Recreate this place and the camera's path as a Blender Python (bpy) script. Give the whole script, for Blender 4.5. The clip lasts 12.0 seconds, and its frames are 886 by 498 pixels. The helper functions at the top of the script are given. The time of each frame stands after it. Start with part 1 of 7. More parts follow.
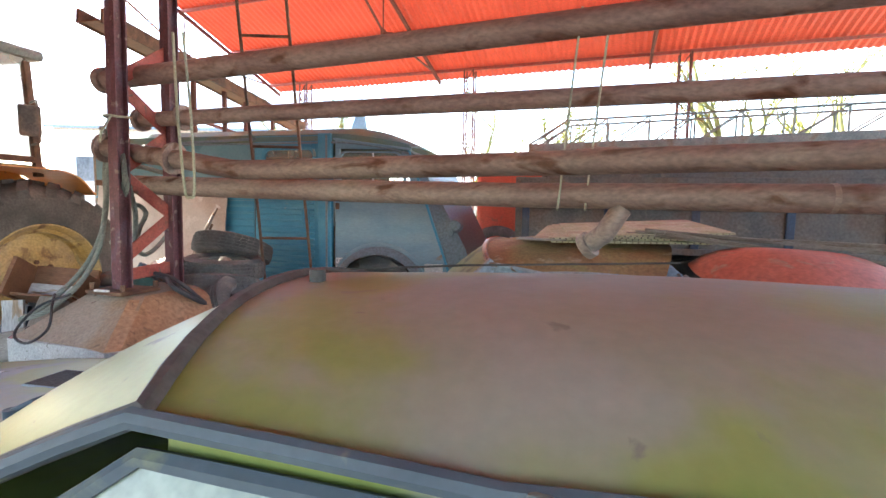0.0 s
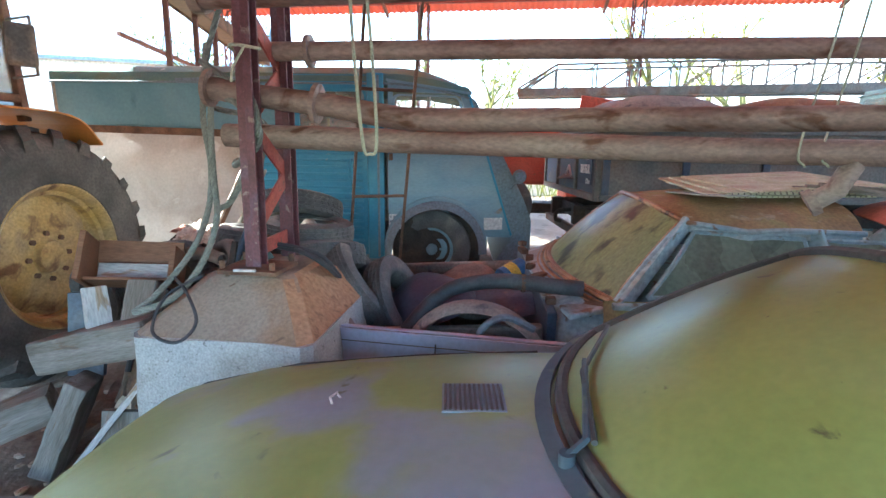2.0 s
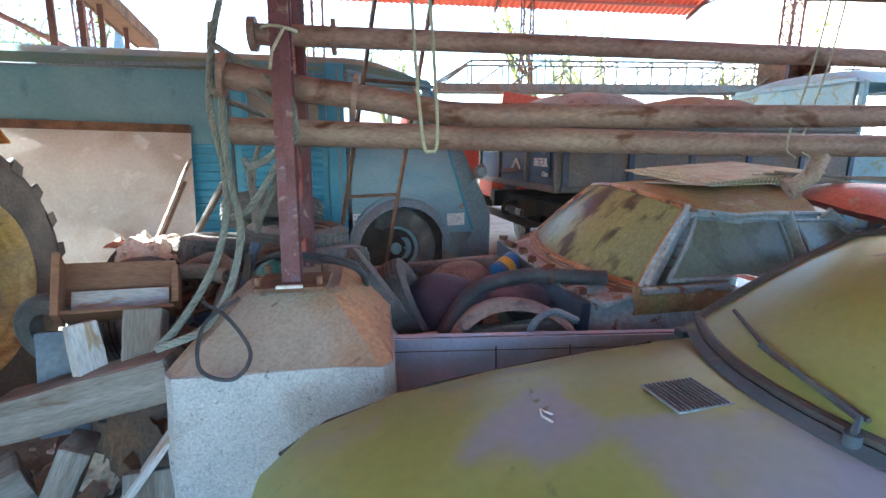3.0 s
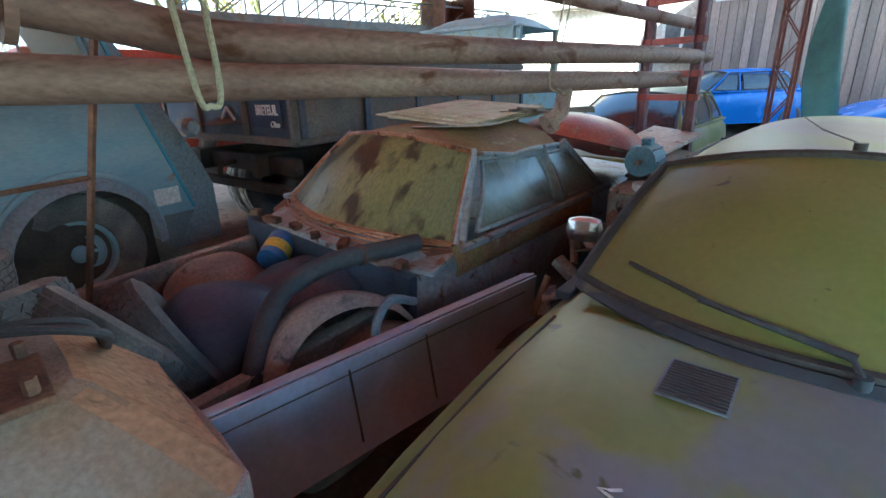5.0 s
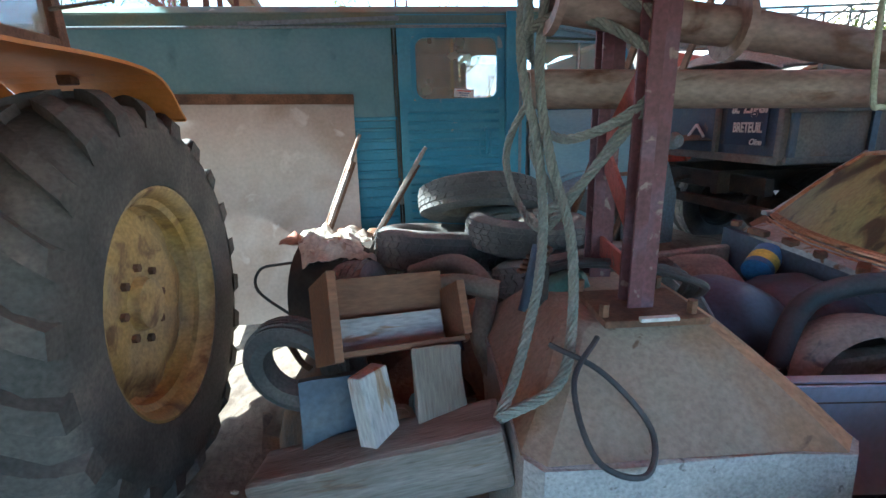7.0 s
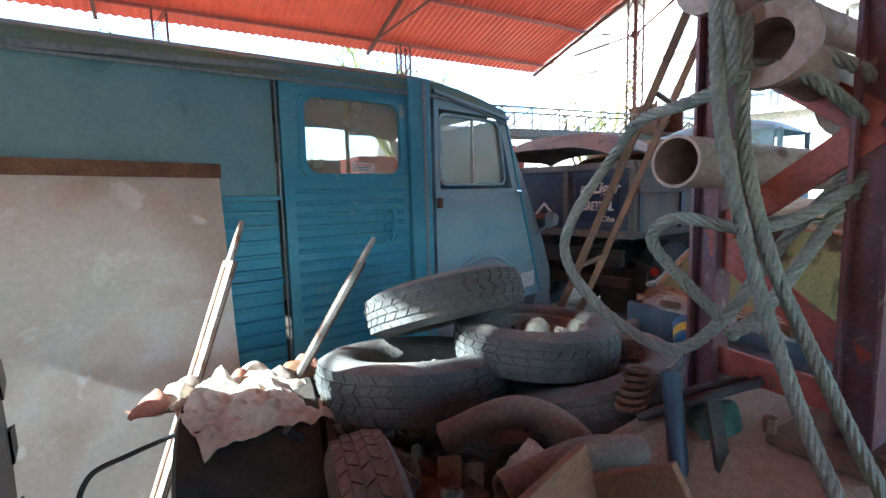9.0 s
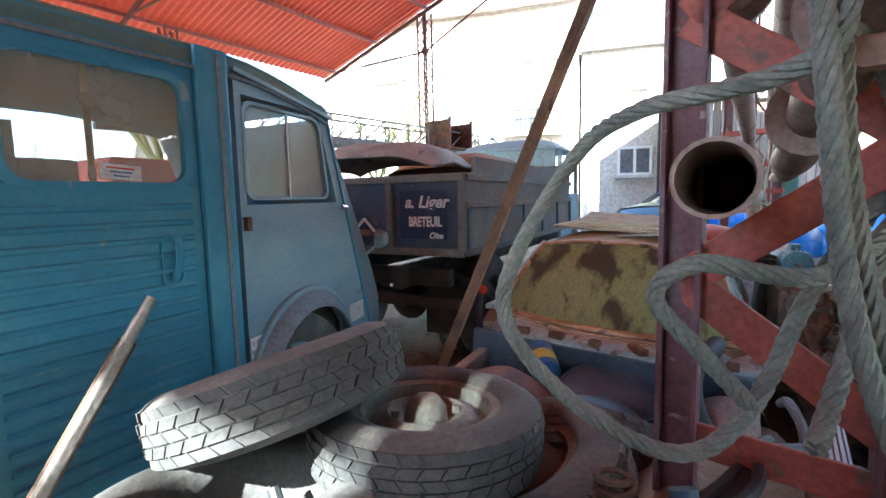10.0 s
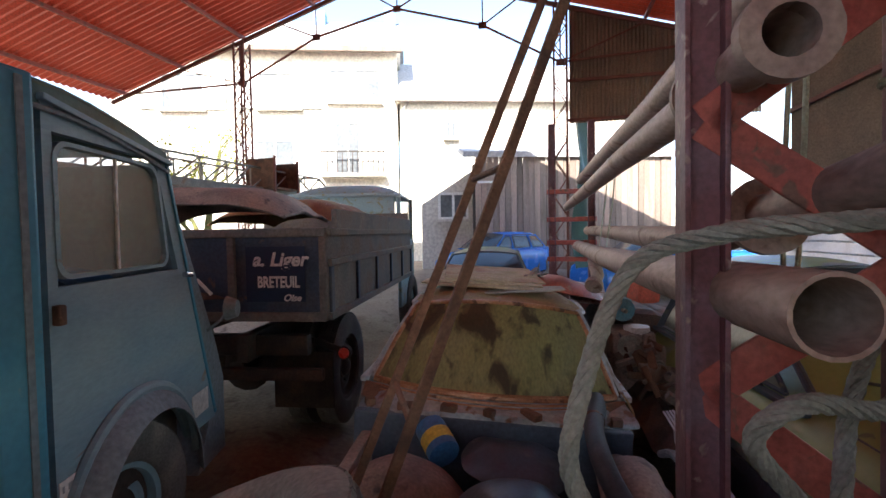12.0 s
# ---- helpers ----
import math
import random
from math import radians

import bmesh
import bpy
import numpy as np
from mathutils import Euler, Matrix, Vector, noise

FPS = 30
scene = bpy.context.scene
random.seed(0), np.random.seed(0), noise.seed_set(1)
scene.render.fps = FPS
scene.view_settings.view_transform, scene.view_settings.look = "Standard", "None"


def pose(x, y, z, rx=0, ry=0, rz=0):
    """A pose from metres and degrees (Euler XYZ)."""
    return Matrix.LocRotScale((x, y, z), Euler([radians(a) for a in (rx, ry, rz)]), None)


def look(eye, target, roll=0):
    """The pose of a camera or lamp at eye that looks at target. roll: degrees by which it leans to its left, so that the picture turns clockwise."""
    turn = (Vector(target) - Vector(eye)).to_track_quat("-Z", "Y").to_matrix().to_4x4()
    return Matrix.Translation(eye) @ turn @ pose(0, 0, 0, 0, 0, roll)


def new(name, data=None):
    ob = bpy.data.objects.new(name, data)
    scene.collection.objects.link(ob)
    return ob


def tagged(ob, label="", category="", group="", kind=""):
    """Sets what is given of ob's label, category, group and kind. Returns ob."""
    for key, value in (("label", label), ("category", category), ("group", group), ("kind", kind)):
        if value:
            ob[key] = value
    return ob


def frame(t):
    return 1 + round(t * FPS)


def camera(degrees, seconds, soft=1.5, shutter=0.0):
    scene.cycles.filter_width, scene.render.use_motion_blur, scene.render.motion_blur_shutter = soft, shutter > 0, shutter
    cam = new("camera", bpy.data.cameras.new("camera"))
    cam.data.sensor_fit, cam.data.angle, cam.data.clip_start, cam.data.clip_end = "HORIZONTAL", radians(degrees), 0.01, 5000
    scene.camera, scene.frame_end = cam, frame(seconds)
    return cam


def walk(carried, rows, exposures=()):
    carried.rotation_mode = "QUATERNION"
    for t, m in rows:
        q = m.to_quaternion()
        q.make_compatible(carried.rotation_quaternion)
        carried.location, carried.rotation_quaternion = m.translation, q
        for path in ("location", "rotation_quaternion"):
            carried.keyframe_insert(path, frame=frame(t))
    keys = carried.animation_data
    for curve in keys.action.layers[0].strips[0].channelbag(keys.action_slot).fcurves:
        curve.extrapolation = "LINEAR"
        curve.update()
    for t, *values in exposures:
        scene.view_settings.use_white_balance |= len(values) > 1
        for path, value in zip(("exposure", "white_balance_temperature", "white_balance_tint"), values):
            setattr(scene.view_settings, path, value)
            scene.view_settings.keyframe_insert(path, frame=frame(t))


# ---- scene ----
cam = camera(85.7, 12.0)
PATH = [
    (0, (0.069, -0.1, 1.517), (-0.009, 1.892, 1.347), 1.0),
    (0.5, (-0.31, -0.141, 1.553), (-0.372, 1.84, 1.286), 1.1),
    (1, (-0.658, -0.011, 1.546), (-0.563, 1.958, 1.208), 1.0),
    (1.5, (-0.963, 0.136, 1.557), (-0.663, 2.078, 1.186), 0.8),
    (2, (-1.38, 0.23, 1.558), (-1.046, 2.162, 1.164), 0.8),
    (2.5, (-1.794, 0.381, 1.549), (-1.345, 2.291, 1.163), 0.6),
    (3, (-2.098, 0.543, 1.562), (-1.283, 2.322, 1.149), 0.2),
    (3.5, (-2.261, 0.742, 1.588), (-1.015, 2.255, 1.191), -0.5),
    (3.7, (-2.259, 0.831, 1.581), (-0.895, 2.239, 1.182), -0.5),
    (5.3, (-2.09, 1.404, 1.582), (-0.419, 2.273, 0.91), -1.7),
    (5.5, (-2.121, 1.453, 1.552), (-0.514, 2.43, 0.872), -1.7),
    (6, (-2.237, 1.538, 1.581), (-0.945, 2.906, 0.903), -1.3),
    (6.5, (-2.483, 1.547, 1.548), (-1.679, 3.292, 0.993), -0.9),
    (6.7, (-2.623, 1.495, 1.54), (-2.001, 3.316, 0.994), -1.6),
    (8.3, (-3.118, 2.047, 1.578), (-2.056, 3.717, 1.286), -1.0),
    (8.5, (-3.143, 2.228, 1.557), (-1.941, 3.806, 1.301), -1.0),
    (9, (-3.175, 2.528, 1.576), (-1.709, 3.869, 1.344), -1.5),
    (9.5, (-2.973, 2.844, 1.622), (-1.269, 3.87, 1.417), -1.2),
    (10, (-2.799, 3.024, 1.612), (-0.903, 3.625, 1.4), -1.2),
    (10.5, (-2.669, 3.273, 1.64), (-0.703, 3.573, 1.422), -0.8),
    (11, (-2.608, 3.421, 1.71), (-0.621, 3.565, 1.541), -0.8),
    (11.5, (-2.598, 3.435, 1.733), (-0.6, 3.471, 1.639), -0.9),
    (12, (-2.599, 3.404, 1.746), (-0.606, 3.246, 1.676), -0.9),
]
walk(cam, [(t, look(eye, target, roll)) for t, eye, target, roll in PATH], [(0.0, 3.5, 6400, 8), (0.5, 3.45, 6200, 5), (1.5, 3.5, 5700, -1), (2.5, 3.5, 5500, -2), (3.5, 3.55, 5350, -5), (5.5, 2.8, 5450, -7), (6.5, 2.85, 5150, -5), (8.5, 2.9, 5150, -6), (9.5, 3.15, 5100, -6), (10.0, 3.1, 5450, -1), (10.5, 2.95, 5700, 0), (11.0, 2.7, 5800, 3), (12.0, 2.05, 6350, 10)])

# ---- world, sun, exposure ----
SUN_EL, SUN_AZ = radians(34), radians(163)   # azimuth from +x, counter-clockwise
world = bpy.data.worlds.new("sky")
world.use_nodes = True
scene.world = world
sky = world.node_tree.nodes.new("ShaderNodeTexSky")
sky.sky_type, sky.sun_disc = "NISHITA", False
sky.sun_elevation, sky.sun_rotation = SUN_EL, radians(90) - SUN_AZ
bg = world.node_tree.nodes["Background"]
bg.inputs["Strength"].default_value = 0.15
world.node_tree.links.new(sky.outputs[0], bg.inputs[0])
sun = new("sun", bpy.data.lights.new("sun", "SUN"))
sun.data.energy, sun.data.angle, sun.data.color = 4.5, radians(0.5), (1.0, 0.93, 0.82)
sd = Vector((math.cos(SUN_AZ) * math.cos(SUN_EL), math.sin(SUN_AZ) * math.cos(SUN_EL), math.sin(SUN_EL)))
sun.matrix_world = look(sd * 30, (0, 0, 0))


# ---- materials ----
def mat(name, colours, rough=0.7, metal=0.0, scale=3.0, grain=60.0, bump=0.15, edges=(0.35, 0.65), spec=0.5, stretch=(1, 1, 1), fleck=None, fleck_at=(0.6, 0.7), fleck_scale=9.0, vary=0.0, fine_depth=0.28):
    """A weathered surface: colours blended by broad noise, grain on top, an optional third stain with hard edges."""
    m = bpy.data.materials.new(name)
    m.use_nodes = True
    nt = m.node_tree
    N, L = nt.nodes.new, nt.links.new
    b = nt.nodes["Principled BSDF"]
    tc, mp = N("ShaderNodeTexCoord"), N("ShaderNodeMapping")
    mp.inputs["Scale"].default_value = stretch
    info, add = N("ShaderNodeObjectInfo"), N("ShaderNodeVectorMath")
    add.operation = "ADD"
    L(tc.outputs["Object"], add.inputs[0])
    rnd = N("ShaderNodeMath")
    rnd.operation, rnd.inputs[1].default_value = "MULTIPLY", 37.0
    L(info.outputs["Random"], rnd.inputs[0])
    L(rnd.outputs[0], add.inputs[1])
    L(add.outputs[0], mp.inputs[0])

    def noise_node(s, detail=5.0, distort=0.0):
        n = N("ShaderNodeTexNoise")
        n.inputs["Scale"].default_value, n.inputs["Detail"].default_value, n.inputs["Distortion"].default_value = s, detail, distort
        L(mp.outputs[0], n.inputs["Vector"])
        return n

    big, fine = noise_node(scale, 6, 0.4), noise_node(grain, 4)
    ramp = N("ShaderNodeValToRGB")
    el = ramp.color_ramp.elements
    k = len(colours)
    el[0].position, el[0].color = edges[0], (*colours[0], 1)
    el[1].position, el[1].color = edges[1], (*colours[-1], 1)
    for i in range(1, k - 1):
        e = el.new(edges[0] + (edges[1] - edges[0]) * i / (k - 1))
        e.color = (*colours[i], 1)
    L(big.outputs["Fac"], ramp.inputs[0])
    last = ramp.outputs[0]
    if fleck:
        fn = noise_node(fleck_scale, 8, 0.6)
        fr = N("ShaderNodeMapRange")
        fr.inputs["From Min"].default_value, fr.inputs["From Max"].default_value = fleck_at
        L(fn.outputs["Fac"], fr.inputs["Value"])
        mx = N("ShaderNodeMix")
        mx.data_type = "RGBA"
        L(fr.outputs[0], mx.inputs[0])
        L(last, mx.inputs[6])
        mx.inputs[7].default_value = (*fleck, 1)
        last = mx.outputs[2]
    hsv = N("ShaderNodeHueSaturation")
    gr = N("ShaderNodeMapRange")
    gr.inputs["To Min"].default_value, gr.inputs["To Max"].default_value = 1 - fine_depth, 1 + fine_depth
    gr.inputs["From Min"].default_value, gr.inputs["From Max"].default_value = 0.25, 0.75
    L(fine.outputs["Fac"], gr.inputs["Value"])
    val = gr.outputs[0]
    if vary:
        vr = N("ShaderNodeMapRange")
        vr.inputs["To Min"].default_value, vr.inputs["To Max"].default_value = 1 - vary, 1 + vary
        L(info.outputs["Random"], vr.inputs["Value"])
        mul = N("ShaderNodeMath")
        mul.operation = "MULTIPLY"
        L(val, mul.inputs[0])
        L(vr.outputs[0], mul.inputs[1])
        val = mul.outputs[0]
    L(val, hsv.inputs["Value"])
    L(last, hsv.inputs["Color"])
    L(hsv.outputs[0], b.inputs["Base Color"])
    rr = N("ShaderNodeMapRange")
    rr.inputs["To Min"].default_value, rr.inputs["To Max"].default_value = max(0.05, rough - 0.15), min(1, rough + 0.15)
    L(big.outputs["Fac"], rr.inputs["Value"])
    L(rr.outputs[0], b.inputs["Roughness"])
    b.inputs["Metallic"].default_value, b.inputs["Specular IOR Level"].default_value = metal, spec
    if bump:
        bp = N("ShaderNodeBump")
        bp.inputs["Strength"].default_value, bp.inputs["Distance"].default_value = bump, 0.01
        L(fine.outputs["Fac"], bp.inputs["Height"])
        L(bp.outputs[0], b.inputs["Normal"])
    return m


def glass_mat(name, colour, rough=0.05, alpha=0.35):
    m = bpy.data.materials.new(name)
    m.use_nodes = True
    nt = m.node_tree
    b = nt.nodes["Principled BSDF"]
    b.inputs["Base Color"].default_value = (*colour, 1)
    b.inputs["Roughness"].default_value = rough
    tc, n, r = nt.nodes.new("ShaderNodeTexCoord"), nt.nodes.new("ShaderNodeTexNoise"), nt.nodes.new("ShaderNodeMapRange")
    n.inputs["Scale"].default_value, n.inputs["Detail"].default_value = 6, 6
    r.inputs["To Min"].default_value, r.inputs["To Max"].default_value = alpha * 0.6, min(1, alpha * 1.5)
    nt.links.new(tc.outputs["Object"], n.inputs[0])
    nt.links.new(n.outputs["Fac"], r.inputs[0])
    nt.links.new(r.outputs[0], b.inputs["Alpha"])
    return m


M = {}
M["moss"] = mat("mossy_green_paint", [(0.17, 0.19, 0.055), (0.20, 0.21, 0.07), (0.24, 0.22, 0.13), (0.27, 0.235, 0.20)], 0.5, 0, 1.7, 35, 0.05, (0.42, 0.64), fleck=(0.12, 0.12, 0.07), fleck_at=(0.66, 0.74), fleck_scale=7, spec=0.45, fine_depth=0.08)
M["hood"] = mat("dusty_green_bonnet_paint", [(0.19, 0.23, 0.06), (0.215, 0.25, 0.075), (0.20, 0.225, 0.20), (0.205, 0.225, 0.26)], 0.42, 0, 1.5, 35, 0.04, (0.44, 0.60), fleck=(0.10, 0.11, 0.05), fleck_at=(0.66, 0.72), fleck_scale=8, spec=0.5, fine_depth=0.06)
M["roofpaint"] = mat("dusty_roof_paint", [(0.14, 0.16, 0.033), (0.16, 0.168, 0.055), (0.185, 0.168, 0.125), (0.20, 0.178, 0.147)], 0.45, 0, 1.6, 40, 0.05, (0.36, 0.56), fleck=(0.13, 0.11, 0.09), fleck_at=(0.68, 0.73), fleck_scale=12, fine_depth=0.07)
M["mossglass"] = mat("algae_covered_glass", [(0.15, 0.185, 0.05), (0.185, 0.215, 0.065), (0.21, 0.235, 0.09)], 0.35, 0, 2.2, 50, 0.03, (0.3, 0.7), fleck=(0.06, 0.06, 0.03), fleck_at=(0.67, 0.73), fleck_scale=14, spec=0.6, fine_depth=0.08)
M["hulkglass"] = mat("dirty_algae_windscreen", [(0.15, 0.16, 0.09), (0.175, 0.185, 0.08), (0.13, 0.14, 0.055)], 0.4, 0, 2.5, 45, 0.05, (0.3, 0.7), fleck=(0.03, 0.03, 0.02), fleck_at=(0.50, 0.62), fleck_scale=5, stretch=(1, 1.6, 0.6))
M["hulkside"] = mat("dusty_side_glass", [(0.13, 0.15, 0.12), (0.18, 0.20, 0.15)], 0.3, 0, 2.0, 40, 0.02, spec=0.6)
M["greyblue"] = mat("faded_blue_grey_panel", [(0.20, 0.26, 0.30), (0.30, 0.34, 0.37), (0.25, 0.24, 0.22)], 0.55, 0, 3, 40, 0.08, fleck=(0.17, 0.09, 0.05), fleck_at=(0.6, 0.66))
M["rustroof"] = mat("rusty_mossy_roof_panel", [(0.20, 0.10, 0.045), (0.25, 0.16, 0.07), (0.21, 0.20, 0.07)], 0.8, 0, 3, 60, 0.2, fleck=(0.30, 0.22, 0.14), fleck_at=(0.6, 0.68))
M["rust"] = mat("rust", [(0.07, 0.04, 0.028), (0.13, 0.07, 0.043), (0.18, 0.10, 0.062)], 0.85, 0.1, 8, 90, 0.3, vary=0.15)
M["pipe"] = mat("rusty_pipe_steel", [(0.21, 0.14, 0.12), (0.28, 0.20, 0.17), (0.31, 0.24, 0.20)], 0.62, 0.2, 3, 70, 0.2, fleck=(0.13, 0.06, 0.035), fleck_at=(0.56, 0.66), stretch=(0.4, 1, 1), vary=0.12)
M["redpost"] = mat("old_red_primer_steel", [(0.095, 0.035, 0.042), (0.135, 0.05, 0.06), (0.14, 0.085, 0.11)], 0.6, 0.1, 5, 80, 0.2, fleck=(0.24, 0.17, 0.15), fleck_at=(0.62, 0.68), fleck_scale=20)
M["redarm"] = mat("red_painted_brace", [(0.28, 0.05, 0.04), (0.34, 0.08, 0.06), (0.24, 0.07, 0.06)], 0.6, 0.1, 6, 80, 0.2, fleck=(0.15, 0.08, 0.06), fleck_at=(0.6, 0.66), fleck_scale=18)
M["vanblue"] = mat("faded_blue_van_paint", [(0.042, 0.225, 0.37), (0.06, 0.27, 0.42), (0.10, 0.32, 0.44)], 0.5, 0, 2, 50, 0.05, fleck=(0.25, 0.33, 0.34), fleck_at=(0.68, 0.74), fleck_scale=10, fine_depth=0.10)
M["vanpale"] = mat("chalky_blue_cab_paint", [(0.17, 0.29, 0.37), (0.22, 0.34, 0.41), (0.26, 0.36, 0.40)], 0.55, 0, 2.2, 50, 0.05, fleck=(0.27, 0.19, 0.11), fleck_at=(0.68, 0.73), fleck_scale=5, stretch=(0.6, 0.6, 1.8), fine_depth=0.10)
M["vanupper"] = mat("matt_blue_green_van_side", [(0.13, 0.28, 0.33), (0.17, 0.32, 0.37), (0.20, 0.34, 0.36)], 0.6, 0, 1.6, 40, 0.05, fleck=(0.09, 0.21, 0.25), fleck_at=(0.62, 0.72), fleck_scale=4, fine_depth=0.10)
M["vanroof"] = mat("mossy_blue_van_roof", [(0.10, 0.19, 0.20), (0.14, 0.22, 0.19), (0.19, 0.21, 0.13)], 0.75, 0, 2.4, 60, 0.15, fleck=(0.42, 0.45, 0.42), fleck_at=(0.70, 0.74), fleck_scale=7, fine_depth=0.10)
M["vandark"] = mat("shaded_grey_blue_paint", [(0.16, 0.21, 0.25), (0.20, 0.25, 0.28)], 0.55, 0, 3, 50, 0.05)
M["trimdark"] = mat("dull_blue_black_trim", [(0.045, 0.06, 0.075), (0.07, 0.09, 0.105)], 0.65, 0, 3, 50, 0.03, spec=0.3, fleck=(0.14, 0.15, 0.10), fleck_at=(0.60, 0.70), fine_depth=0.1)
M["signblue"] = mat("deep_blue_sign_panel", [(0.010, 0.025, 0.065), (0.018, 0.036, 0.085)], 0.5, 0, 4, 50, 0.03, fine_depth=0.1)
M["rubberseal"] = mat("black_rubber_seal", [(0.03, 0.03, 0.03), (0.06, 0.06, 0.055)], 0.6, 0, 10, 80, 0.1)
M["tyre"] = mat("dusty_tyre_rubber", [(0.075, 0.075, 0.076), (0.125, 0.12, 0.115), (0.23, 0.205, 0.18)], 0.85, 0, 5, 90, 0.2, (0.35, 0.75), vary=0.2)
M["bigtyre"] = mat("muddy_tractor_rubber", [(0.06, 0.055, 0.05), (0.10, 0.09, 0.08), (0.17, 0.14, 0.12)], 0.9, 0, 3, 60, 0.3, (0.35, 0.7))
M["yellow"] = mat("rusty_yellow_rim_paint", [(0.40, 0.25, 0.07), (0.46, 0.31, 0.12), (0.33, 0.23, 0.12)], 0.5, 0.1, 4, 60, 0.15, fleck=(0.17, 0.085, 0.035), fleck_at=(0.53, 0.66), fleck_scale=6)
M["orange"] = mat("orange_tractor_paint", [(0.50, 0.18, 0.03), (0.56, 0.22, 0.05)], 0.45, 0, 3, 50, 0.06, fleck=(0.25, 0.14, 0.07), fleck_at=(0.66, 0.72), fine_depth=0.10)
M["concrete"] = mat("weathered_concrete", [(0.27, 0.22, 0.175), (0.31, 0.255, 0.205), (0.29, 0.19, 0.12)], 0.9, 0, 2.2, 70, 0.4, (0.38, 0.66), fleck=(0.17, 0.11, 0.075), fleck_at=(0.66, 0.72), fleck_scale=16, fine_depth=0.2)
M["concrete2"] = mat("coarse_grey_concrete", [(0.36, 0.36, 0.36), (0.42, 0.41, 0.40), (0.33, 0.31, 0.29)], 0.95, 0, 3, 110, 0.5, fleck=(0.20, 0.19, 0.18), fleck_at=(0.64, 0.70), fleck_scale=34)
M["rustconcrete"] = mat("rust_stained_concrete", [(0.36, 0.19, 0.10), (0.40, 0.24, 0.14)], 0.9, 0, 3, 45, 0.4, fleck=(0.26, 0.15, 0.09), fleck_at=(0.60, 0.66), fleck_scale=18)
M["wood"] = mat("grey_weathered_timber", [(0.12, 0.10, 0.08), (0.18, 0.16, 0.14), (0.24, 0.22, 0.20)], 0.85, 0, 3, 40, 0.4, stretch=(0.5, 5, 5), fleck=(0.14, 0.10, 0.07), fleck_at=(0.62, 0.7), vary=0.15)
M["woodwhite"] = mat("white_painted_timber", [(0.36, 0.36, 0.36), (0.47, 0.46, 0.45)], 0.8, 0, 4, 40, 0.3, stretch=(0.6, 3, 3), fleck=(0.30, 0.22, 0.15), fleck_at=(0.6, 0.66), vary=0.1)
M["woodbrown"] = mat("brown_plywood", [(0.15, 0.07, 0.037), (0.20, 0.10, 0.055)], 0.7, 0, 4, 40, 0.2, stretch=(0.6, 3, 3), fleck=(0.16, 0.09, 0.05), fleck_at=(0.6, 0.7))
M["barnwood"] = mat("weathered_barn_boards", [(0.19, 0.15, 0.12), (0.26, 0.20, 0.165), (0.31, 0.22, 0.18)], 0.9, 0, 1.5, 30, 0.3, stretch=(3, 3, 0.4), vary=0.3)
M["canopy"] = mat("red_corrugated_sheet", [(0.70, 0.085, 0.04), (0.78, 0.11, 0.055)], 0.55, 0, 1.2, 40, 0.05)
M["canopydark"] = mat("rusty_brown_corrugated_sheet", [(0.16, 0.12, 0.09), (0.22, 0.16, 0.12)], 0.8, 0, 1.5, 40, 0.1)
M["lattice"] = mat("rusty_red_lattice_steel", [(0.13, 0.05, 0.04), (0.19, 0.075, 0.055)], 0.75, 0.2, 6, 80, 0.2)
M["greysteel"] = mat("weathered_grey_steel", [(0.19, 0.20, 0.18), (0.26, 0.26, 0.23), (0.24, 0.18, 0.13)], 0.7, 0.3, 4, 60, 0.15)
M["truckblue"] = mat("dark_blue_truck_body", [(0.022, 0.045, 0.085), (0.04, 0.065, 0.11), (0.075, 0.085, 0.10)], 0.5, 0, 3, 50, 0.08, fleck=(0.14, 0.10, 0.075), fleck_at=(0.62, 0.69), fleck_scale=7)
M["truckside"] = mat("weathered_grey_truck_side", [(0.11, 0.115, 0.11), (0.16, 0.15, 0.135), (0.17, 0.13, 0.10)], 0.75, 0, 3, 50, 0.12, fleck=(0.20, 0.18, 0.15), fleck_at=(0.6, 0.7))
M["truckcab"] = mat("pale_blue_cab", [(0.22, 0.36, 0.42), (0.28, 0.40, 0.44)], 0.6, 0, 3, 50, 0.08, fleck=(0.25, 0.26, 0.14), fleck_at=(0.55, 0.66), fine_depth=0.10)
M["chassis"] = mat("dark_greasy_steel", [(0.025, 0.022, 0.02), (0.05, 0.042, 0.036), (0.08, 0.055, 0.04)], 0.75, 0.2, 5, 60, 0.2)
M["signwhite"] = mat("white_signwriting", [(0.70, 0.70, 0.68), (0.78, 0.78, 0.76)], 0.6, 0, 8, 60, 0.0)
M["lampred"] = mat("red_lamp_lens", [(0.55, 0.03, 0.025), (0.62, 0.05, 0.03)], 0.25, 0, 8, 60, 0.0)
M["redmachine"] = mat("faded_red_machine_paint", [(0.50, 0.075, 0.04), (0.56, 0.11, 0.06)], 0.55, 0, 3, 50, 0.08, fleck=(0.26, 0.10, 0.06), fleck_at=(0.6, 0.7))
M["redpanel"] = mat("dull_red_car_panel", [(0.36, 0.09, 0.06), (0.42, 0.13, 0.09)], 0.5, 0, 3, 50, 0.06, fleck=(0.30, 0.2, 0.15), fleck_at=(0.6, 0.7))
M["lilac"] = mat("faded_lilac_white_panel", [(0.38, 0.41, 0.53), (0.47, 0.49, 0.60), (0.42, 0.41, 0.45)], 0.45, 0, 2.5, 50, 0.06, fleck=(0.22, 0.16, 0.13), fleck_at=(0.68, 0.73), fine_depth=0.10)
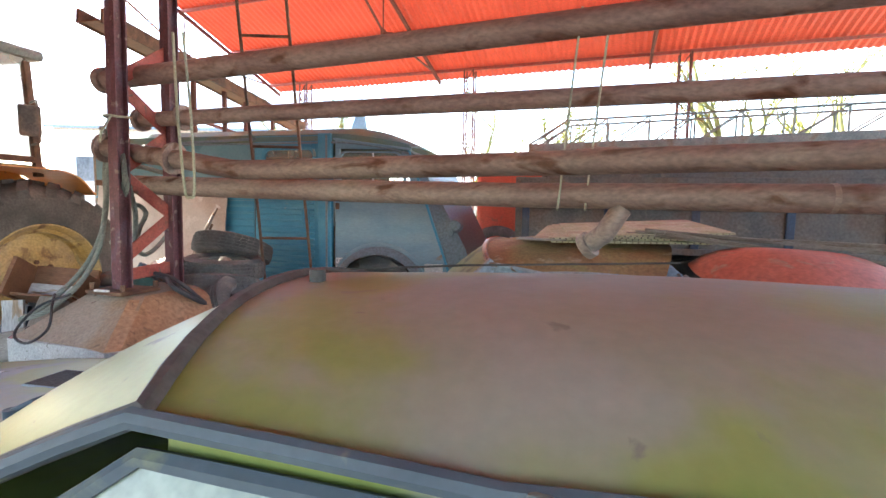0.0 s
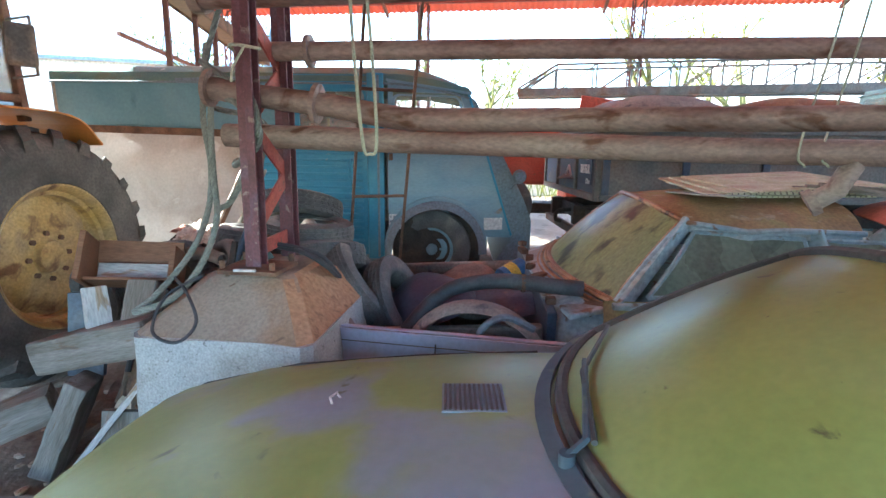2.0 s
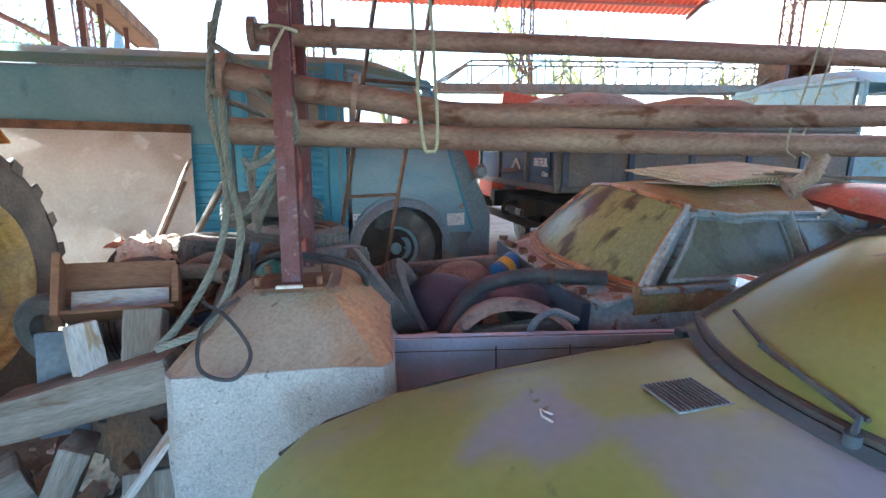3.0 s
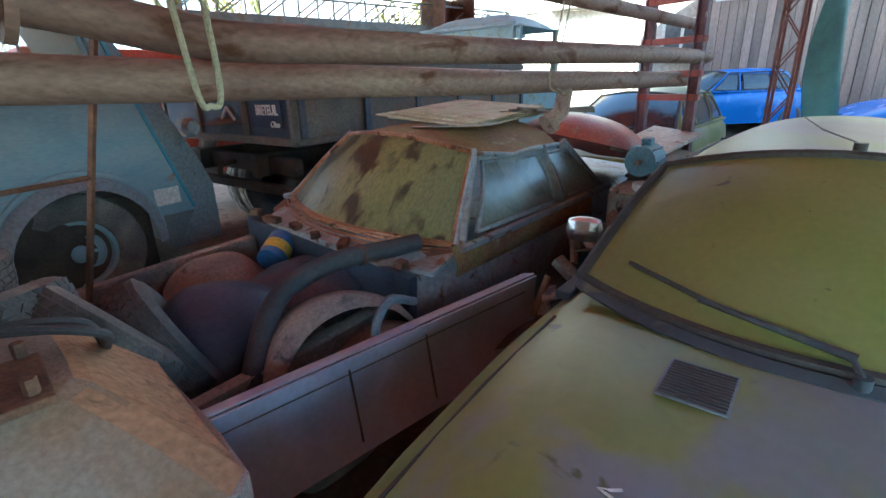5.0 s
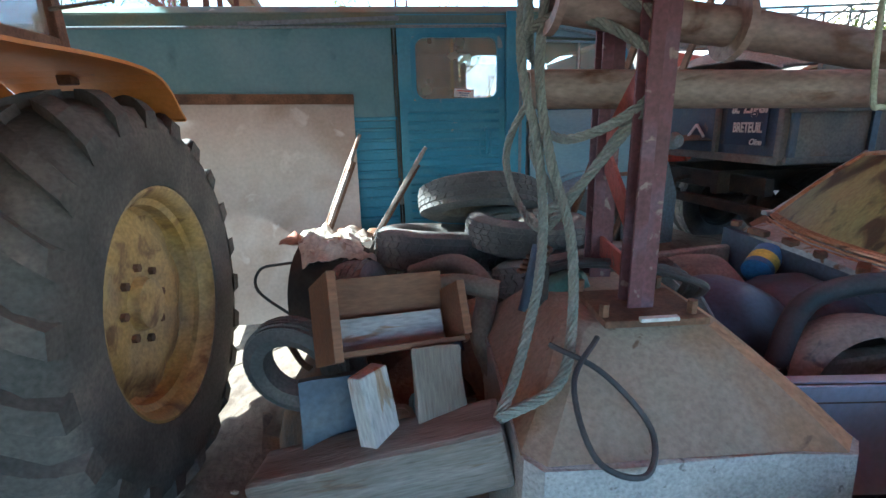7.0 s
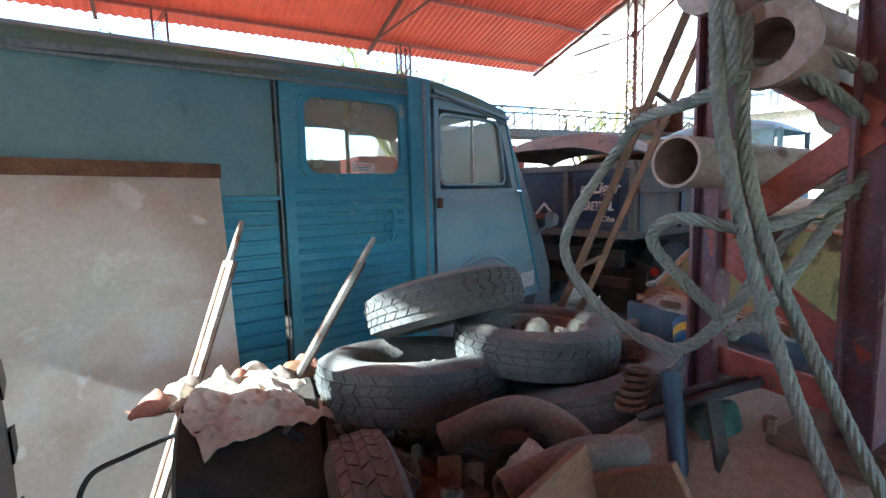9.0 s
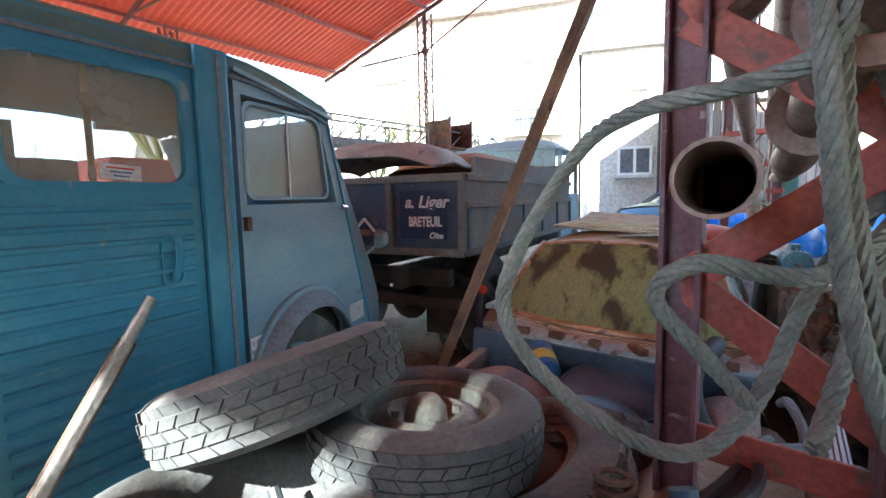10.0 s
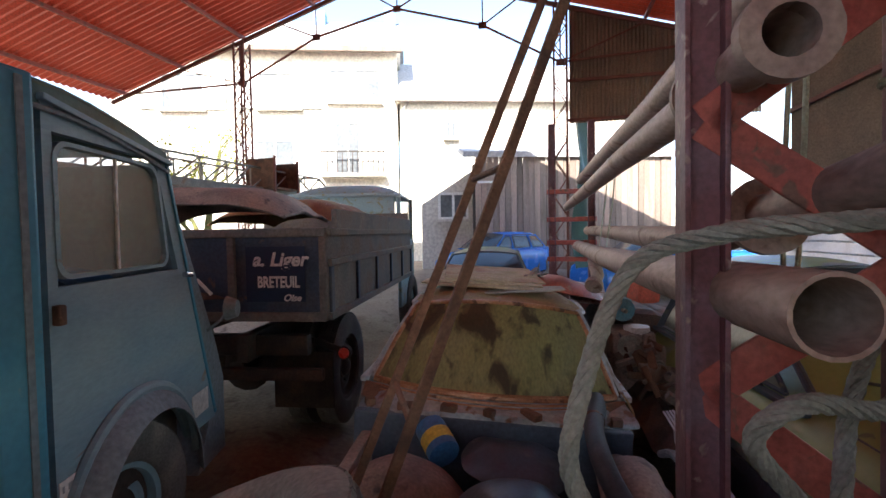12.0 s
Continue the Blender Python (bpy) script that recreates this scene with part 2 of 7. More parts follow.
M["darkpanel"] = mat("dusty_black_blue_panel", [(0.035, 0.05, 0.075), (0.05, 0.075, 0.115), (0.11, 0.125, 0.14)], 0.45, 0, 2.6, 50, 0.05, (0.38, 0.72), fleck=(0.15, 0.14, 0.135), fleck_at=(0.66, 0.74))
M["fender"] = mat("dusty_grey_mudguard", [(0.17, 0.155, 0.145), (0.25, 0.22, 0.195), (0.31, 0.26, 0.22)], 0.75, 0, 4, 60, 0.15, fleck=(0.09, 0.09, 0.10), fleck_at=(0.6, 0.68))
M["rope"] = mat("weathered_wire_rope", [(0.17, 0.185, 0.165), (0.25, 0.265, 0.235)], 0.75, 0.2, 9, 120, 0.4)
M["thinrope"] = mat("greenish_nylon_rope", [(0.32, 0.35, 0.26), (0.42, 0.43, 0.32)], 0.85, 0, 9, 120, 0.4)
M["blacktube"] = mat("black_rubber_hose", [(0.025, 0.028, 0.035), (0.06, 0.06, 0.065)], 0.6, 0, 6, 80, 0.1)
M["hose"] = mat("dusty_brown_hose", [(0.13, 0.10, 0.085), (0.20, 0.16, 0.13)], 0.8, 0, 6, 80, 0.2)
M["sheet"] = mat("worn_galvanised_panel", [(0.47, 0.43, 0.40), (0.55, 0.51, 0.48), (0.42, 0.34, 0.28)], 0.5, 0.15, 1.8, 50, 0.06, (0.36, 0.68), fleck=(0.62, 0.59, 0.56), fleck_at=(0.62, 0.68), fleck_scale=6, fine_depth=0.10)
M["boards"] = mat("mossy_cardboard_sheet", [(0.33, 0.33, 0.20), (0.44, 0.42, 0.30), (0.36, 0.30, 0.22)], 0.9, 0, 4, 60, 0.2, vary=0.1)
M["copper"] = mat("tarnished_copper_brown_trim", [(0.22, 0.10, 0.045), (0.30, 0.15, 0.075), (0.36, 0.24, 0.15)], 0.42, 0.35, 6, 80, 0.1, fleck=(0.09, 0.05, 0.03), fleck_at=(0.58, 0.66), fleck_scale=14)
M["chrome"] = mat("dull_chrome", [(0.50, 0.52, 0.55), (0.62, 0.63, 0.65)], 0.22, 0.95, 6, 80, 0.05)
M["bare"] = mat("bare_steel_bar", [(0.25, 0.22, 0.20), (0.34, 0.30, 0.27)], 0.5, 0.5, 8, 90, 0.2, fleck=(0.18, 0.10, 0.06), fleck_at=(0.55, 0.65))
M["bluebright"] = mat("bright_blue_car_paint", [(0.03, 0.17, 0.55), (0.035, 0.19, 0.60)], 0.25, 0, 3, 50, 0.0, spec=0.6)
M["motorblue"] = mat("blue_motor_paint", [(0.09, 0.25, 0.33), (0.13, 0.29, 0.36)], 0.55, 0, 5, 60, 0.1, fleck=(0.16, 0.12, 0.09), fleck_at=(0.6, 0.7))
M["canblue"] = mat("blue_tin_paint", [(0.04, 0.14, 0.32), (0.06, 0.18, 0.38)], 0.4, 0, 6, 60, 0.05)
M["canyellow"] = mat("yellow_label", [(0.60, 0.46, 0.06), (0.66, 0.52, 0.10)], 0.5, 0, 6, 60, 0.0)
M["carglass"] = mat("dark_car_glass", [(0.02, 0.025, 0.03), (0.035, 0.04, 0.045)], 0.08, 0, 3, 50, 0.0, spec=0.8)
M["render"] = mat("cream_house_render", [(0.66, 0.61, 0.52), (0.72, 0.67, 0.58)], 0.9, 0, 0.4, 12, 0.1)
M["render2"] = mat("grey_rendered_wall", [(0.46, 0.44, 0.40), (0.54, 0.51, 0.46)], 0.9, 0, 0.5, 12, 0.1)
M["rooftile"] = mat("pale_roof_slates", [(0.40, 0.40, 0.41), (0.48, 0.47, 0.47)], 0.7, 0, 0.8, 12, 0.2)
M["winframe"] = mat("white_window_frame", [(0.66, 0.66, 0.64), (0.72, 0.72, 0.70)], 0.6, 0, 3, 30, 0.0)
M["winglass"] = mat("house_window_glass", [(0.10, 0.11, 0.12), (0.15, 0.16, 0.17)], 0.2, 0, 1, 10, 0.0)
M["dirt"] = mat("brown_trodden_earth", [(0.115, 0.085, 0.062), (0.155, 0.12, 0.092), (0.20, 0.165, 0.13)], 0.95, 0, 0.8, 25, 0.8, fleck=(0.085, 0.06, 0.043), fleck_at=(0.55, 0.68), fleck_scale=5)
M["debris"] = mat("oily_scrap", [(0.07, 0.063, 0.058), (0.14, 0.11, 0.09), (0.21, 0.13, 0.08)], 0.75, 0.1, 5, 60, 0.3, vary=0.35)
M["sack"] = mat("pale_plastic_sacking", [(0.50, 0.44, 0.36), (0.60, 0.54, 0.46)], 0.6, 0, 4, 50, 0.3, fleck=(0.32, 0.20, 0.13), fleck_at=(0.6, 0.68))
M["fabric"] = mat("red_brown_cloth", [(0.28, 0.11, 0.08), (0.35, 0.17, 0.12)], 0.9, 0, 5, 60, 0.3)
M["greentarp"] = mat("dark_green_tarpaulin", [(0.02, 0.07, 0.06), (0.04, 0.11, 0.09)], 0.5, 0, 4, 60, 0.2)
M["bark"] = mat("pale_green_bark", [(0.09, 0.09, 0.03), (0.15, 0.15, 0.045)], 0.9, 0, 5, 60, 0.4)
M["leaf"] = mat("yellow_green_leaves", [(0.12, 0.13, 0.012), (0.20, 0.20, 0.02)], 0.7, 0, 1, 10, 0.0)
M["paper"] = mat("white_paper", [(0.66, 0.66, 0.66), (0.72, 0.72, 0.71)], 0.7, 0, 6, 40, 0.0)
M["interior"] = mat("dim_van_lining", [(0.30, 0.26, 0.20), (0.38, 0.33, 0.26)], 0.8, 0, 2, 40, 0.05)
M["white"] = mat("off_white_enamel", [(0.58, 0.58, 0.57), (0.66, 0.66, 0.64)], 0.4, 0, 5, 50, 0.05, fleck=(0.30, 0.22, 0.16), fleck_at=(0.66, 0.72))
M["vanglass"] = glass_mat("dusty_van_window", (0.46, 0.43, 0.36), 0.12, 0.40)
# cream colour stands in for bright light showing through the dusty panes
M["cabglass"] = glass_mat("cream_haze_cab_window", (0.70, 0.66, 0.48), 0.15, 0.22)


# ---- building helpers ----
def part(name, bm, material, parent=None, label="", smooth=False):
    me = bpy.data.meshes.new(name)
    bmesh.ops.recalc_face_normals(bm, faces=bm.faces[:])
    if smooth:
        for f in bm.faces:
            f.smooth = True
    bm.to_mesh(me)
    bm.free()
    me.materials.append(material)
    ob = new(name, me)
    if smooth:
        me.set_sharp_from_angle(angle=radians(40))
    if parent is not None:
        ob.parent = parent
    if label:
        ob["label"] = label
    return ob


def thing(name, label, category, m=None, group="", kind=""):
    ob = new(name)
    ob.empty_display_size = 0.1
    if m is not None:
        ob.matrix_basis = m
    return tagged(ob, label, category, group, kind)


def box(bm, size, m=None, bevel=0.0, taper=1.0):
    """A box of that size about the origin of m."""
    g = bmesh.ops.create_cube(bm, size=1.0)
    vs = g["verts"]
    for v in vs:
        k = taper if v.co.z > 0 else 1.0
        v.co = Vector((v.co.x * size[0] * k, v.co.y * size[1] * k, v.co.z * size[2]))
    if bevel:
        es = list({e for v in vs for e in v.link_edges})
        r = bmesh.ops.bevel(bm, geom=es, offset=bevel, segments=2, affect="EDGES", profile=0.6)
        vs = list({v for f in r["faces"] for v in f.verts} | {v for v in vs if v.is_valid})
    if m is not None:
        for v in vs:
            v.co = m @ v.co
    return bm


def B(size, m=None, bevel=0.0, taper=1.0):
    return box(bmesh.new(), size, m, bevel, taper)


def span(a, b, up=(0, 0, 1)):
    """A pose at the middle of a-b with its x along it; and the length."""
    a, b = Vector(a), Vector(b)
    x = (b - a).normalized()
    u = Vector(up)
    if abs(x.dot(u)) > 0.98:
        u = Vector((0, 1, 0))
    y = u.cross(x).normalized()
    z = x.cross(y)
    m = Matrix((x, y, z)).transposed().to_4x4()
    m.translation = (a + b) / 2
    return m, (b - a).length


def bar(bm, a, b, w, h, bevel=0.0):
    m, n = span(a, b)
    return box(bm, (n, w, h), m, bevel)


def sweep(bm, pts, r, sides=10, caps=True, inner=0.0, radii=None):
    """A tube along points; inner: a hollow end seen down the bore."""
    pts = [Vector(p) for p in pts]
    n = len(pts)
    rings, ref = [], None
    for i, p in enumerate(pts):
        d = (pts[min(i + 1, n - 1)] - pts[max(i - 1, 0)]).normalized()
        if ref is None:
            ref = d.orthogonal().normalized()
        ref = (ref - d * ref.dot(d)).normalized()
        o = d.cross(ref)
        rr = radii[i] if radii else r
        rings.append([bm.verts.new(p + (ref * math.cos(2 * math.pi * k / sides) + o * math.sin(2 * math.pi * k / sides)) * rr) for k in range(sides)])
    for a, b in zip(rings, rings[1:]):
        for k in range(sides):
            bm.faces.new((a[k], a[(k + 1) % sides], b[(k + 1) % sides], b[k]))
    if inner:
        for ring, p, q in ((rings[0], pts[0], pts[1]), (rings[-1], pts[-1], pts[-2])):
            deep = (q - p) * min(0.9, 0.5 / max(0.01, (q - p).length))
            i1 = [bm.verts.new(p + (v.co - p) * inner) for v in ring]
            i2 = [bm.verts.new(v.co + deep) for v in i1]
            for k in range(sides):
                j = (k + 1) % sides
                bm.faces.new((ring[k], ring[j], i1[j], i1[k]))
                bm.faces.new((i1[k], i1[j], i2[j], i2[k]))
            bm.faces.new(i2)
    elif caps:
        bm.faces.new(rings[0])
        bm.faces.new(rings[-1])
    return bm


def spline(pts, n=8):
    """Points on a smooth line through pts."""
    P = [Vector(p) for p in pts]
    P = [P[0] * 2 - P[1]] + P + [P[-1] * 2 - P[-2]]
    out = []
    for i in range(1, len(P) - 2):
        a, b, c, d = P[i - 1:i + 3]
        for k in range(n):
            t = k / n
            out.append(0.5 * ((2 * b) + (c - a) * t + (2 * a - 5 * b + 4 * c - d) * t * t + (3 * b - a - 3 * c + d) * t ** 3))
    out.append(P[-2])
    return out


def grid(bm, fn, nu, nv, thick=0.0):
    """A sheet fn(u, v), u and v in 0..1, with thickness downwards along its normal."""
    vs = [[bm.verts.new(fn(i / nu, j / nv)) for j in range(nv + 1)] for i in range(nu + 1)]
    fs = [bm.faces.new((vs[i][j], vs[i + 1][j], vs[i + 1][j + 1], vs[i][j + 1])) for i in range(nu) for j in range(nv)]
    if thick:
        bmesh.ops.recalc_face_normals(bm, faces=fs)
        bmesh.ops.solidify(bm, geom=fs, thickness=thick)
    return bm


def revolve(bm, profile, segs=32, m=None):
    """Profile of (radius, height) turned about z."""
    rings = []
    for r, z in profile:
        rings.append([bm.verts.new((r * math.cos(2 * math.pi * k / segs), r * math.sin(2 * math.pi * k / segs), z)) for k in range(segs)])
    for a, b in zip(rings, rings[1:]):
        for k in range(segs):
            bm.faces.new((a[k], a[(k + 1) % segs], b[(k + 1) % segs], b[k]))
    if m is not None:
        for ring in rings:
            for v in ring:
                v.co = m @ v.co
    return bm


def loft(bm, sections, caps=True):
    """Skin over lists of points, all of one length."""
    rings = [[bm.verts.new(p) for p in s] for s in sections]
    for a, b in zip(rings, rings[1:]):
        for k in range(len(a) - 1):
            bm.faces.new((a[k], a[k + 1], b[k + 1], b[k]))
    if caps:
        bm.faces.new(rings[0])
        bm.faces.new(rings[-1])
    return bm


def plate(bm, outline, depth, m=None):
    """A flat outline in x-z, with depth along y."""
    f = [bm.verts.new((x, 0, z)) for x, z in outline]
    k = [bm.verts.new((x, depth, z)) for x, z in outline]
    n = len(f)
    bm.faces.new(f)
    bm.faces.new(k[::-1])
    for i in range(n):
        bm.faces.new((f[i], f[(i + 1) % n], k[(i + 1) % n], k[i]))
    if m is not None:
        for v in f + k:
            v.co = m @ v.co
    return bm


def rounded(x0, z0, x1, z1, r, n=5):
    """The outline of a rectangle with round corners."""
    out = []
    for cx, cz, a0 in ((x1 - r, z1 - r, 0), (x0 + r, z1 - r, 90), (x0 + r, z0 + r, 180), (x1 - r, z0 + r, 270)):
        out += [(cx + r * math.cos(radians(a0 + 90 * i / n)), cz + r * math.sin(radians(a0 + 90 * i / n))) for i in range(n + 1)]
    return out


def ring_frame(bm, outline, width, depth, m=None):
    """A frame that follows an outline in x-z, width inwards, depth along y."""
    cx, cz = sum(p[0] for p in outline) / len(outline), sum(p[1] for p in outline) / len(outline)
    inn = []
    for x, z in outline:
        d = math.hypot(x - cx, z - cz)
        inn.append((x + (cx - x) / d * width, z + (cz - z) / d * width))
    n = len(outline)
    V = [[bm.verts.new((x, y, z)) for x, z in o] for o, y in ((outline, 0), (inn, 0), (inn, depth), (outline, depth))]
    for i in range(n):
        j = (i + 1) % n
        for a, b in ((0, 1), (1, 2), (2, 3), (3, 0)):
            bm.faces.new((V[a][i], V[a][j], V[b][j], V[b][i]))
    if m is not None:
        for o in V:
            for v in o:
                v.co = m @ v.co
    return bm


def rag(bm, amount, scale=3.0, seed=0.0):
    """Unevenness on all vertices."""
    for v in bm.verts:
        n = noise.noise_vector(v.co * scale + Vector((seed, seed * 2, seed * 3)))
        v.co += n * amount
    return bm


# ---- ground ----
def ground_z(x, y):
    z = 0.06 * noise.noise(Vector((x * 0.9, y * 0.9, 0)))
    k = min(1, max(0, (y - 3.6) / 0.8)) * min(1, max(0, (9 - y) / 3)) * min(1, max(0, (x + 3.3) / 0.8)) * min(1, max(0, (4 - x) / 2))
    z += 0.27 * k
    z += 0.65 * min(1, max(0, (x - 4.5) / 6))
    return z + 0.03


bm = bmesh.new()


def far(u, fine, reach):
    """Even steps within fine metres of the middle, growing towards the horizon."""
    t = (u - 0.5) * 2
    return fine * t / 0.7 if abs(t) < 0.7 else math.copysign(fine + (reach - fine) * ((abs(t) - 0.7) / 0.3) ** 3, t)


grid(bm, lambda u, v: ((lambda x, y: (x, y, ground_z(x, y)))(1 + far(u, 9, 600), 3 + far(v, 9, 600))), 150, 150)
tagged(part("ground", bm, M["dirt"], smooth=True), "brown trodden earth of the yard with scattered dirt", "ground", kind="structure")


# ---- the hangar: red gabled canopy on lattice towers ----
HX = Vector((0.956, -0.292, 0))       # along the ridge, towards the open gable
HY = Vector((-0.292, -0.956, 0))      # across, from the left eave to the right one
EAVE = Vector((9.45, 10.0, 5.15))      # corner of eave and open gable
LONG, HALF, RISE = 16.0, 6.67, 2.05


def hang(a, k, z):
    """A point a metres back from the gable, k metres across from the eave."""
    p = EAVE - HX * a + HY * k
    return Vector((p.x, p.y, z))


def roof_z(k):
    return EAVE.z + RISE * (1 - abs(k - HALF) / HALF)


def slope_sheet(k0, k1, a0, a1, zoff=0.0):
    """Corrugated sheeting, its waves running down the slope."""
    bm = bmesh.new()
    n = int((a1 - a0) / 0.038)

    def fn(u, v):
        k, a = k0 + (k1 - k0) * v, a0 + (a1 - a0) * u
        return hang(a, k, roof_z(k) + zoff + 0.016 * math.sin(a / 0.076 * math.pi))
    return grid(bm, fn, n, 2)


canopy = thing("canopy_roof", "red corrugated metal canopy roof on lattice towers", "roof", kind="structure")
part("roof_sheet", slope_sheet(-0.35, HALF, 0, LONG), M["canopy"], canopy, smooth=True)
part("roof_sheet", slope_sheet(HALF, HALF * 2 + 0.3, 0, LONG), M["canopy"], canopy, smooth=True)
for k in (0.15, 1.7, 3.3, 5.0, 6.6, 8.3, 10.0, 11.6, 13.2):
    part("purlin", bar(bmesh.new(), hang(0.05, k, roof_z(k) - 0.07), hang(LONG - 0.05, k, roof_z(k) - 0.07), 0.05, 0.07), M["redarm"], canopy)


def truss(a):
    """Rafters and the thin arched tie below them, with drops between."""
    for s in (0, 1):
        K = lambda k: HALF * 2 - k if s else k
        part("rafter", bar(bmesh.new(), hang(a, K(-0.25), roof_z(-0.25) - 0.14), hang(a, K(HALF), roof_z(HALF) - 0.14), 0.06, 0.08), M["lattice"], canopy)
    ties = [(0.1, 0.0), (3.25, 0.0), (5.05, 0.83), (6.85, 1.22), (8.6, 0.70), (10.08, -0.15), (13.2, 0.0)]
    pts = [hang(a, k, EAVE.z + dz - 0.05) for k, dz in ties]
    for p, q in zip(pts, pts[1:]):
        part("tie", bar(bmesh.new(), p, q, 0.035, 0.035), M["lattice"], canopy)
    for (k, dz), p in zip(ties[1:-1], pts[1:-1]):
        top = hang(a, k, roof_z(k) - 0.14)
        part("drop", bar(bmesh.new(), p, top, 0.025, 0.025), M["lattice"], canopy)
        part("gusset", B((0.05, 0.16, 0.12), Matrix.Translation(p) @ Matrix.Rotation(radians(-17), 4, "Z"), 0.01), M["lattice"], canopy)
    for k in (1.7, 4.2, 6.0, 7.7, 9.3, 11.6):
        near = min(ties, key=lambda t: abs(t[0] - k))
        part("web", bar(bmesh.new(), hang(a, near[0], EAVE.z + near[1] - 0.05), hang(a, k, roof_z(k) - 0.14), 0.025, 0.025), M["lattice"], canopy)


for a in (0.1, 5.3, 10.6, 15.9):
    truss(a)


def tower(x, y, z0, z1, w=0.24, heading=-17):
    """A square lattice column with zigzag lacing."""
    t = thing("lattice_column", "slender rusty red lattice steel column holding the canopy", "column", pose(x, y, 0, 0, 0, heading), group="canopy columns", kind="structure")
    h = w / 2
    for sx in (-h, h):
        for sy in (-h, h):
            part("corner_angle", bar(bmesh.new(), (sx, sy, z0), (sx, sy, z1), 0.035, 0.035), M["lattice"], t)
    n = int((z1 - z0) / 0.34)
    for side in range(4):
        bm = bmesh.new()
        for i in range(n):
            a, b = z0 + (z1 - z0) * i / n, z0 + (z1 - z0) * (i + 1) / n
            s = 1 if i % 2 else -1
            if side < 2:
                yy = h if side else -h
                bar(bm, (-h * s, yy, a), (h * s, yy, b), 0.018, 0.018)
            else:
                xx = h if side == 3 else -h
                bar(bm, (xx, -h * s, a), (xx, h * s, b), 0.018, 0.018)
        part("lacing", bm, M["lattice"], t)
    return t


for a, k in ((0.1, 3.25), (0.1, 10.08), (4.6, 0.25), (9.6, 0.25), (14.6, 0.25), (10.6, 13.0), (15.9, 13.0)):
    p = hang(a, k, 0)
    tower(p.x, p.y, ground_z(p.x, p.y) - 0.05, roof_z(k) - 0.16)

# brown sheeting: infill beside the gable column, and a deep apron below the right-hand eave
bm = bmesh.new()
grid(bm, lambda u, v: hang(0.0 + 0.016 * math.sin(u * 96 * math.pi), 10.25 + 3.3 * u, 3.80 + (roof_z(10.25 + 3.3 * u) - 3.84) * v), 192, 1)
tagged(part("wall_gable_infill", bm, M["canopydark"], smooth=True), "brown corrugated infill sheet beside the gable column", "wall", kind="structure")
# the apron is carried on, out of view, to the rear end to block sun
bm = bmesh.new()
grid(bm, lambda u, v: hang(1.2 + 14.8 * u, 13.5 + 0.016 * math.sin(u * 388 * math.pi), 1.95 + 3.12 * v), 776, 1)
tagged(part("wall_side_apron", bm, M["canopydark"], smooth=True), "brown corrugated side sheeting under the canopy eave", "wall", kind="structure")
rails = thing("wall_rail", "steel rails carrying the brown sheeting", "rail", kind="structure")
for z in (2.0, 3.5, 4.95):
    part("rail", bar(bmesh.new(), hang(1.2, 13.44, z), hang(16.0, 13.44, z), 0.05, 0.06), M["lattice"], rails)
for z in (3.85, 4.6):
    part("rail", bar(bmesh.new(), hang(0.06, 10.2, z), hang(0.06, 13.4, z), 0.05, 0.05), M["lattice"], rails)


# ---- wheels and tyres ----
def tyre_mesh(R, r, w, blocks=40, rows=4, lug=0.006):
    """A car tyre lying about z: carcass with rounded shoulders and a block tread."""
    bm = bmesh.new()
    h = w / 2
    prof = [(r, -h * 0.70), (r + 0.012, -h * 0.86), ((r + R) / 2, -h), (R - 0.028, -h * 0.90), (R - 0.006, -h * 0.74), (R, -h * 0.3), (R, h * 0.3), (R - 0.006, h * 0.74), (R - 0.028, h * 0.90), ((r + R) / 2, h), (r + 0.012, h * 0.86), (r, h * 0.70), (r - 0.004, 0), (r, -h * 0.70)]
    revolve(bm, prof, 48)
    tread = bmesh.new()
    for j in range(rows):
        y0 = -h * 0.76 + (h * 1.52) * j / rows + 0.0022
        y1 = -h * 0.76 + (h * 1.52) * (j + 1) / rows - 0.0022
        for i in range(blocks):
            a0 = 2 * math.pi * (i + (0.5 if j % 2 else 0.0)) / blocks
            a1 = a0 + 2 * math.pi / blocks * 0.89
            rr = R + lug - (0.006 if j in (0, rows - 1) else 0)
            skew = 0.05 if j % 2 else -0.05
            v = [tread.verts.new((q * math.cos(a + s), q * math.sin(a + s), y)) for q in (R - 0.012, rr) for a, y, s in ((a0, y0, 0), (a1, y0, 0), (a1, y1, skew), (a0, y1, skew))]
            for f in ((4, 5, 6, 7), (0, 1, 5, 4), (1, 2, 6, 5), (2, 3, 7, 6), (3, 0, 4, 7)):
                tread.faces.new([v[q] for q in f])
    return bm, tread


def rim_mesh(r, w, dish=0.03, holes=4):
    bm = bmesh.new()
    h = w / 2
    revolve(bm, [(r + 0.008, h * 0.74), (r - 0.004, h * 0.66), (r - 0.022, h * 0.62), (r - 0.03, h * 0.2), (r * 0.78, 0.01), (r * 0.70, dish), (r * 0.52, dish + 0.012), (r * 0.40, dish - 0.012), (r * 0.30, dish - 0.018), (r * 0.27, dish + 0.02), (r * 0.16, dish + 0.045), (r * 0.05, dish + 0.05), (0.002, dish + 0.05)], 40)
    revolve(bm, [(r + 0.008, -h * 0.74), (r - 0.022, -h * 0.6), (r - 0.03, 0)], 40)
    for i in range(holes):
        a = 2 * math.pi * i / holes
        m = Matrix.Translation((r * 0.42 * math.cos(a), r * 0.42 * math.sin(a), dish + 0.006)) @ Matrix.Diagonal((0.012, 0.012, 0.018, 1))
        bmesh.ops.create_cone(bm, cap_ends=True, segments=6, radius1=1, radius2=0.9, depth=1, matrix=m)
    return bm


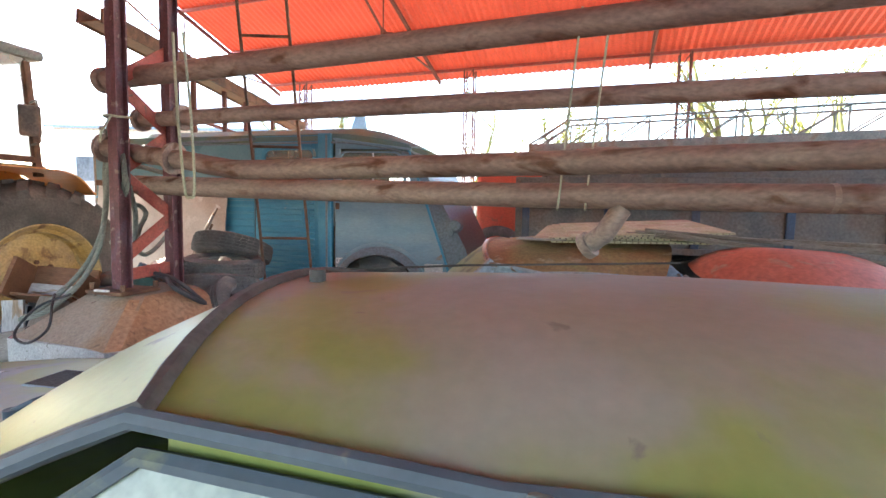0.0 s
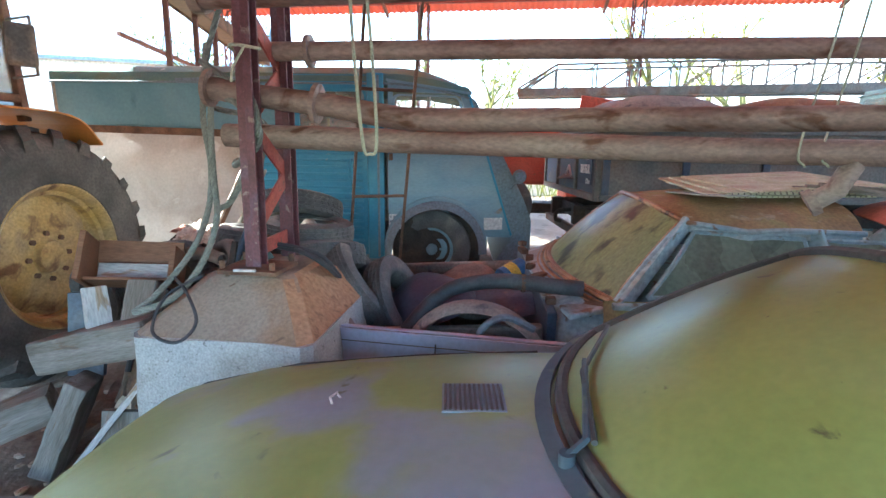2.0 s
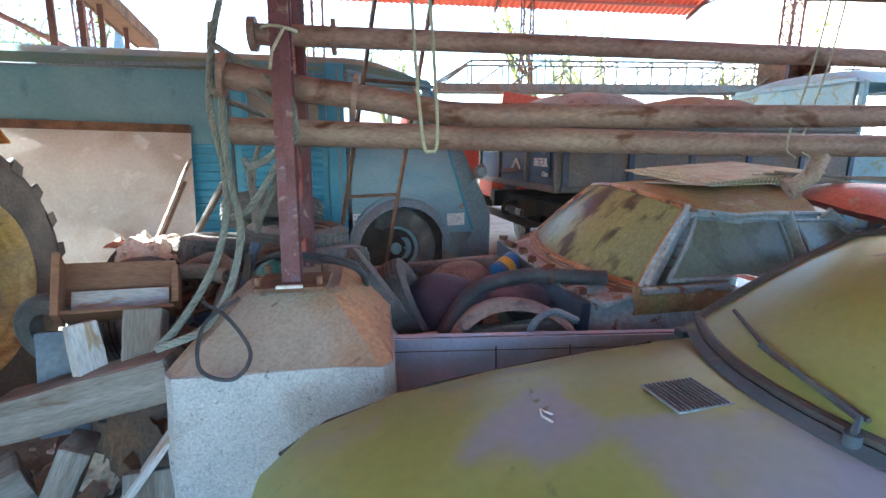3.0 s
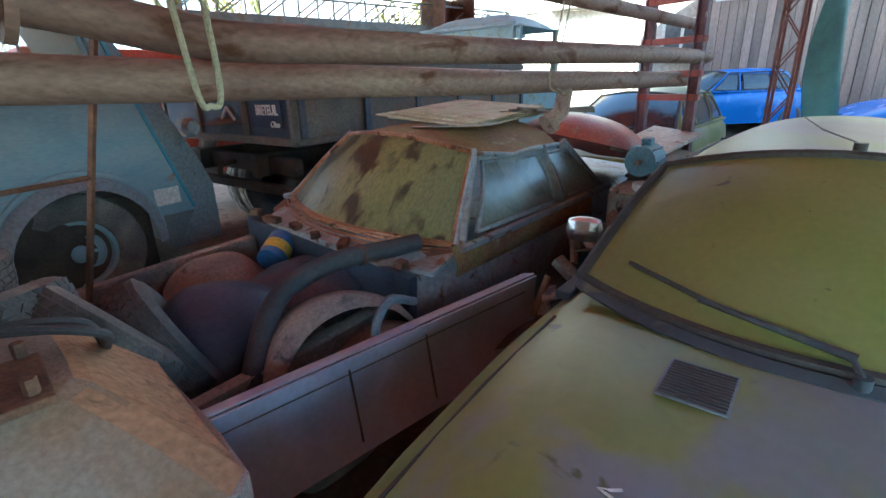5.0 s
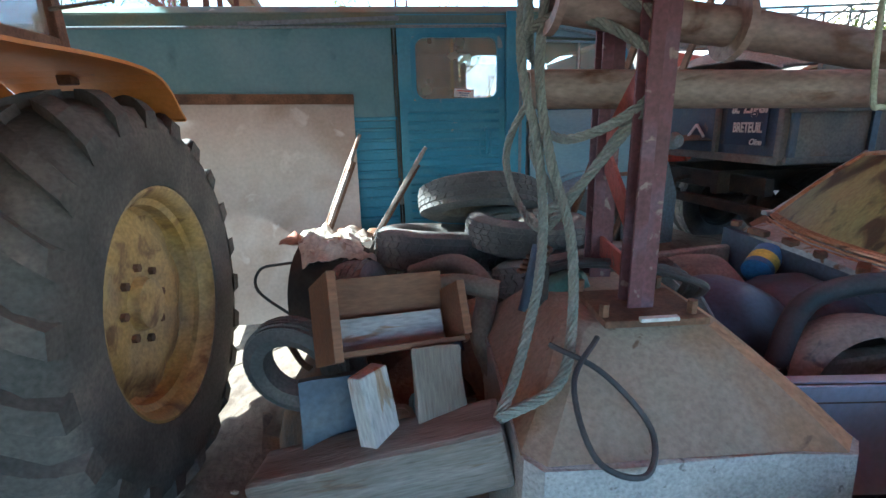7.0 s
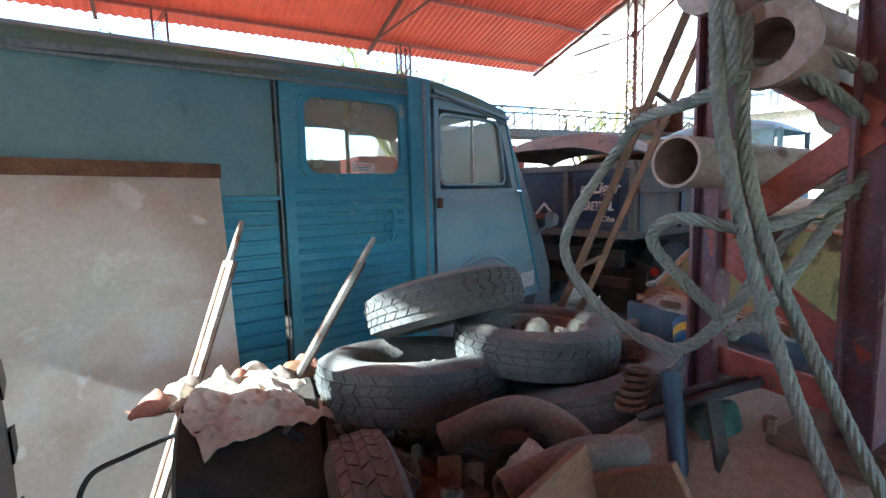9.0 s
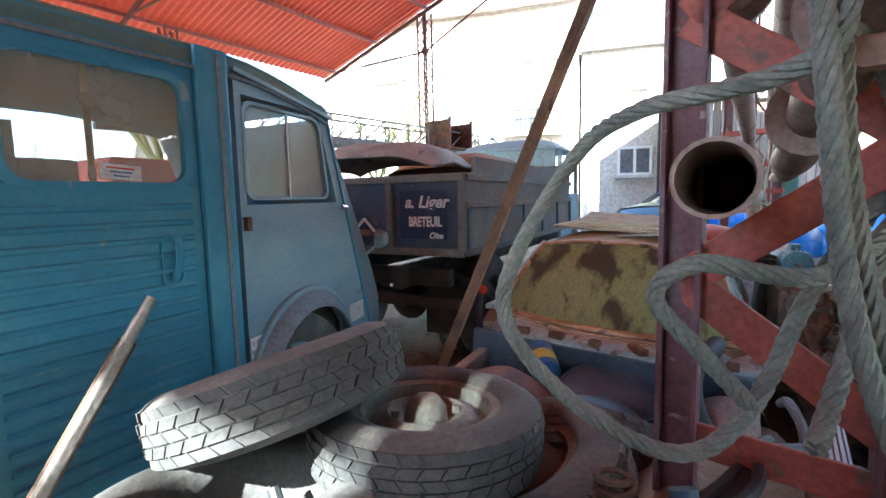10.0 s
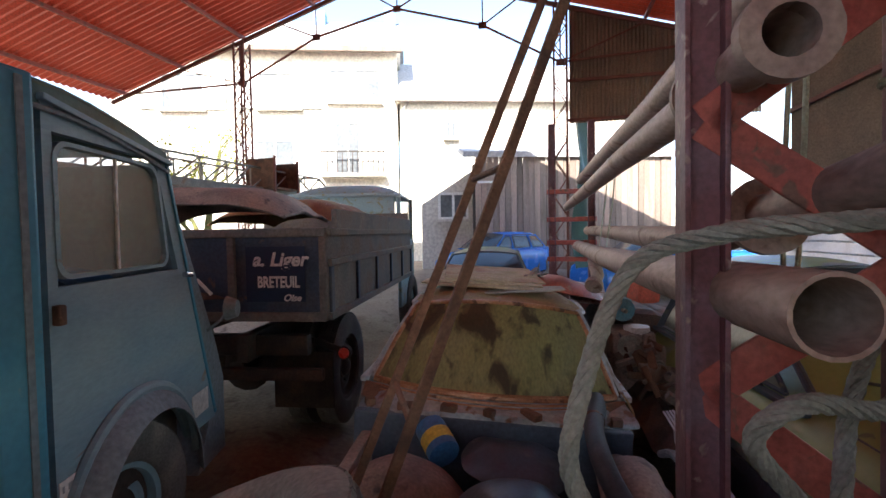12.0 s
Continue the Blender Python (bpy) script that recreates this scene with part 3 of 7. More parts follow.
def wheel(name, label, m, R=0.31, r=0.185, w=0.17, rim=None, blocks=40, rows=4, group="", tyre_mat=None, parent=None):
    if parent is None:
        t = thing(name, label, "tyre", m, group)
    else:
        t = new(name)
        t.parent, t.matrix_basis = parent, m
    carc, tread = tyre_mesh(R, r, w, blocks, rows)
    c = part("tyre", carc, tyre_mat or M["tyre"], t, smooth=True)
    part("tread", tread, tyre_mat or M["tyre"], c)
    if rim is not None:
        part("rim", rim_mesh(r, w), rim, t, smooth=True)
    return t


# ---- saloon bodies ----
def saloon(name, label, m, p, mats):
    """An old saloon: +x is forward, +y the flank that faces the path. p: measures."""
    car = thing(name, label, "car", m)
    body, glassm, roofm, sidem = mats["body"], mats["glass"], mats["roof"], mats["side"]
    secs = []
    for f, zc, zs, w in p["body"]:
        half = [(0, zc), (0.35 * w, zc - 0.006), (0.62 * w, zc - 0.3 * (zc - zs)), (0.82 * w, zs + 0.012), (0.89 * w, zs - 0.012), (0.97 * w, zs - 0.09), (w, zs - 0.22), (w * 0.985, zs - 0.40), (w * 0.93, p["sill"])]
        pts = [(f, y, z) for y, z in reversed(half)] + [(f, -y, z) for y, z in half[1:]]
        secs.append(pts)
    part("body_shell", loft(bmesh.new(), secs), body, car, smooth=True)
    ws = p["screen"]

    def screen(u, v):
        t = u * 2 - 1
        b = Vector((ws["bf"] - ws["bc"] * t * t, t * ws["bw"], ws["bz"] - 0.01 * t * t))
        a = Vector((ws["tf"] - ws["tc"] * t * t, t * ws["tw"], ws["tz"] - ws["td"] * t * t))
        q = b.lerp(a, v)
        q.z += 0.03 * math.sin(v * math.pi) * (1 - 0.4 * t * t)
        return q
    part("windscreen", grid(bmesh.new(), screen, 14, 8, 0.006), glassm, car, mats.get("glass_label", ""), smooth=True)
    edge = [screen(i / 14, 0) for i in range(15)] + [screen(1, j / 8) for j in range(1, 9)] + [screen(1 - i / 14, 1) for i in range(1, 15)] + [screen(0, 1 - j / 8) for j in range(1, 9)]
    part("screen_seal", sweep(bmesh.new(), edge, ws.get("seal", 0.014), 8, False), mats["seal"], car, smooth=True)
    rf = p["roof"]

    def roof(u, v):
        t = u * 2 - 1
        f0, f1 = ws["tf"] - ws["tc"] * t * t + 0.005, rf["rear"] + 0.1 * t * t
        f = f0 + (f1 - f0) * v
        hw = ws["tw"] + (rf["hw"] - ws["tw"]) * min(1, v * 3.0) - 0.03 * max(0, v - 0.7)
        a = abs(t)
        z = ws["tz"] + (rf["z"] - ws["tz"]) * math.sin(min(1, v * 1.6) * math.pi / 2) - 0.03 * max(0, v - 0.6)
        z -= ws["td"] * a ** 2.2 + (rf["drop"] - ws["td"]) * a ** 4 * min(1, v * 3)
        return Vector((f, t * hw, z))
    part("roof_panel", grid(bmesh.new(), roof, 20, 16), roofm, car, mats.get("roof_label", ""), smooth=True)
    belt, bw, gz = p["belt"], p["belt_hw"], None
    for s in (1, -1):
        u = 1 if s > 0 else 0
        top = [roof(u, i / 12) for i in range(13)]
        gutter = [q + Vector((0, s * 0.012, -0.004)) for q in top]
        part("gutter", sweep(bmesh.new(), [screen(u, j / 6) + Vector((0, s * 0.01, 0)) for j in range(6)] + gutter, 0.014, 8), mats["trim"], car, smooth=True)
        # flank of the glasshouse: header, pillars, panes
        fx = [ws["bf"] - ws["bc"] - 0.02] + list(p["pillars"])
        base = [Vector((f, s * bw, belt)) for f in fx]

        def on_top(f):
            q = min(top, key=lambda c: abs(c.x - f))
            return Vector((min(max(f, q.x - 0.06), q.x + 0.06), q.y, q.z))
        heads = [on_top(f) for f in [ws["tf"] - ws["tc"] - 0.03] + [f + d for f, d in zip(p["pillars"], p["rake"])]]
        for i in range(len(fx) - 1):
            a, b, c, d = base[i], base[i + 1], heads[i + 1], heads[i]
            def pane(uu, vv, a=a, b=b, c=c, d=d, k=0.10):
                q = a.lerp(b, k + (1 - 2 * k) * uu).lerp(d.lerp(c, k + (1 - 2 * k) * uu), 0.07 + 0.8 * vv)
                q.y += s * 0.02 * math.sin(vv * math.pi)
                return q
            w = part("side_window", grid(bmesh.new(), pane, 4, 4, 0.005), sidem, car, smooth=True)
            rim = [pane(j / 4, 0) for j in range(5)] + [pane(1, j / 4) for j in range(1, 5)] + [pane(1 - j / 4, 1) for j in range(1, 5)] + [pane(0, 1 - j / 4) for j in range(1, 5)]
            part("window_frame", sweep(bmesh.new(), rim, 0.013, 6, False), mats["trim"], w, smooth=True)
        for a, h in list(zip(base, heads))[p.get("first_pillar", 0):]:
            part("pillar", bar(bmesh.new(), a - Vector((0, s * 0.01, 0.03)), h + Vector((0, -s * 0.005, 0.0)), 0.03, 0.075, 0.008), mats["pillar"], car)
        part("belt_moulding", bar(bmesh.new(), (fx[0] + 0.05, s * (bw + 0.012), belt - 0.01), (fx[-1] - 0.1, s * (bw + 0.012), belt - 0.01), 0.05, 0.03, 0.008), mats["pillar"], car)
        part("header_panel", grid(bmesh.new(), lambda u2, v2: (lambda q: q - Vector((0, s * -0.004 * v2, 0.05 * v2)))(roof(u, 0.03 + 0.97 * u2)), 12, 1, 0.01), mats.get("header", mats["pillar"]), car)
    # inside: dark seats so that the cabin is not hollow
    part("cabin", B((abs(p["pillars"][-1] - fx[0]) * 0.9, bw * 1.7, belt - 0.45), Matrix.Translation(((p["pillars"][-1] + fx[0]) / 2, 0, 0.22 + (belt - 0.45) / 2)), 0.03), M["chassis"], car)
    return car, screen, roof




# unseen wall added at the canopy rear, away from the yard, to trim sun
bm = bmesh.new()
rear = Matrix.Translation(hang(15.8, 0, 0)) @ Matrix.Rotation(radians(-107), 4, "Z")
plate(bm, [(9.6, 0), (13.45, 0), (13.45, 5.0), (9.6, 6.1)], 0.15, rear)
plate(bm, [(5.0, 5.63), (9.59, 5.63), (9.59, 6.1), (6.67, 7.0), (5.0, 6.5)], 0.15, rear)
tagged(part("wall_rear", bm, M["canopydark"]), "plain brown wall added out of view to block and shape the sun", "wall", kind="structure")


# ---- the green saloon beside the path ----
green_p = dict(
    body=[(2.42, 0.66, 0.63, 0.48), (2.38, 0.76, 0.71, 0.56), (2.25, 0.85, 0.79, 0.63), (2.0, 0.915, 0.845, 0.675), (1.7, 0.955, 0.875, 0.70), (1.35, 0.985, 0.895, 0.72), (1.0, 0.985, 0.905, 0.72), (0.3, 0.93, 0.91, 0.71), (-0.9, 0.93, 0.90, 0.70), (-1.7, 0.90, 0.86, 0.66), (-1.9, 0.62, 0.60, 0.60)],
    first_pillar=1, sill=0.26, belt=0.925, belt_hw=0.625, pillars=(-0.05, -0.95), rake=(-0.02, 0.12),
    screen=dict(bf=1.16, bc=0.22, bw=0.585, bz=0.995, tf=0.50, tc=0.10, tw=0.50, tz=1.355, td=0.085, seal=0.017),
    roof=dict(rear=-1.0, hw=0.50, z=1.385, drop=0.135))
green_car, green_screen, green_roof = saloon(
    "saloon_car", "old green saloon car covered in algae and dust", pose(0.18, 0.855, 0.0, 0, 0, 169.5), green_p,
    dict(body=M["hood"], glass=M["mossglass"], glass_label="windscreen coated in green algae", roof=M["roofpaint"], side=M["hulkside"], seal=M["rubberseal"], trim=M["trimdark"], pillar=M["trimdark"], header=M["roofpaint"]))
vent = part("bonnet_vent", B((0.15, 0.135, 0.004), pose(1.355, -0.16, 0.9815, 0, 1.0, 0)), M["vandark"], green_car, "slatted bonnet air vent")
for i in range(12):
    part("slot", B((0.006, 0.125, 0.006), pose(1.290 + i * 0.012, -0.16, 0.9843 - 0.0002 * i, 0, 1.0, 0), 0.001), M["rubberseal"], vent)
bm = bmesh.new()
sweep(bm, [(1.70, -0.17, 0.953), (1.712, -0.20, 0.952), (1.70, -0.235, 0.948), (1.695, -0.215, 0.951), (1.685, -0.20, 0.952)], 0.003, 6)
part("bonnet_badge", bm, M["white"], green_car, "worn light metal bonnet badge")
for s in (1, -1):
    bm = bmesh.new()
    sweep(bm, [(f, s * y, z) for f, y, z in ((2.33, 0.49, 0.755), (2.2, 0.535, 0.808), (1.9, 0.565, 0.867), (1.5, 0.585, 0.897), (1.12, 0.59, 0.915))], 0.006, 6)
    part("bonnet_seam", bm, M["rubberseal"], green_car)
bm = bmesh.new()
grid(bm, lambda u, v: (1.19 - 0.23 * (u * 2 - 1) ** 2 + 0.035 * v, (u * 2 - 1) * 0.585, 0.998 - 0.012 * v - 0.01 * (u * 2 - 1) ** 2), 16, 2, 0.01)
part("scuttle_panel", bm, M["trimdark"], green_car, "dark gutter at the foot of the windscreen", smooth=True)
for y0, y1 in ((0.10, -0.45),):
    w = part("wiper_arm", sweep(bmesh.new(), [(1.20 - 0.22 * (y0 / 0.58) ** 2, y0, 1.008), (1.16 - 0.22 * (y0 / 0.58) ** 2, y0 - 0.02, 1.03), tuple(green_screen(0.5 + 0.85 * (y0 * 0.4 + y1 * 0.6), 0.10) + Vector((0.012, 0, 0.016)))], 0.008, 6), M["trimdark"], green_car, smooth=True)
    part("wiper_blade", sweep(bmesh.new(), [tuple(green_screen(0.5 + 0.85 * y, 0.04 + 0.10 * k) + Vector((0.012, 0, 0.016))) for k, y in ((0, y0 * 0.9), (0.5, (y0 + y1) / 2), (1.2, y1))], 0.007, 6), M["rubberseal"], w)
    part("wiper_pivot", sweep(bmesh.new(), [(1.20 - 0.22 * (y0 / 0.58) ** 2, y0, 0.985), (1.20 - 0.22 * (y0 / 0.58) ** 2, y0, 1.015)], 0.016, 10), M["trimdark"], w, smooth=True)
q = green_roof(0.54, 0.06)
aer = part("aerial_base", sweep(bmesh.new(), [q, q + Vector((0, 0, 0.025))], 0.018, 10), M["rubberseal"], green_car, smooth=True)
part("aerial", sweep(bmesh.new(), [q + Vector((0, 0, 0.022)), q + Vector((-0.3, -0.10, 0.035)), q + Vector((-0.75, -0.18, 0.05))], 0.0025, 5), M["rubberseal"], aer)
for f in (1.72, -1.2):
    for s in (1, -1):
        wheel("wheel", "", pose(f, s * 0.57, 0.30, 90, 0, 0), 0.29, 0.17, 0.15, M["greyblue"], 30, 3, parent=green_car)
mir = part("door_mirror", B((0.09, 0.14, 0.10), pose(0.58, -0.73, 1.03, 0, 0, 10), 0.042), M["chrome"], green_car, "chrome door mirror")
part("mirror_stalk", sweep(bmesh.new(), [(0.60, -0.62, 0.92), (0.58, -0.69, 1.0)], 0.01, 6), M["chrome"], mir)

# ---- the stripped hulk ----
hulk_p = dict(
    body=[(0.95, 0.86, 0.80, 0.66), (0.72, 0.92, 0.86, 0.74), (0.5, 0.90, 0.87, 0.745), (-0.3, 0.90, 0.88, 0.745), (-1.3, 0.90, 0.88, 0.72), (-2.3, 0.86, 0.82, 0.68), (-2.45, 0.55, 0.52, 0.62)],
    sill=0.22, belt=0.90, belt_hw=0.70, pillars=(-0.42, -1.05), rake=(0.10, 0.34),
    screen=dict(bf=0.82, bc=0.19, bw=0.655, bz=0.905, tf=0.36, tc=0.08, tw=0.49, tz=1.32, td=0.05, seal=0.016),
    roof=dict(rear=-0.66, hw=0.56, z=1.36, drop=0.11))
hulk, hulk_screen, hulk_roof = saloon(
    "stripped_car", "rusting stripped car body without bonnet, moss on its windscreen", pose(0.60, 2.862, 0.0, -3.2, 0, 168), hulk_p,
    dict(body=M["greyblue"], glass=M["hulkglass"], glass_label="windscreen streaked with moss", roof=M["rustroof"], roof_label="rusty mossy roof", side=M["hulkside"], seal=M["copper"], trim=M["greyblue"], pillar=M["greyblue"]))
part("dash_ledge", grid(bmesh.new(), lambda u, v: (0.85 - 0.19 * (u * 2 - 1) ** 2 + 0.10 * v, (u * 2 - 1) * 0.70, 0.885 - 0.05 * v), 14, 3, 0.012), M["rust"], hulk, "rusty scuttle under the windscreen", smooth=True)
part("bulkhead", B((0.05, 1.35, 0.5), pose(0.93, 0, 0.58), 0.01), M["darkpanel"], hulk)
for s in (1, -1):
    part("inner_wing", B((1.1, 0.06, 0.42), pose(1.5, s * 0.60, 0.5, 0, 3, 0), 0.02), M["fender"], hulk)
    for f in (1.35, -1.45):
        wheel("wheel", "", pose(f, s * 0.62, 0.30, 90, 0, 0), 0.29, 0.17, 0.15, M["rust"], 30, 3, parent=hulk)
for i in range(7):
    y = 0.6 - i * 0.2
    bm = bmesh.new()
    box(bm, (0.05 + 0.03 * (i % 3), 0.05, 0.035), pose(0.93 + 0.02 * (i % 2), y, 0.87, 0, 0, 20 * i), 0.008)
    part("bracket", bm, M["rust"], hulk)
part("rust_flank_panel", grid(bmesh.new(), lambda u, v: (0.70 - 1.5 * u, 0.70 + 0.045 * math.sin(v * 2.2), 0.91 - 0.14 * v), 12, 5, 0.01), M["rustroof"], hulk, "rust-streaked upper door panel", smooth=True)
part("scuttle_corner", B((0.28, 0.26, 0.03), pose(0.74, 0.58, 0.845, 4, 10, 8), 0.012), M["greyblue"], hulk, "pale blue scuttle corner")

for k, (df, dz, rad) in enumerate(((0.022, -0.004, 0.011), (0.050, -0.018, 0.008), (0.074, -0.030, 0.006))):
    part("screen_moulding", sweep(bmesh.new(), [hulk_screen(i / 20, 0) + Vector((df, 0, dz)) for i in range(21)], rad, 8), M["copper"], hulk, "tarnished brown moulding strip", smooth=True)

# loose things on the hulk
for i, (x, y, z, w, l, rz, mt) in enumerate(((1.00, 2.78, 1.375, 0.72, 0.80, -9, "boards"), (0.96, 2.82, 1.390, 0.76, 0.82, -16, "boards"), (1.02, 2.76, 1.405, 0.74, 0.84, -12, "boards"), (1.08, 2.74, 1.420, 0.70, 0.80, -6, "boards"))):
    bm = B((l, w, 0.011), None, 0.002)
    for v in bm.verts:
        v.co.z += 0.012 * noise.noise(v.co * 3 + Vector((i * 5, 0, 0)))
    t = thing("cardboard_sheet", "mossy flat sheet of board lying on the car roof", "board", pose(x, y, z, 3.2 + 0.3 * i, -1 - 0.6 * i, rz), "sheets on the car roof")
    part("sheet", bm, M[mt], t)
    bm = bmesh.new()
    for k in range(26):
        box(bm, (0.006, 0.004, 0.007), pose(-l / 2 + 0.03 + k * (l - 0.06) / 25, w / 2 + 0.001, 0))
        box(bm, (0.006, 0.004, 0.007), pose(-l / 2 + 0.03 + k * (l - 0.06) / 25, -w / 2 - 0.001, 0))
    part("corrugation", bm, M["debris"], t)["kind"] = "stuff"
bm = bmesh.new()
plate(bm, rounded(-0.26, -0.13, 0.26, 0.13, 0.05), 0.006)
tagged(part("steel_offcut", bm, M["greysteel"]), "thin grey steel offcut on the rusty roof", "metal sheet").matrix_basis = pose(0.52, 2.62, 1.352, 90, 2, 80)
for i in range(5):
    a = Vector((0.95 + 0.03 * i, 2.50 - 0.05 * i, 1.40 + 0.012 * (i % 3)))
    b = a + Vector((1.05, -0.38 + 0.05 * i, -0.02 - 0.03 * i))
    tagged(part("wood_stick", bar(bmesh.new(), a, b, 0.028, 0.018, 0.004), M["wood"]), "thin weathered wooden batten lying over the car roof", "stick", "battens")
t = thing("exhaust_stub", "short rusty pipe stub with a flange hanging under the pipe", "pipe", pose(0.64, 2.09, 1.36, 0, 0, 0))
part("tube", sweep(bmesh.new(), [(0.13, -0.05, 0.17), (0.06, -0.05, 0.06), (0, 0, 0.0)], 0.045, 14, inner=0.8), M["pipe"], t, smooth=True)
part("flange", sweep(bmesh.new(), [(0.012, -0.010, 0.01), (-0.012, 0.010, -0.01)], 0.062, 14), M["pipe"], t, smooth=True)
t = thing("paint_tin", "small blue tin with a yellow label in the engine bay", "tin", pose(-0.37, 3.27, 0.76, 70, 0, 110))
part("tin", sweep(bmesh.new(), [(0, 0, -0.09), (0, 0, 0.09)], 0.075, 18), M["canblue"], t, smooth=True)
part("label", sweep(bmesh.new(), [(0, 0, -0.05), (0, 0, 0.02)], 0.0765, 18, False), M["canyellow"], t, "yellow paper label", smooth=True)


def dome(name, label, m, sx, sy, sz, material, sag=0.0, seed=0.0, thick=0.008, cat="panel"):
    """A pressed panel, domed, with a turned rim."""
    def fn(u, v):
        x, y = (u * 2 - 1), (v * 2 - 1)
        x, y = x * math.sqrt(1 - y * y / 2), y * math.sqrt(1 - x * x / 2)
        z = (1 - (x * x + y * y)) ** 1 if x * x + y * y < 1 else 0
        p = Vector((x * sx, y * sy, sz * z ** 0.8))
        return p + Vector((0, 0, 0.02 * noise.noise(Vector((x * 2 + seed, y * 2, 0)))))
    ob = part(name, grid(bmesh.new(), fn, 20, 20, thick), material, smooth=True)
    ob.matrix_basis = m
    return tagged(ob, label, cat)


dome("wing_panel", "dusty black-blue curved car wing in the engine bay", pose(-0.98, 3.02, 0.55, -18, -22, 20), 0.36, 0.30, 0.28, M["darkpanel"])
dome("wing_panel", "dusty dark inner wing panel of a car", pose(-0.62, 3.42, 0.58, 12, -10, 60), 0.34, 0.28, 0.20, M["fender"], seed=3)
dome("dark_cover", "dark pressed steel cover lying in the engine bay", pose(-0.52, 2.92, 0.70, 6, -8, 25), 0.24, 0.26, 0.06, M["darkpanel"], seed=5)


def mudguard(name, label, m, R, width, a0, a1, material, lip=0.03):
    """A curved mudguard: an arc of sheet with turned-in edges."""
    def fn(u, v):
        a = radians(a0 + (a1 - a0) * u)
        w = (v * 2 - 1)
        r = R - 0.05 * w ** 4 + 0.012 * noise.noise(Vector((u * 3, v * 2, R)))
        return Vector((r * math.cos(a), w * width / 2, r * math.sin(a)))
    ob = part(name, grid(bmesh.new(), fn, 22, 8, 0.006), material, smooth=True)
    ob.matrix_basis = m
    return tagged(ob, label, "mudguard")


mudguard("mudguard", "dusty grey curved mudguard lying beside the stripped car", pose(-0.83, 2.46, 0.42, -14, 0, -16), 0.40, 0.24, 12, 172, M["fender"])
mudguard("mudguard", "smaller dusty mudguard inside the larger one", pose(-0.70, 2.36, 0.40, -10, 6, -16), 0.26, 0.20, 25, 178, M["fender"])
t = thing("air_hose", "thick dusty corrugated hose over the mudguards", "hose")
part("hose", sweep(bmesh.new(), spline([(-1.27, 2.52, 0.46), (-1.14, 2.60, 0.66), (-0.93, 2.67, 0.83), (-0.66, 2.62, 0.89), (-0.40, 2.50, 0.885), (-0.26, 2.45, 0.88)], 8), 0.042, 12, inner=0.8), M["blacktube"], t, smooth=True)
part("clamp", sweep(bmesh.new(), [(-0.55, 2.575, 0.888), (-0.53, 2.57, 0.888)], 0.048, 12), M["rust"], t, smooth=True)
t = thing("bent_strap", "bent blue-grey metal strap hoop", "strap")
part("hoop", sweep(bmesh.new(), spline([(-0.83, 2.28, 0.60), (-0.84, 2.29, 0.74), (-0.72, 2.30, 0.80), (-0.58, 2.28, 0.74)], 6), 0.018, 8), M["vandark"], t, smooth=True)

# ---- pale sill panel between the cars ----
A, Bp = Vector((-0.08, 1.92, 0.73)), Vector((-1.62, 2.43, 0.76))
m, n = span(A, Bp)
t = thing("sill_panel", "long faded lilac-white car sill panel on edge between the cars", "panel", m)
part("face", grid(bmesh.new(), lambda u, v: (-n / 2 + n * u, 0.06 * v * v - 0.02 * math.sin(v * 3), -0.34 * v), 30, 6, 0.008), M["lilac"], t, smooth=True)
bm = bmesh.new()
for k in range(4):
    box(bm, (n, 0.012, 0.006), pose(0, -0.012 - 0.016 * k, 0.004 - 0.004 * k), 0.002)
part("ribbed_top", bm, M["lilac"], t)
for x in (-0.12, 0.22):
    part("panel_joint", B((0.006, 0.006, 0.26), pose(x, 0.028, -0.17, 12, 0, 0)), M["debris"], t)
part("seam", B((n * 0.9, 0.005, 0.004), pose(0, 0.0, -0.06)), M["debris"], t)

# ---- concrete footing with the pipe rack's posts ----
t = thing("concrete_footing", "rough concrete footing block with chamfered top under the rack", "concrete block")
C = Vector((-1.83, 2.60, 0))
ax = Vector((0.955, -0.29, 0))
ay = Vector((0.29, 0.955, 0))


def foot(x, y, z):
    p = C + ax * x + ay * y
    return Vector((p.x, p.y, z))


def ring(hx0, hx1, hy0, hy1, z, c=0.04):
    pts = [(hx0 + c, hy0), (hx1 - c, hy0), (hx1, hy0 + c), (hx1, hy1 - c), (hx1 - c, hy1), (hx0 + c, hy1), (hx0, hy1 - c), (hx0, hy0 + c)]
    return [foot(x, y, z) for x, y in pts]


def closed_loft(rings, cap=True):
    bm = bmesh.new()
    R = [[bm.verts.new(p) for p in r] for r in rings]
    for a, b in zip(R, R[1:]):
        for k in range(len(a)):
            j = (k + 1) % len(a)
            bm.faces.new((a[k], a[j], b[j], b[k]))
    if cap:
        bm.faces.new(R[0])
        bm.faces.new(R[-1])
    return bm


bm = closed_loft([ring(-0.42, 0.40, -0.46, 0.52, -0.05), ring(-0.42, 0.40, -0.46, 0.52, 0.5), ring(-0.41, 0.39, -0.45, 0.52, 0.80)])
bmesh.ops.subdivide_edges(bm, edges=bm.edges[:], cuts=3, use_grid_fill=True)
rag(bm, 0.012, 4)
part("base", bm, M["concrete2"], t, "coarse grey concrete base")
bm = closed_loft([ring(-0.405, 0.385, -0.445, 0.50, 0.795, 0.05), ring(-0.24, 0.20, -0.17, 0.30, 0.99, 0.05), ring(-0.21, 0.17, -0.14, 0.27, 1.005, 0.05)])
bmesh.ops.subdivide_edges(bm, edges=bm.edges[:], cuts=3, use_grid_fill=True)
rag(bm, 0.008, 5)
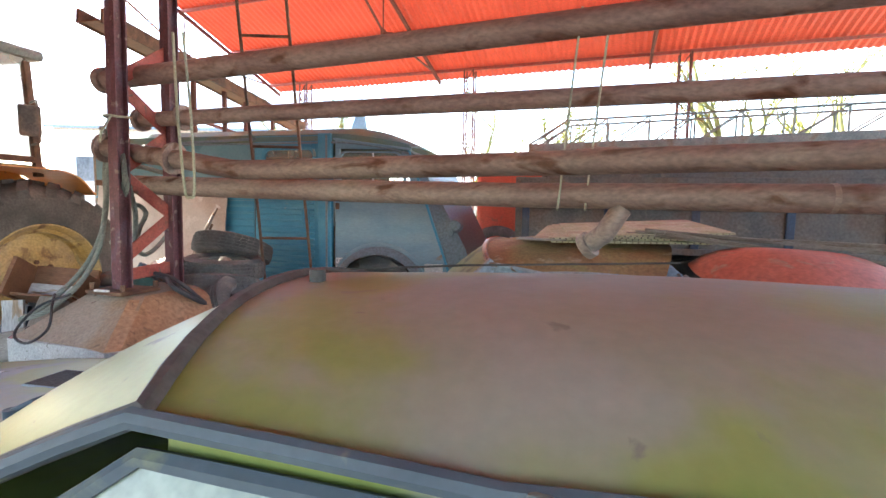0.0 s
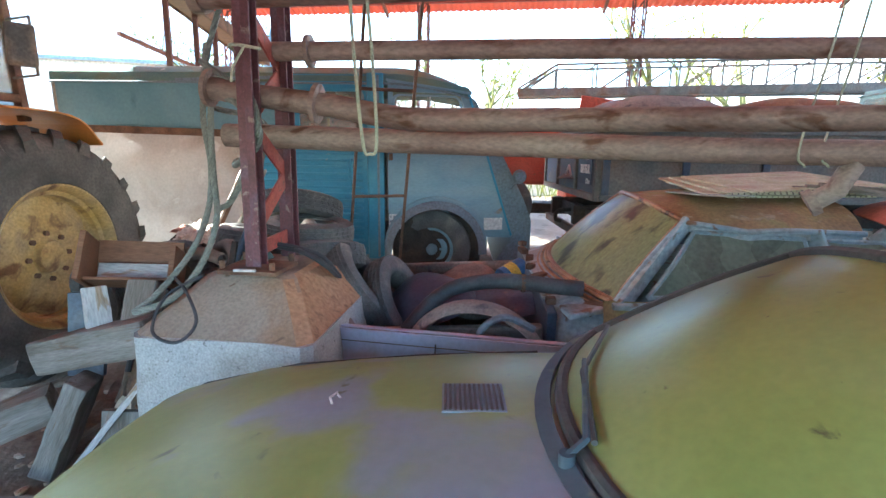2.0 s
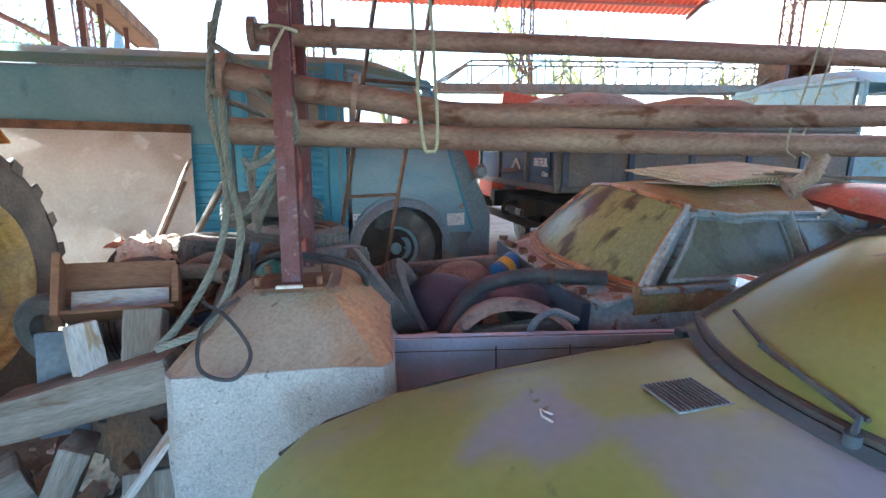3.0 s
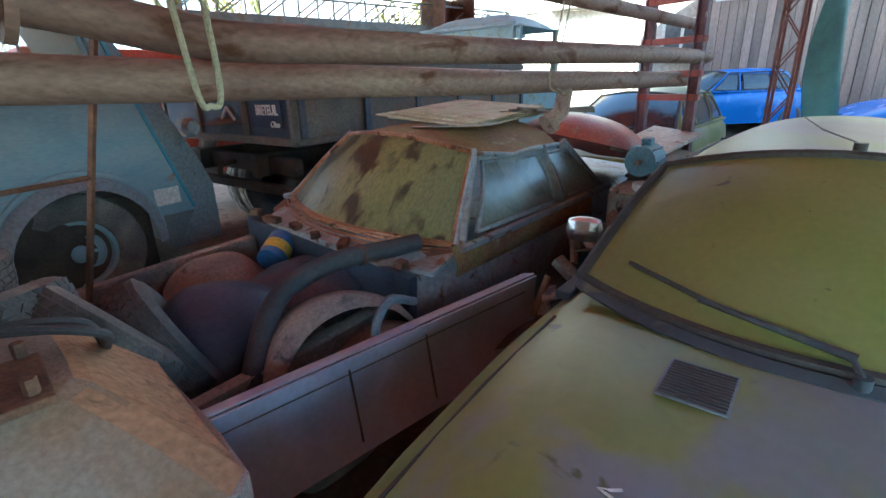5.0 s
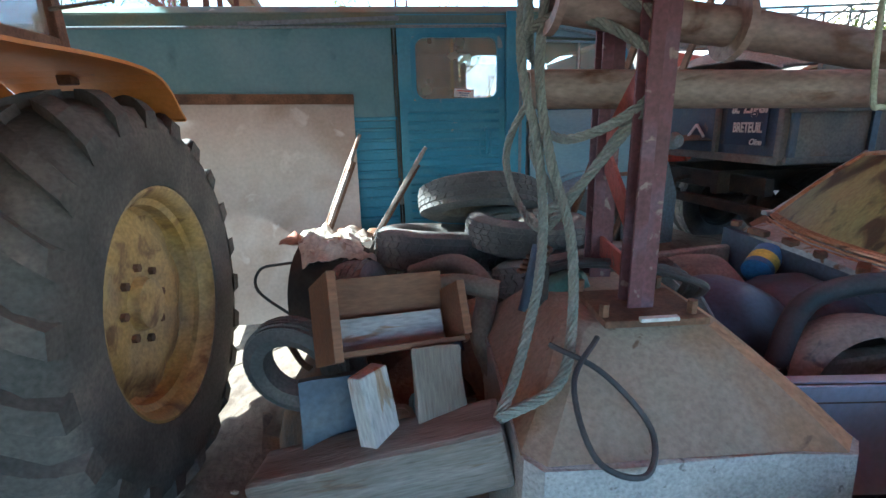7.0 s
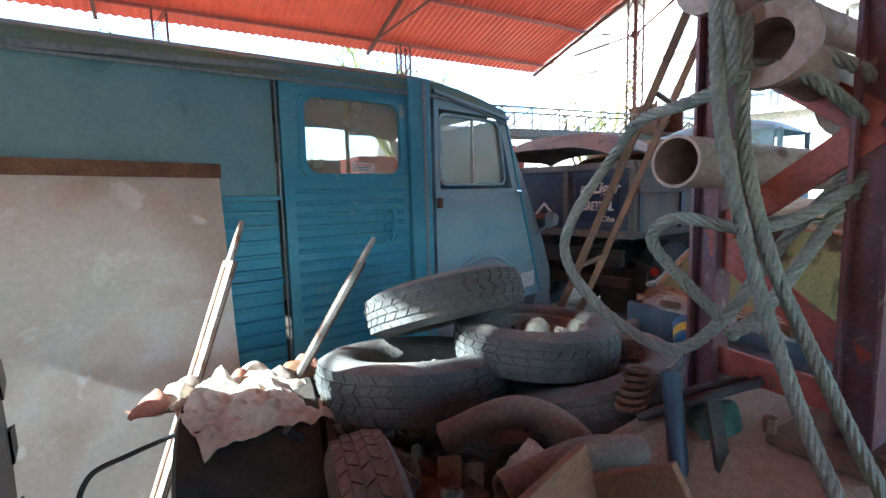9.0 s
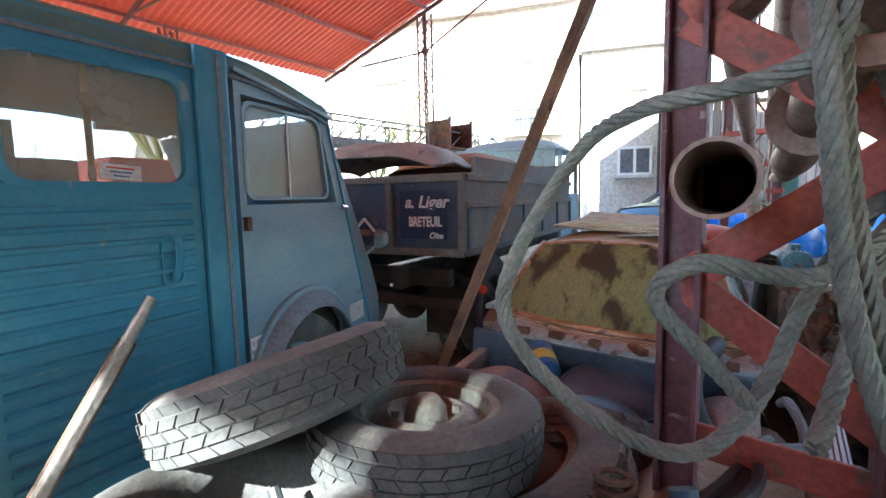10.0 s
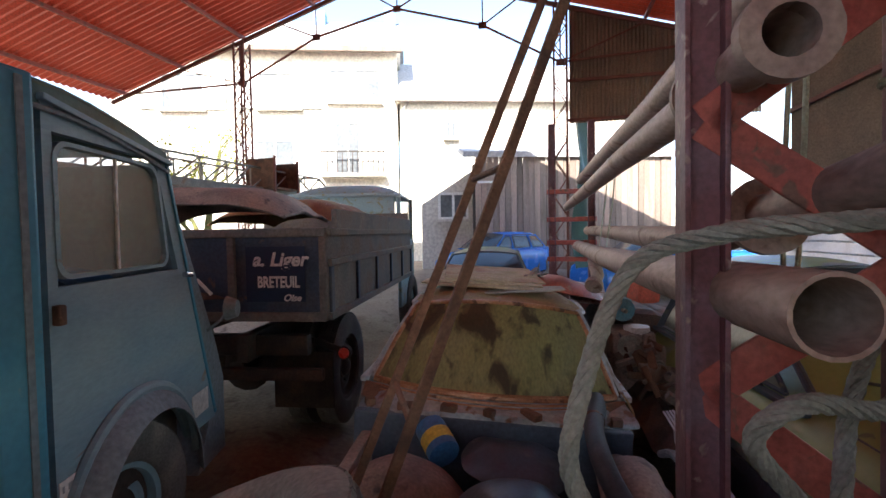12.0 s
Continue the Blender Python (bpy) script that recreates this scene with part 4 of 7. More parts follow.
cap = part("cap", bm, M["concrete"], t, "sloping cap with one rust-stained face")
cap.data.materials.append(M["rustconcrete"])
for poly in cap.data.polygons:
    if poly.normal.dot(ax) > 0.35:
        poly.material_index = 1


def channel_post(x, y, z0, z1, heading, name="rack_post", w=0.075, d=0.032, gap=0.008, lean=(0, 0)):
    """Two steel channels back to back."""
    out = []
    for s in (1, -1):
        bm = bmesh.new()
        cx = s * (gap / 2 + d / 2)
        box(bm, (0.008, w, z1 - z0), pose(s * gap / 2, 0, (z0 + z1) / 2))
        for q in (1, -1):
            box(bm, (d, 0.010, z1 - z0), pose(cx, q * (w / 2 - 0.005), (z0 + z1) / 2), 0.002)
        turn = Matrix.Rotation(radians(heading), 3, "Z")
        for v in bm.verts:
            h = turn @ Vector((v.co.x, v.co.y, 0))
            v.co = Vector((x + h.x + lean[0] * (v.co.z - z0), y + h.y + lean[1] * (v.co.z - z0), v.co.z))
        out.append(bm)
    return out


rack = thing("pipe_rack", "red steel rack of paired posts carrying old pipes", "rack")
F, R_ = Vector((-1.868, 2.535)), Vector((-1.759, 2.856))
for c in channel_post(F.x, F.y, 1.02, 3.0, -17, lean=(0.012, 0)):
    part("post_channel", c, M["redpost"], rack)
for c in channel_post(R_.x, R_.y, 1.0, 3.0, -17, lean=(0.005, 0)):
    part("post_channel", c, M["redpost"], rack)
part("base_plate", B((0.28, 0.24, 0.02), pose(-1.86, 2.53, 1.018, 0, 0, -17), 0.004), M["rust"], rack, "rusty bolted base plate")
for dx, dy in ((0.12, 0.1), (-0.12, 0.1), (0.12, -0.1), (-0.12, -0.1)):
    part("bolt", sweep(bmesh.new(), [foot(dx - 0.02, dy - 0.06, 1.03), foot(dx - 0.02, dy - 0.06, 1.065)], 0.014, 6), M["rust"], rack)
part("clamp_strip", bar(bmesh.new(), (-1.945, 2.425, 1.033), (-1.85, 2.395, 1.035), 0.018, 0.010), M["white"], rack, "pale painted strip")
zz = [1.19, 1.44, 1.69, 1.94, 2.19, 2.44]
for i in range(len(zz) - 1):
    a, b = (R_, F) if i % 2 else (F, R_)
    part("brace", bar(bmesh.new(), (a.x, a.y, zz[i]), (b.x, b.y, zz[i + 1]), 0.012, 0.072, 0.003), M["redarm"], rack, "red flat brace")
for z in (1.10,):
    part("brace", bar(bmesh.new(), (F.x, F.y, z), (R_.x, R_.y, z + 0.02), 0.012, 0.07, 0.003), M["redarm"], rack)
E2 = Vector((2.35, 1.42))
for dx, dy in ((0, 0), (0.16, 0.38)):
    for c in channel_post(E2.x + dx, E2.y + dy, ground_z(2.4, 1.5) - 0.05, 2.9, -17):
        part("post_channel", c, M["redpost"], rack)
for z in (0.9, 1.52, 1.70, 1.95, 2.25):
    part("cross_arm", bar(bmesh.new(), (E2.x - 0.02, E2.y - 0.05, z - 0.085), (E2.x + 0.18, E2.y + 0.43, z - 0.085), 0.05, 0.05, 0.006), M["redarm"], rack)


def ring_tube(a, b, ro, ri, sides=20):
    """A collar: a short tube with a bore."""
    bm = bmesh.new()
    d = (b - a).normalized()
    e = d.orthogonal().normalized()
    o = d.cross(e)
    R = [[bm.verts.new(p + (e * math.cos(2 * math.pi * k / sides) + o * math.sin(2 * math.pi * k / sides)) * r) for k in range(sides)] for p, r in ((a, ro), (b, ro), (b, ri), (a, ri))]
    for i in range(4):
        for k in range(sides):
            bm.faces.new((R[i][k], R[i][(k + 1) % sides], R[(i + 1) % 4][(k + 1) % sides], R[(i + 1) % 4][k]))
    return bm


def long_pipe(pts, r, label, flanges=()):
    t = thing("steel_pipe", label, "pipe", group="pipes in the rack")
    part("tube", sweep(bmesh.new(), pts, r, 20, inner=0.88), M["pipe"], t, smooth=True)
    for i, rr, w in flanges:
        a, b = Vector(pts[i]), Vector(pts[i + 1])
        d = (b - a).normalized() * w
        part("flange", ring_tube(a - d * 0.5, a + d * 0.5, rr, r * 0.88), M["pipe"], t, smooth=True)
    return t


long_pipe([(-2.045, 2.865, 1.632), (-1.2, 2.635, 1.612), (0.3, 2.19, 1.585), (1.5, 1.82, 1.58), (2.62, 1.48, 1.575)], 0.058, "long straight rusty pipe on the lowest rack arm", [(4 - 1, 0.06, 0.02)])
long_pipe(spline([(-2.06, 2.70, 1.84), (-1.80, 2.64, 1.80), (-1.50, 2.56, 1.762), (-1.27, 2.50, 1.722), (-1.0, 2.43, 1.705), (0.3, 2.02, 1.715), (1.5, 1.64, 1.73), (2.6, 1.36, 1.74)], 4), 0.052, "bent flanged rusty pipe resting on the rack", [(0, 0.085, 0.02), (7, 0.09, 0.022)])
long_pipe([(-1.93, 2.84, 2.03), (-1.61, 2.75, 2.03), (-0.6, 2.48, 2.035), (0.6, 2.14, 2.03), (2.9, 1.50, 2.02)], 0.045, "long rusty pipe on an upper rack arm", [(0, 0.07, 0.03), (1, 0.075, 0.02)])
long_pipe([(-2.10, 2.77, 2.25), (-0.6, 2.32, 2.27), (0.6, 1.98, 2.30), (2.9, 1.32, 2.34)], 0.058, "thick rusty pipe on the top rack arm", [(0, 0.075, 0.05)])


# ---- the blue van ----
van = thing("delivery_van", "old blue corrugated delivery van with faded paint", "van", pose(-1.19, 4.453, 0.33, 0, 0, -12))
VZ = 0.33


def ribs(bm, x0, x1, z0, z1, step=0.056, depth=0.010):
    """Pressed horizontal ribs over a flat wall facing -y."""
    n = int((z1 - z0) / step)
    for i in range(n):
        z = z0 + (i + 0.5) * (z1 - z0) / n
        v = [bm.verts.new((x, y, z + dz)) for x in (x0, x1) for y, dz in ((0, -0.012), (-depth, -0.004), (-depth, 0.006), (0, 0.012))]
        for a in range(3):
            bm.faces.new((v[a], v[a + 1], v[a + 5], v[a + 4]))
        bm.faces.new(v[:4])
        bm.faces.new(v[4:])
    return bm


W = 1.85
part("rear_side_upper", B((2.0, 0.03, 0.58), pose(-1.85, 0.020, 1.85 - VZ), 0.004), M["vanupper"], van, "matt blue-green upper side")
low = part("rear_side_lower", B((2.0, 0.03, 0.95), pose(-1.85, 0.022, 1.085 - VZ), 0.004), M["vanblue"], van)
for z0, z1 in ((1.20, 1.54), (0.62, 1.16)):
    part("rib_panel", ribs(bmesh.new(), -2.84, -0.86, z0 - VZ, z1 - VZ, 0.06), M["vanblue"], low).matrix_basis = pose(0, 0.007, 0)
for z in (1.575, 1.18):
    part("swage", bar(bmesh.new(), (-2.84, 0.0, z - VZ), (-0.84, 0.0, z - VZ), 0.022, 0.022, 0.005), M["vanblue"], van)
part("sill_rail", bar(bmesh.new(), (-2.85, 0.03, 0.62 - VZ), (0.05, 0.03, 0.62 - VZ), 0.08, 0.10, 0.015), M["vandark"], van)
# sliding side door with its window
hx0, hz0, hx1, hz1 = -0.725, 1.678 - VZ, -0.164, 2.063 - VZ
door = part("side_door", B((0.69, 0.035, hz0 - 0.66 + VZ), pose(-0.475, 0.003, (hz0 + 0.66 - VZ) / 2)), M["vanblue"], van, "bright blue ribbed side door")
for x0, z0, x1, z1 in ((-0.82, hz1, -0.13, 2.19 - VZ), (-0.82, hz0, hx0, hz1), (hx1, hz0, -0.13, hz1)):
    part("door_frame", B((x1 - x0, 0.035, z1 - z0), pose((x0 + x1) / 2, 0.003, (z0 + z1) / 2)), M["vanblue"], door)
part("rib_panel", ribs(bmesh.new(), -0.77, -0.17, 0.70 - VZ, 1.63 - VZ, 0.056), M["vanblue"], door).matrix_basis = pose(0, -0.015, 0)
part("window_rubber", ring_frame(bmesh.new(), rounded(hx0 - 0.015, hz0 - 0.015, hx1 + 0.015, hz1 + 0.015, 0.075), 0.035, 0.03, pose(0, -0.022, 0)), M["vanblue"], door)
part("window_pane", plate(bmesh.new(), rounded(hx0, hz0, hx1, hz1, 0.06), 0.005, pose(0, 0.0, 0)), M["vanglass"], door, "dusty window pane")
part("window_bar", B((0.018, 0.012, hz1 - hz0), pose(-0.47, 0.03, (hz0 + hz1) / 2)), M["canyellow"], door)
part("sticker", B((0.13, 0.003, 0.05), pose(-0.40, -0.004, 1.72 - VZ, 0, 4, 0)), M["paper"], door, "white paper sticker with small print")
for i in range(3):
    part("print_line", B((0.09 - 0.02 * i, 0.001, 0.005), pose(-0.40, -0.0062, 1.733 - VZ - 0.013 * i, 0, 4, 0)), M["canblue"] if i else M["lampred"], door)
h = part("door_handle", sweep(bmesh.new(), spline([(-0.262, -0.02, 1.49 - VZ), (-0.262, -0.065, 1.475 - VZ), (-0.258, -0.06, 1.40 - VZ), (-0.262, -0.03, 1.335 - VZ)], 6), 0.012, 8), M["vanblue"], door, "blue lever handle", smooth=True)
part("handle_recess", ring_frame(bmesh.new(), rounded(-0.30, 1.31 - VZ, -0.22, 1.50 - VZ, 0.03), 0.012, 0.012, pose(0, -0.026, 0)), M["vanblue"], door)
part("door_pillar", B((0.14, 0.06, 1.58), pose(-0.055, -0.004, 1.415 - VZ), 0.012), M["vanblue"], van, "bright blue door pillar")
part("pillar_groove", B((0.02, 0.01, 1.54), pose(-0.03, -0.034, 1.415 - VZ)), M["vandark"], van)
part("rear_seam", B((0.006, 0.008, 1.5), pose(-0.836, -0.004, 1.40 - VZ)), M["vandark"], van)
part("slide_rail", bar(bmesh.new(), (-1.75, -0.02, 2.135 - VZ), (-0.80, -0.02, 2.165 - VZ), 0.03, 0.025, 0.004), M["vandark"], van)
# cab side
cab = part("cab_door", bmesh.new(), M["vanpale"], van, "chalky pale blue cab door with rust")
bm = bmesh.new()
arch = [(0.47 + 0.40 * math.cos(radians(a)), 0.70 + 0.40 * math.sin(radians(a))) for a in range(172, 8, -12)]
front = lambda z: 1.13 + (0.72 - 1.13) * (z - 0.87) / (2.08 - 0.87)
cw = rounded(0.085, 1.62, 0.665, 2.04, 0.06)
cw = [(x + (0.07 * (2.03 - z) / 0.4 if x > 0.4 else 0), z) for x, z in cw]
# lower skin under the window, strips round it
low_out = [(0.05, 0.72)] + arch + [(front(0.80), 0.80), (front(1.60), 1.60), (0.05, 1.60)]
plate(bm, [(x, z - VZ) for x, z in low_out], 0.03, pose(0, -0.012, 0))
bm.to_mesh(cab.data)
bm.free()
for piece in (((0.05, 2.06), (front(2.06), 2.06), (front(2.10), 2.12), (0.05, 2.15)), ((0.05, 1.60), (0.09, 1.60), (0.09, 2.06), (0.05, 2.06)), ((front(1.60) - 0.075, 1.60), (front(1.60), 1.60), (front(2.06), 2.06), (front(2.06) - 0.075, 2.06))):
    part("window_surround", plate(bmesh.new(), [(x, z - VZ) for x, z in piece], 0.03, pose(0, -0.012, 0)), M["vanpale"], cab)
part("window_rubber", ring_frame(bmesh.new(), [(x, z - VZ) for x, z in cw], 0.020, 0.035, pose(0, -0.016, 0)), M["vanpale"], cab)
part("window_pane", plate(bmesh.new(), [(x, z - VZ) for x, z in cw], 0.005, pose(0, 0.004, 0)), M["cabglass"], cab, "dusty cab window with the bright haze beyond in its cream colour")
part("sliding_glass_edge", B((0.012, 0.01, 0.40), pose(0.40, 0.001, 1.83 - VZ)), M["white"], cab)
part("cab_handle", sweep(bmesh.new(), [(0.86, -0.012, 1.57 - VZ), (0.86, -0.06, 1.57 - VZ), (0.80, -0.062, 1.575 - VZ)], 0.012, 8), M["chrome"], cab, "small chrome handle", smooth=True)
part("hinge", B((0.03, 0.03, 0.06), pose(0.075, -0.025, 1.52 - VZ), 0.006), M["rust"], cab)
part("rain_strip", bar(bmesh.new(), (0.04, -0.02, 2.15 - VZ), (0.76, -0.02, 2.06 - VZ), 0.03, 0.02, 0.004), M["vanpale"], cab)
bm = bmesh.new()
for i in range(12):
    bmesh.ops.create_icosphere(bm, subdivisions=1, radius=0.006, matrix=Matrix.Translation((0.08 + i * 0.055, -0.017, 2.125 - VZ - i * 0.0066)))
part("rivet_row", bm, M["vandark"], cab)
part("number_patch", B((0.10, 0.003, 0.13), pose(0.105, -0.0155, 0.96 - VZ)), M["paper"], cab, "worn white painted patch")
for i in range(9):
    part("patch_mark", B((0.008 + 0.012 * (i % 2), 0.001, 0.02), pose(0.07 + 0.03 * (i % 3), -0.0182, 0.92 + 0.04 * (i // 3) - VZ)), M["greyblue"], cab)
part("wheel_arch", sweep(bmesh.new(), [(0.47 + 0.44 * math.cos(radians(a)), -0.02, 0.72 + 0.44 * math.sin(radians(a)) - VZ) for a in range(178, 0, -8)], 0.022, 8), M["vanpale"], cab, smooth=True)
bm = bmesh.new()


def flare(u, v):
    a = radians(185 - 190 * u)
    r = 0.385 + 0.075 * v
    return Vector((0.47 + r * math.cos(a), -0.02 - 0.085 * (1 - v) ** 0.7, 0.69 + r * math.sin(a) - VZ))


part("mudguard_flare", grid(bm, flare, 24, 5, 0.006), M["vandark"], van, "grey mudguard lip", smooth=True)
part("wheel_arch_liner", B((0.80, 0.30, 0.55), pose(0.47, 0.20, 0.72 - VZ), 0.05), M["chassis"], van)
part("plate_mark", B((0.17, 0.004, 0.11), pose(0.98, -0.016, 0.93 - VZ, 0, 0, 0)), M["white"], van, "white rectangle painted on the wing")
# the nose, its shade put into a darker paint colour
nose = [(front(2.08) + 0.012, 2.06), (0.80, 2.0), (1.02, 1.60), (1.26, 1.15), (1.34, 0.95), (1.34, 0.55), (1.0, 0.55), (front(0.80) + 0.012, 0.80)]
part("nose_side", plate(bmesh.new(), [(x, z - VZ) for x, z in nose], W - 0.06, pose(0, 0.03, 0)), M["vandark"], van, "sloping nose in a shaded grey-blue")
part("front_edge_trim", bar(bmesh.new(), (front(0.82) + 0.004, -0.008, 0.82 - VZ), (front(2.07) + 0.004, -0.008, 2.07 - VZ), 0.03, 0.02, 0.004), M["vanblue"], van)
mrr = part("wing_mirror", sweep(bmesh.new(), [(1.20, -0.10, 1.36 - VZ), (1.20, -0.18, 1.36 - VZ)], 0.07, 16, radii=[0.065, 0.045]), M["vandark"], van, "round grey mirror back", smooth=True)
part("mirror_arm", sweep(bmesh.new(), [(1.14, 0.02, 1.25 - VZ), (1.18, -0.06, 1.30 - VZ), (1.20, -0.11, 1.36 - VZ)], 0.009, 6), M["vandark"], mrr)
# roof: rounded from side to side and down to the front
def van_roof(u, v):
    x = -2.86 + 3.62 * u
    k = max(0, (x - 0.10) / 0.66)
    t = v * 2 - 1
    e = 2.19 - 0.11 * k ** 1.6
    top = 0.135 * (1 - 0.75 * k ** 2.2) * (1 - abs(t) ** 4)
    return Vector((x, W / 2 + t * (W / 2 + 0.015), e + top - VZ))


part("roof_skin", grid(bmesh.new(), van_roof, 40, 20, 0.01), M["vanroof"], van, "mossy roof with flaking paint", smooth=True)
part("roof_band", grid(bmesh.new(), lambda u, v: Vector((-2.86 + 3.60 * u, -0.012 - 0.004 * math.sin(v * 3), (2.115 + 0.085 * v) - (0.10 * max(0, (-2.86 + 3.60 * u - 0.10) / 0.66) ** 1.6) - VZ)), 30, 3, 0.012), M["vanroof"], van, smooth=True)
part("roof_gutter", sweep(bmesh.new(), [(x, -0.022, 2.118 - 0.10 * max(0, (x - 0.1) / 0.66) ** 1.6 - VZ) for x in [-2.86 + 0.12 * i for i in range(31)]], 0.009, 6), M["vandark"], van)
part("far_side", B((2.72, 0.03, 1.5), pose(-1.49, W, 1.45 - VZ)), M["interior"], van)
part("far_cab_door", B((0.95, 0.03, 0.9), pose(0.42, W, 1.15 - VZ)), M["vanpale"], van)
part("bulkhead_post", B((0.05, 0.05, 1.4), pose(-0.1, W - 0.1, 1.4 - VZ)), M["interior"], van)
part("rear_wall", B((0.03, W, 1.55), pose(-2.85, W / 2, 1.42 - VZ)), M["interior"], van)
part("floor_pan", B((3.7, W - 0.1, 0.05), pose(-1.0, W / 2, 0.70 - VZ)), M["chassis"], van)
part("driver_seat", B((0.45, 0.5, 0.55), pose(0.2, 0.55, 1.25 - VZ), 0.06), M["white"], van, "pale worn seat")
part("dust_sheet", rag(grid(bmesh.new(), lambda u, v: (0.1 + 0.6 * u, 0.3 + 1.2 * v, 1.60 + 0.06 * math.sin(6 * u + 4 * v) - VZ), 10, 10, 0.01), 0.03, 6), M["canblue"], van)
part("inner_box", B((0.35, 0.3, 0.5), pose(-0.45, 0.7, 1.55 - VZ), 0.02), M["sack"], van)
part("windscreen", plate(bmesh.new(), [(0.80, 1.98 - VZ), (0.815, 1.98 - VZ), (1.01, 1.64 - VZ), (0.995, 1.64 - VZ)], W - 0.3, pose(0, 0.15, 0)), M["cabglass"], van)
for x in (0.42, -2.0):
    wheel("wheel", "", pose(x, 0.10, 0.69 - VZ, 90, 0, 0), 0.355, 0.20, 0.17, M["vanpale"], 36, 4, parent=van)
    wheel("wheel", "", pose(x, W - 0.10, 0.69 - VZ, 90, 0, 0), 0.355, 0.20, 0.17, M["vanpale"], 36, 4, parent=van)

# the cab narrows towards the nose
for o in van.children_recursive:
    if o.type == "MESH" and not o.parent.name.startswith("wheel") and not o.parent.name.startswith("tyre"):
        for v in o.data.vertices:
            if v.co.x > 0.05:
                v.co.y += 0.20 * (v.co.x - 0.05) * (1 - 2 * v.co.y / W)
    elif o.type == "EMPTY" and o.location.x > 0.05:
        o.location.y += 0.07 * (1 if o.location.y < 1 else -1)

# the galvanised sheet that leans on the van
t = thing("leaning_sheet", "large worn galvanised sheet leaning against the van", "metal sheet", pose(-1.19, 4.453, 0, 0, 0, -12))
part("sheet", grid(bmesh.new(), lambda u, v: (-2.75 + 1.64 * u, -0.26 + 0.22 * v + 0.012 * noise.noise(Vector((u * 3, v * 3, 1))), 0.33 + 1.42 * v - 0.035 * u * v), 12, 10, 0.012), M["sheet"], t, smooth=True)
part("rusty_edge", grid(bmesh.new(), lambda u, v: (-2.755 + 1.65 * u, -0.058 - 0.005 * v, 1.70 + 0.06 * v - 0.035 * u), 20, 1, 0.012), M["rust"], t)

# ---- ladder leaning on the roof frame ----
t = thing("steel_ladder", "narrow rusty steel ladder standing upright beside the van", "ladder")
La, Lb = Vector((-1.504, 3.75, 0.38)), Vector((-1.13, 3.81, 0.38))
Ta, Tb = Vector((-1.205, 2.34, 3.95)), Vector((-0.954, 2.345, 3.95))
for a, b in ((La, Ta), (Lb, Tb)):
    part("rail", bar(bmesh.new(), a, b, 0.016, 0.028, 0.003), M["rust"], t)
for k in (0.25, 0.43, 0.61, 0.8):
    part("rung", sweep(bmesh.new(), [La.lerp(Ta, k), Lb.lerp(Tb, k)], 0.010, 8), M["rust"], t)

# ---- tractor ----
tr = thing("tractor", "orange tractor with a big muddy yellow-rimmed rear wheel", "tractor", pose(-3.42, 3.60, 0.0, 0, 0, 257))
# +x is forward, +y the flank towards the path


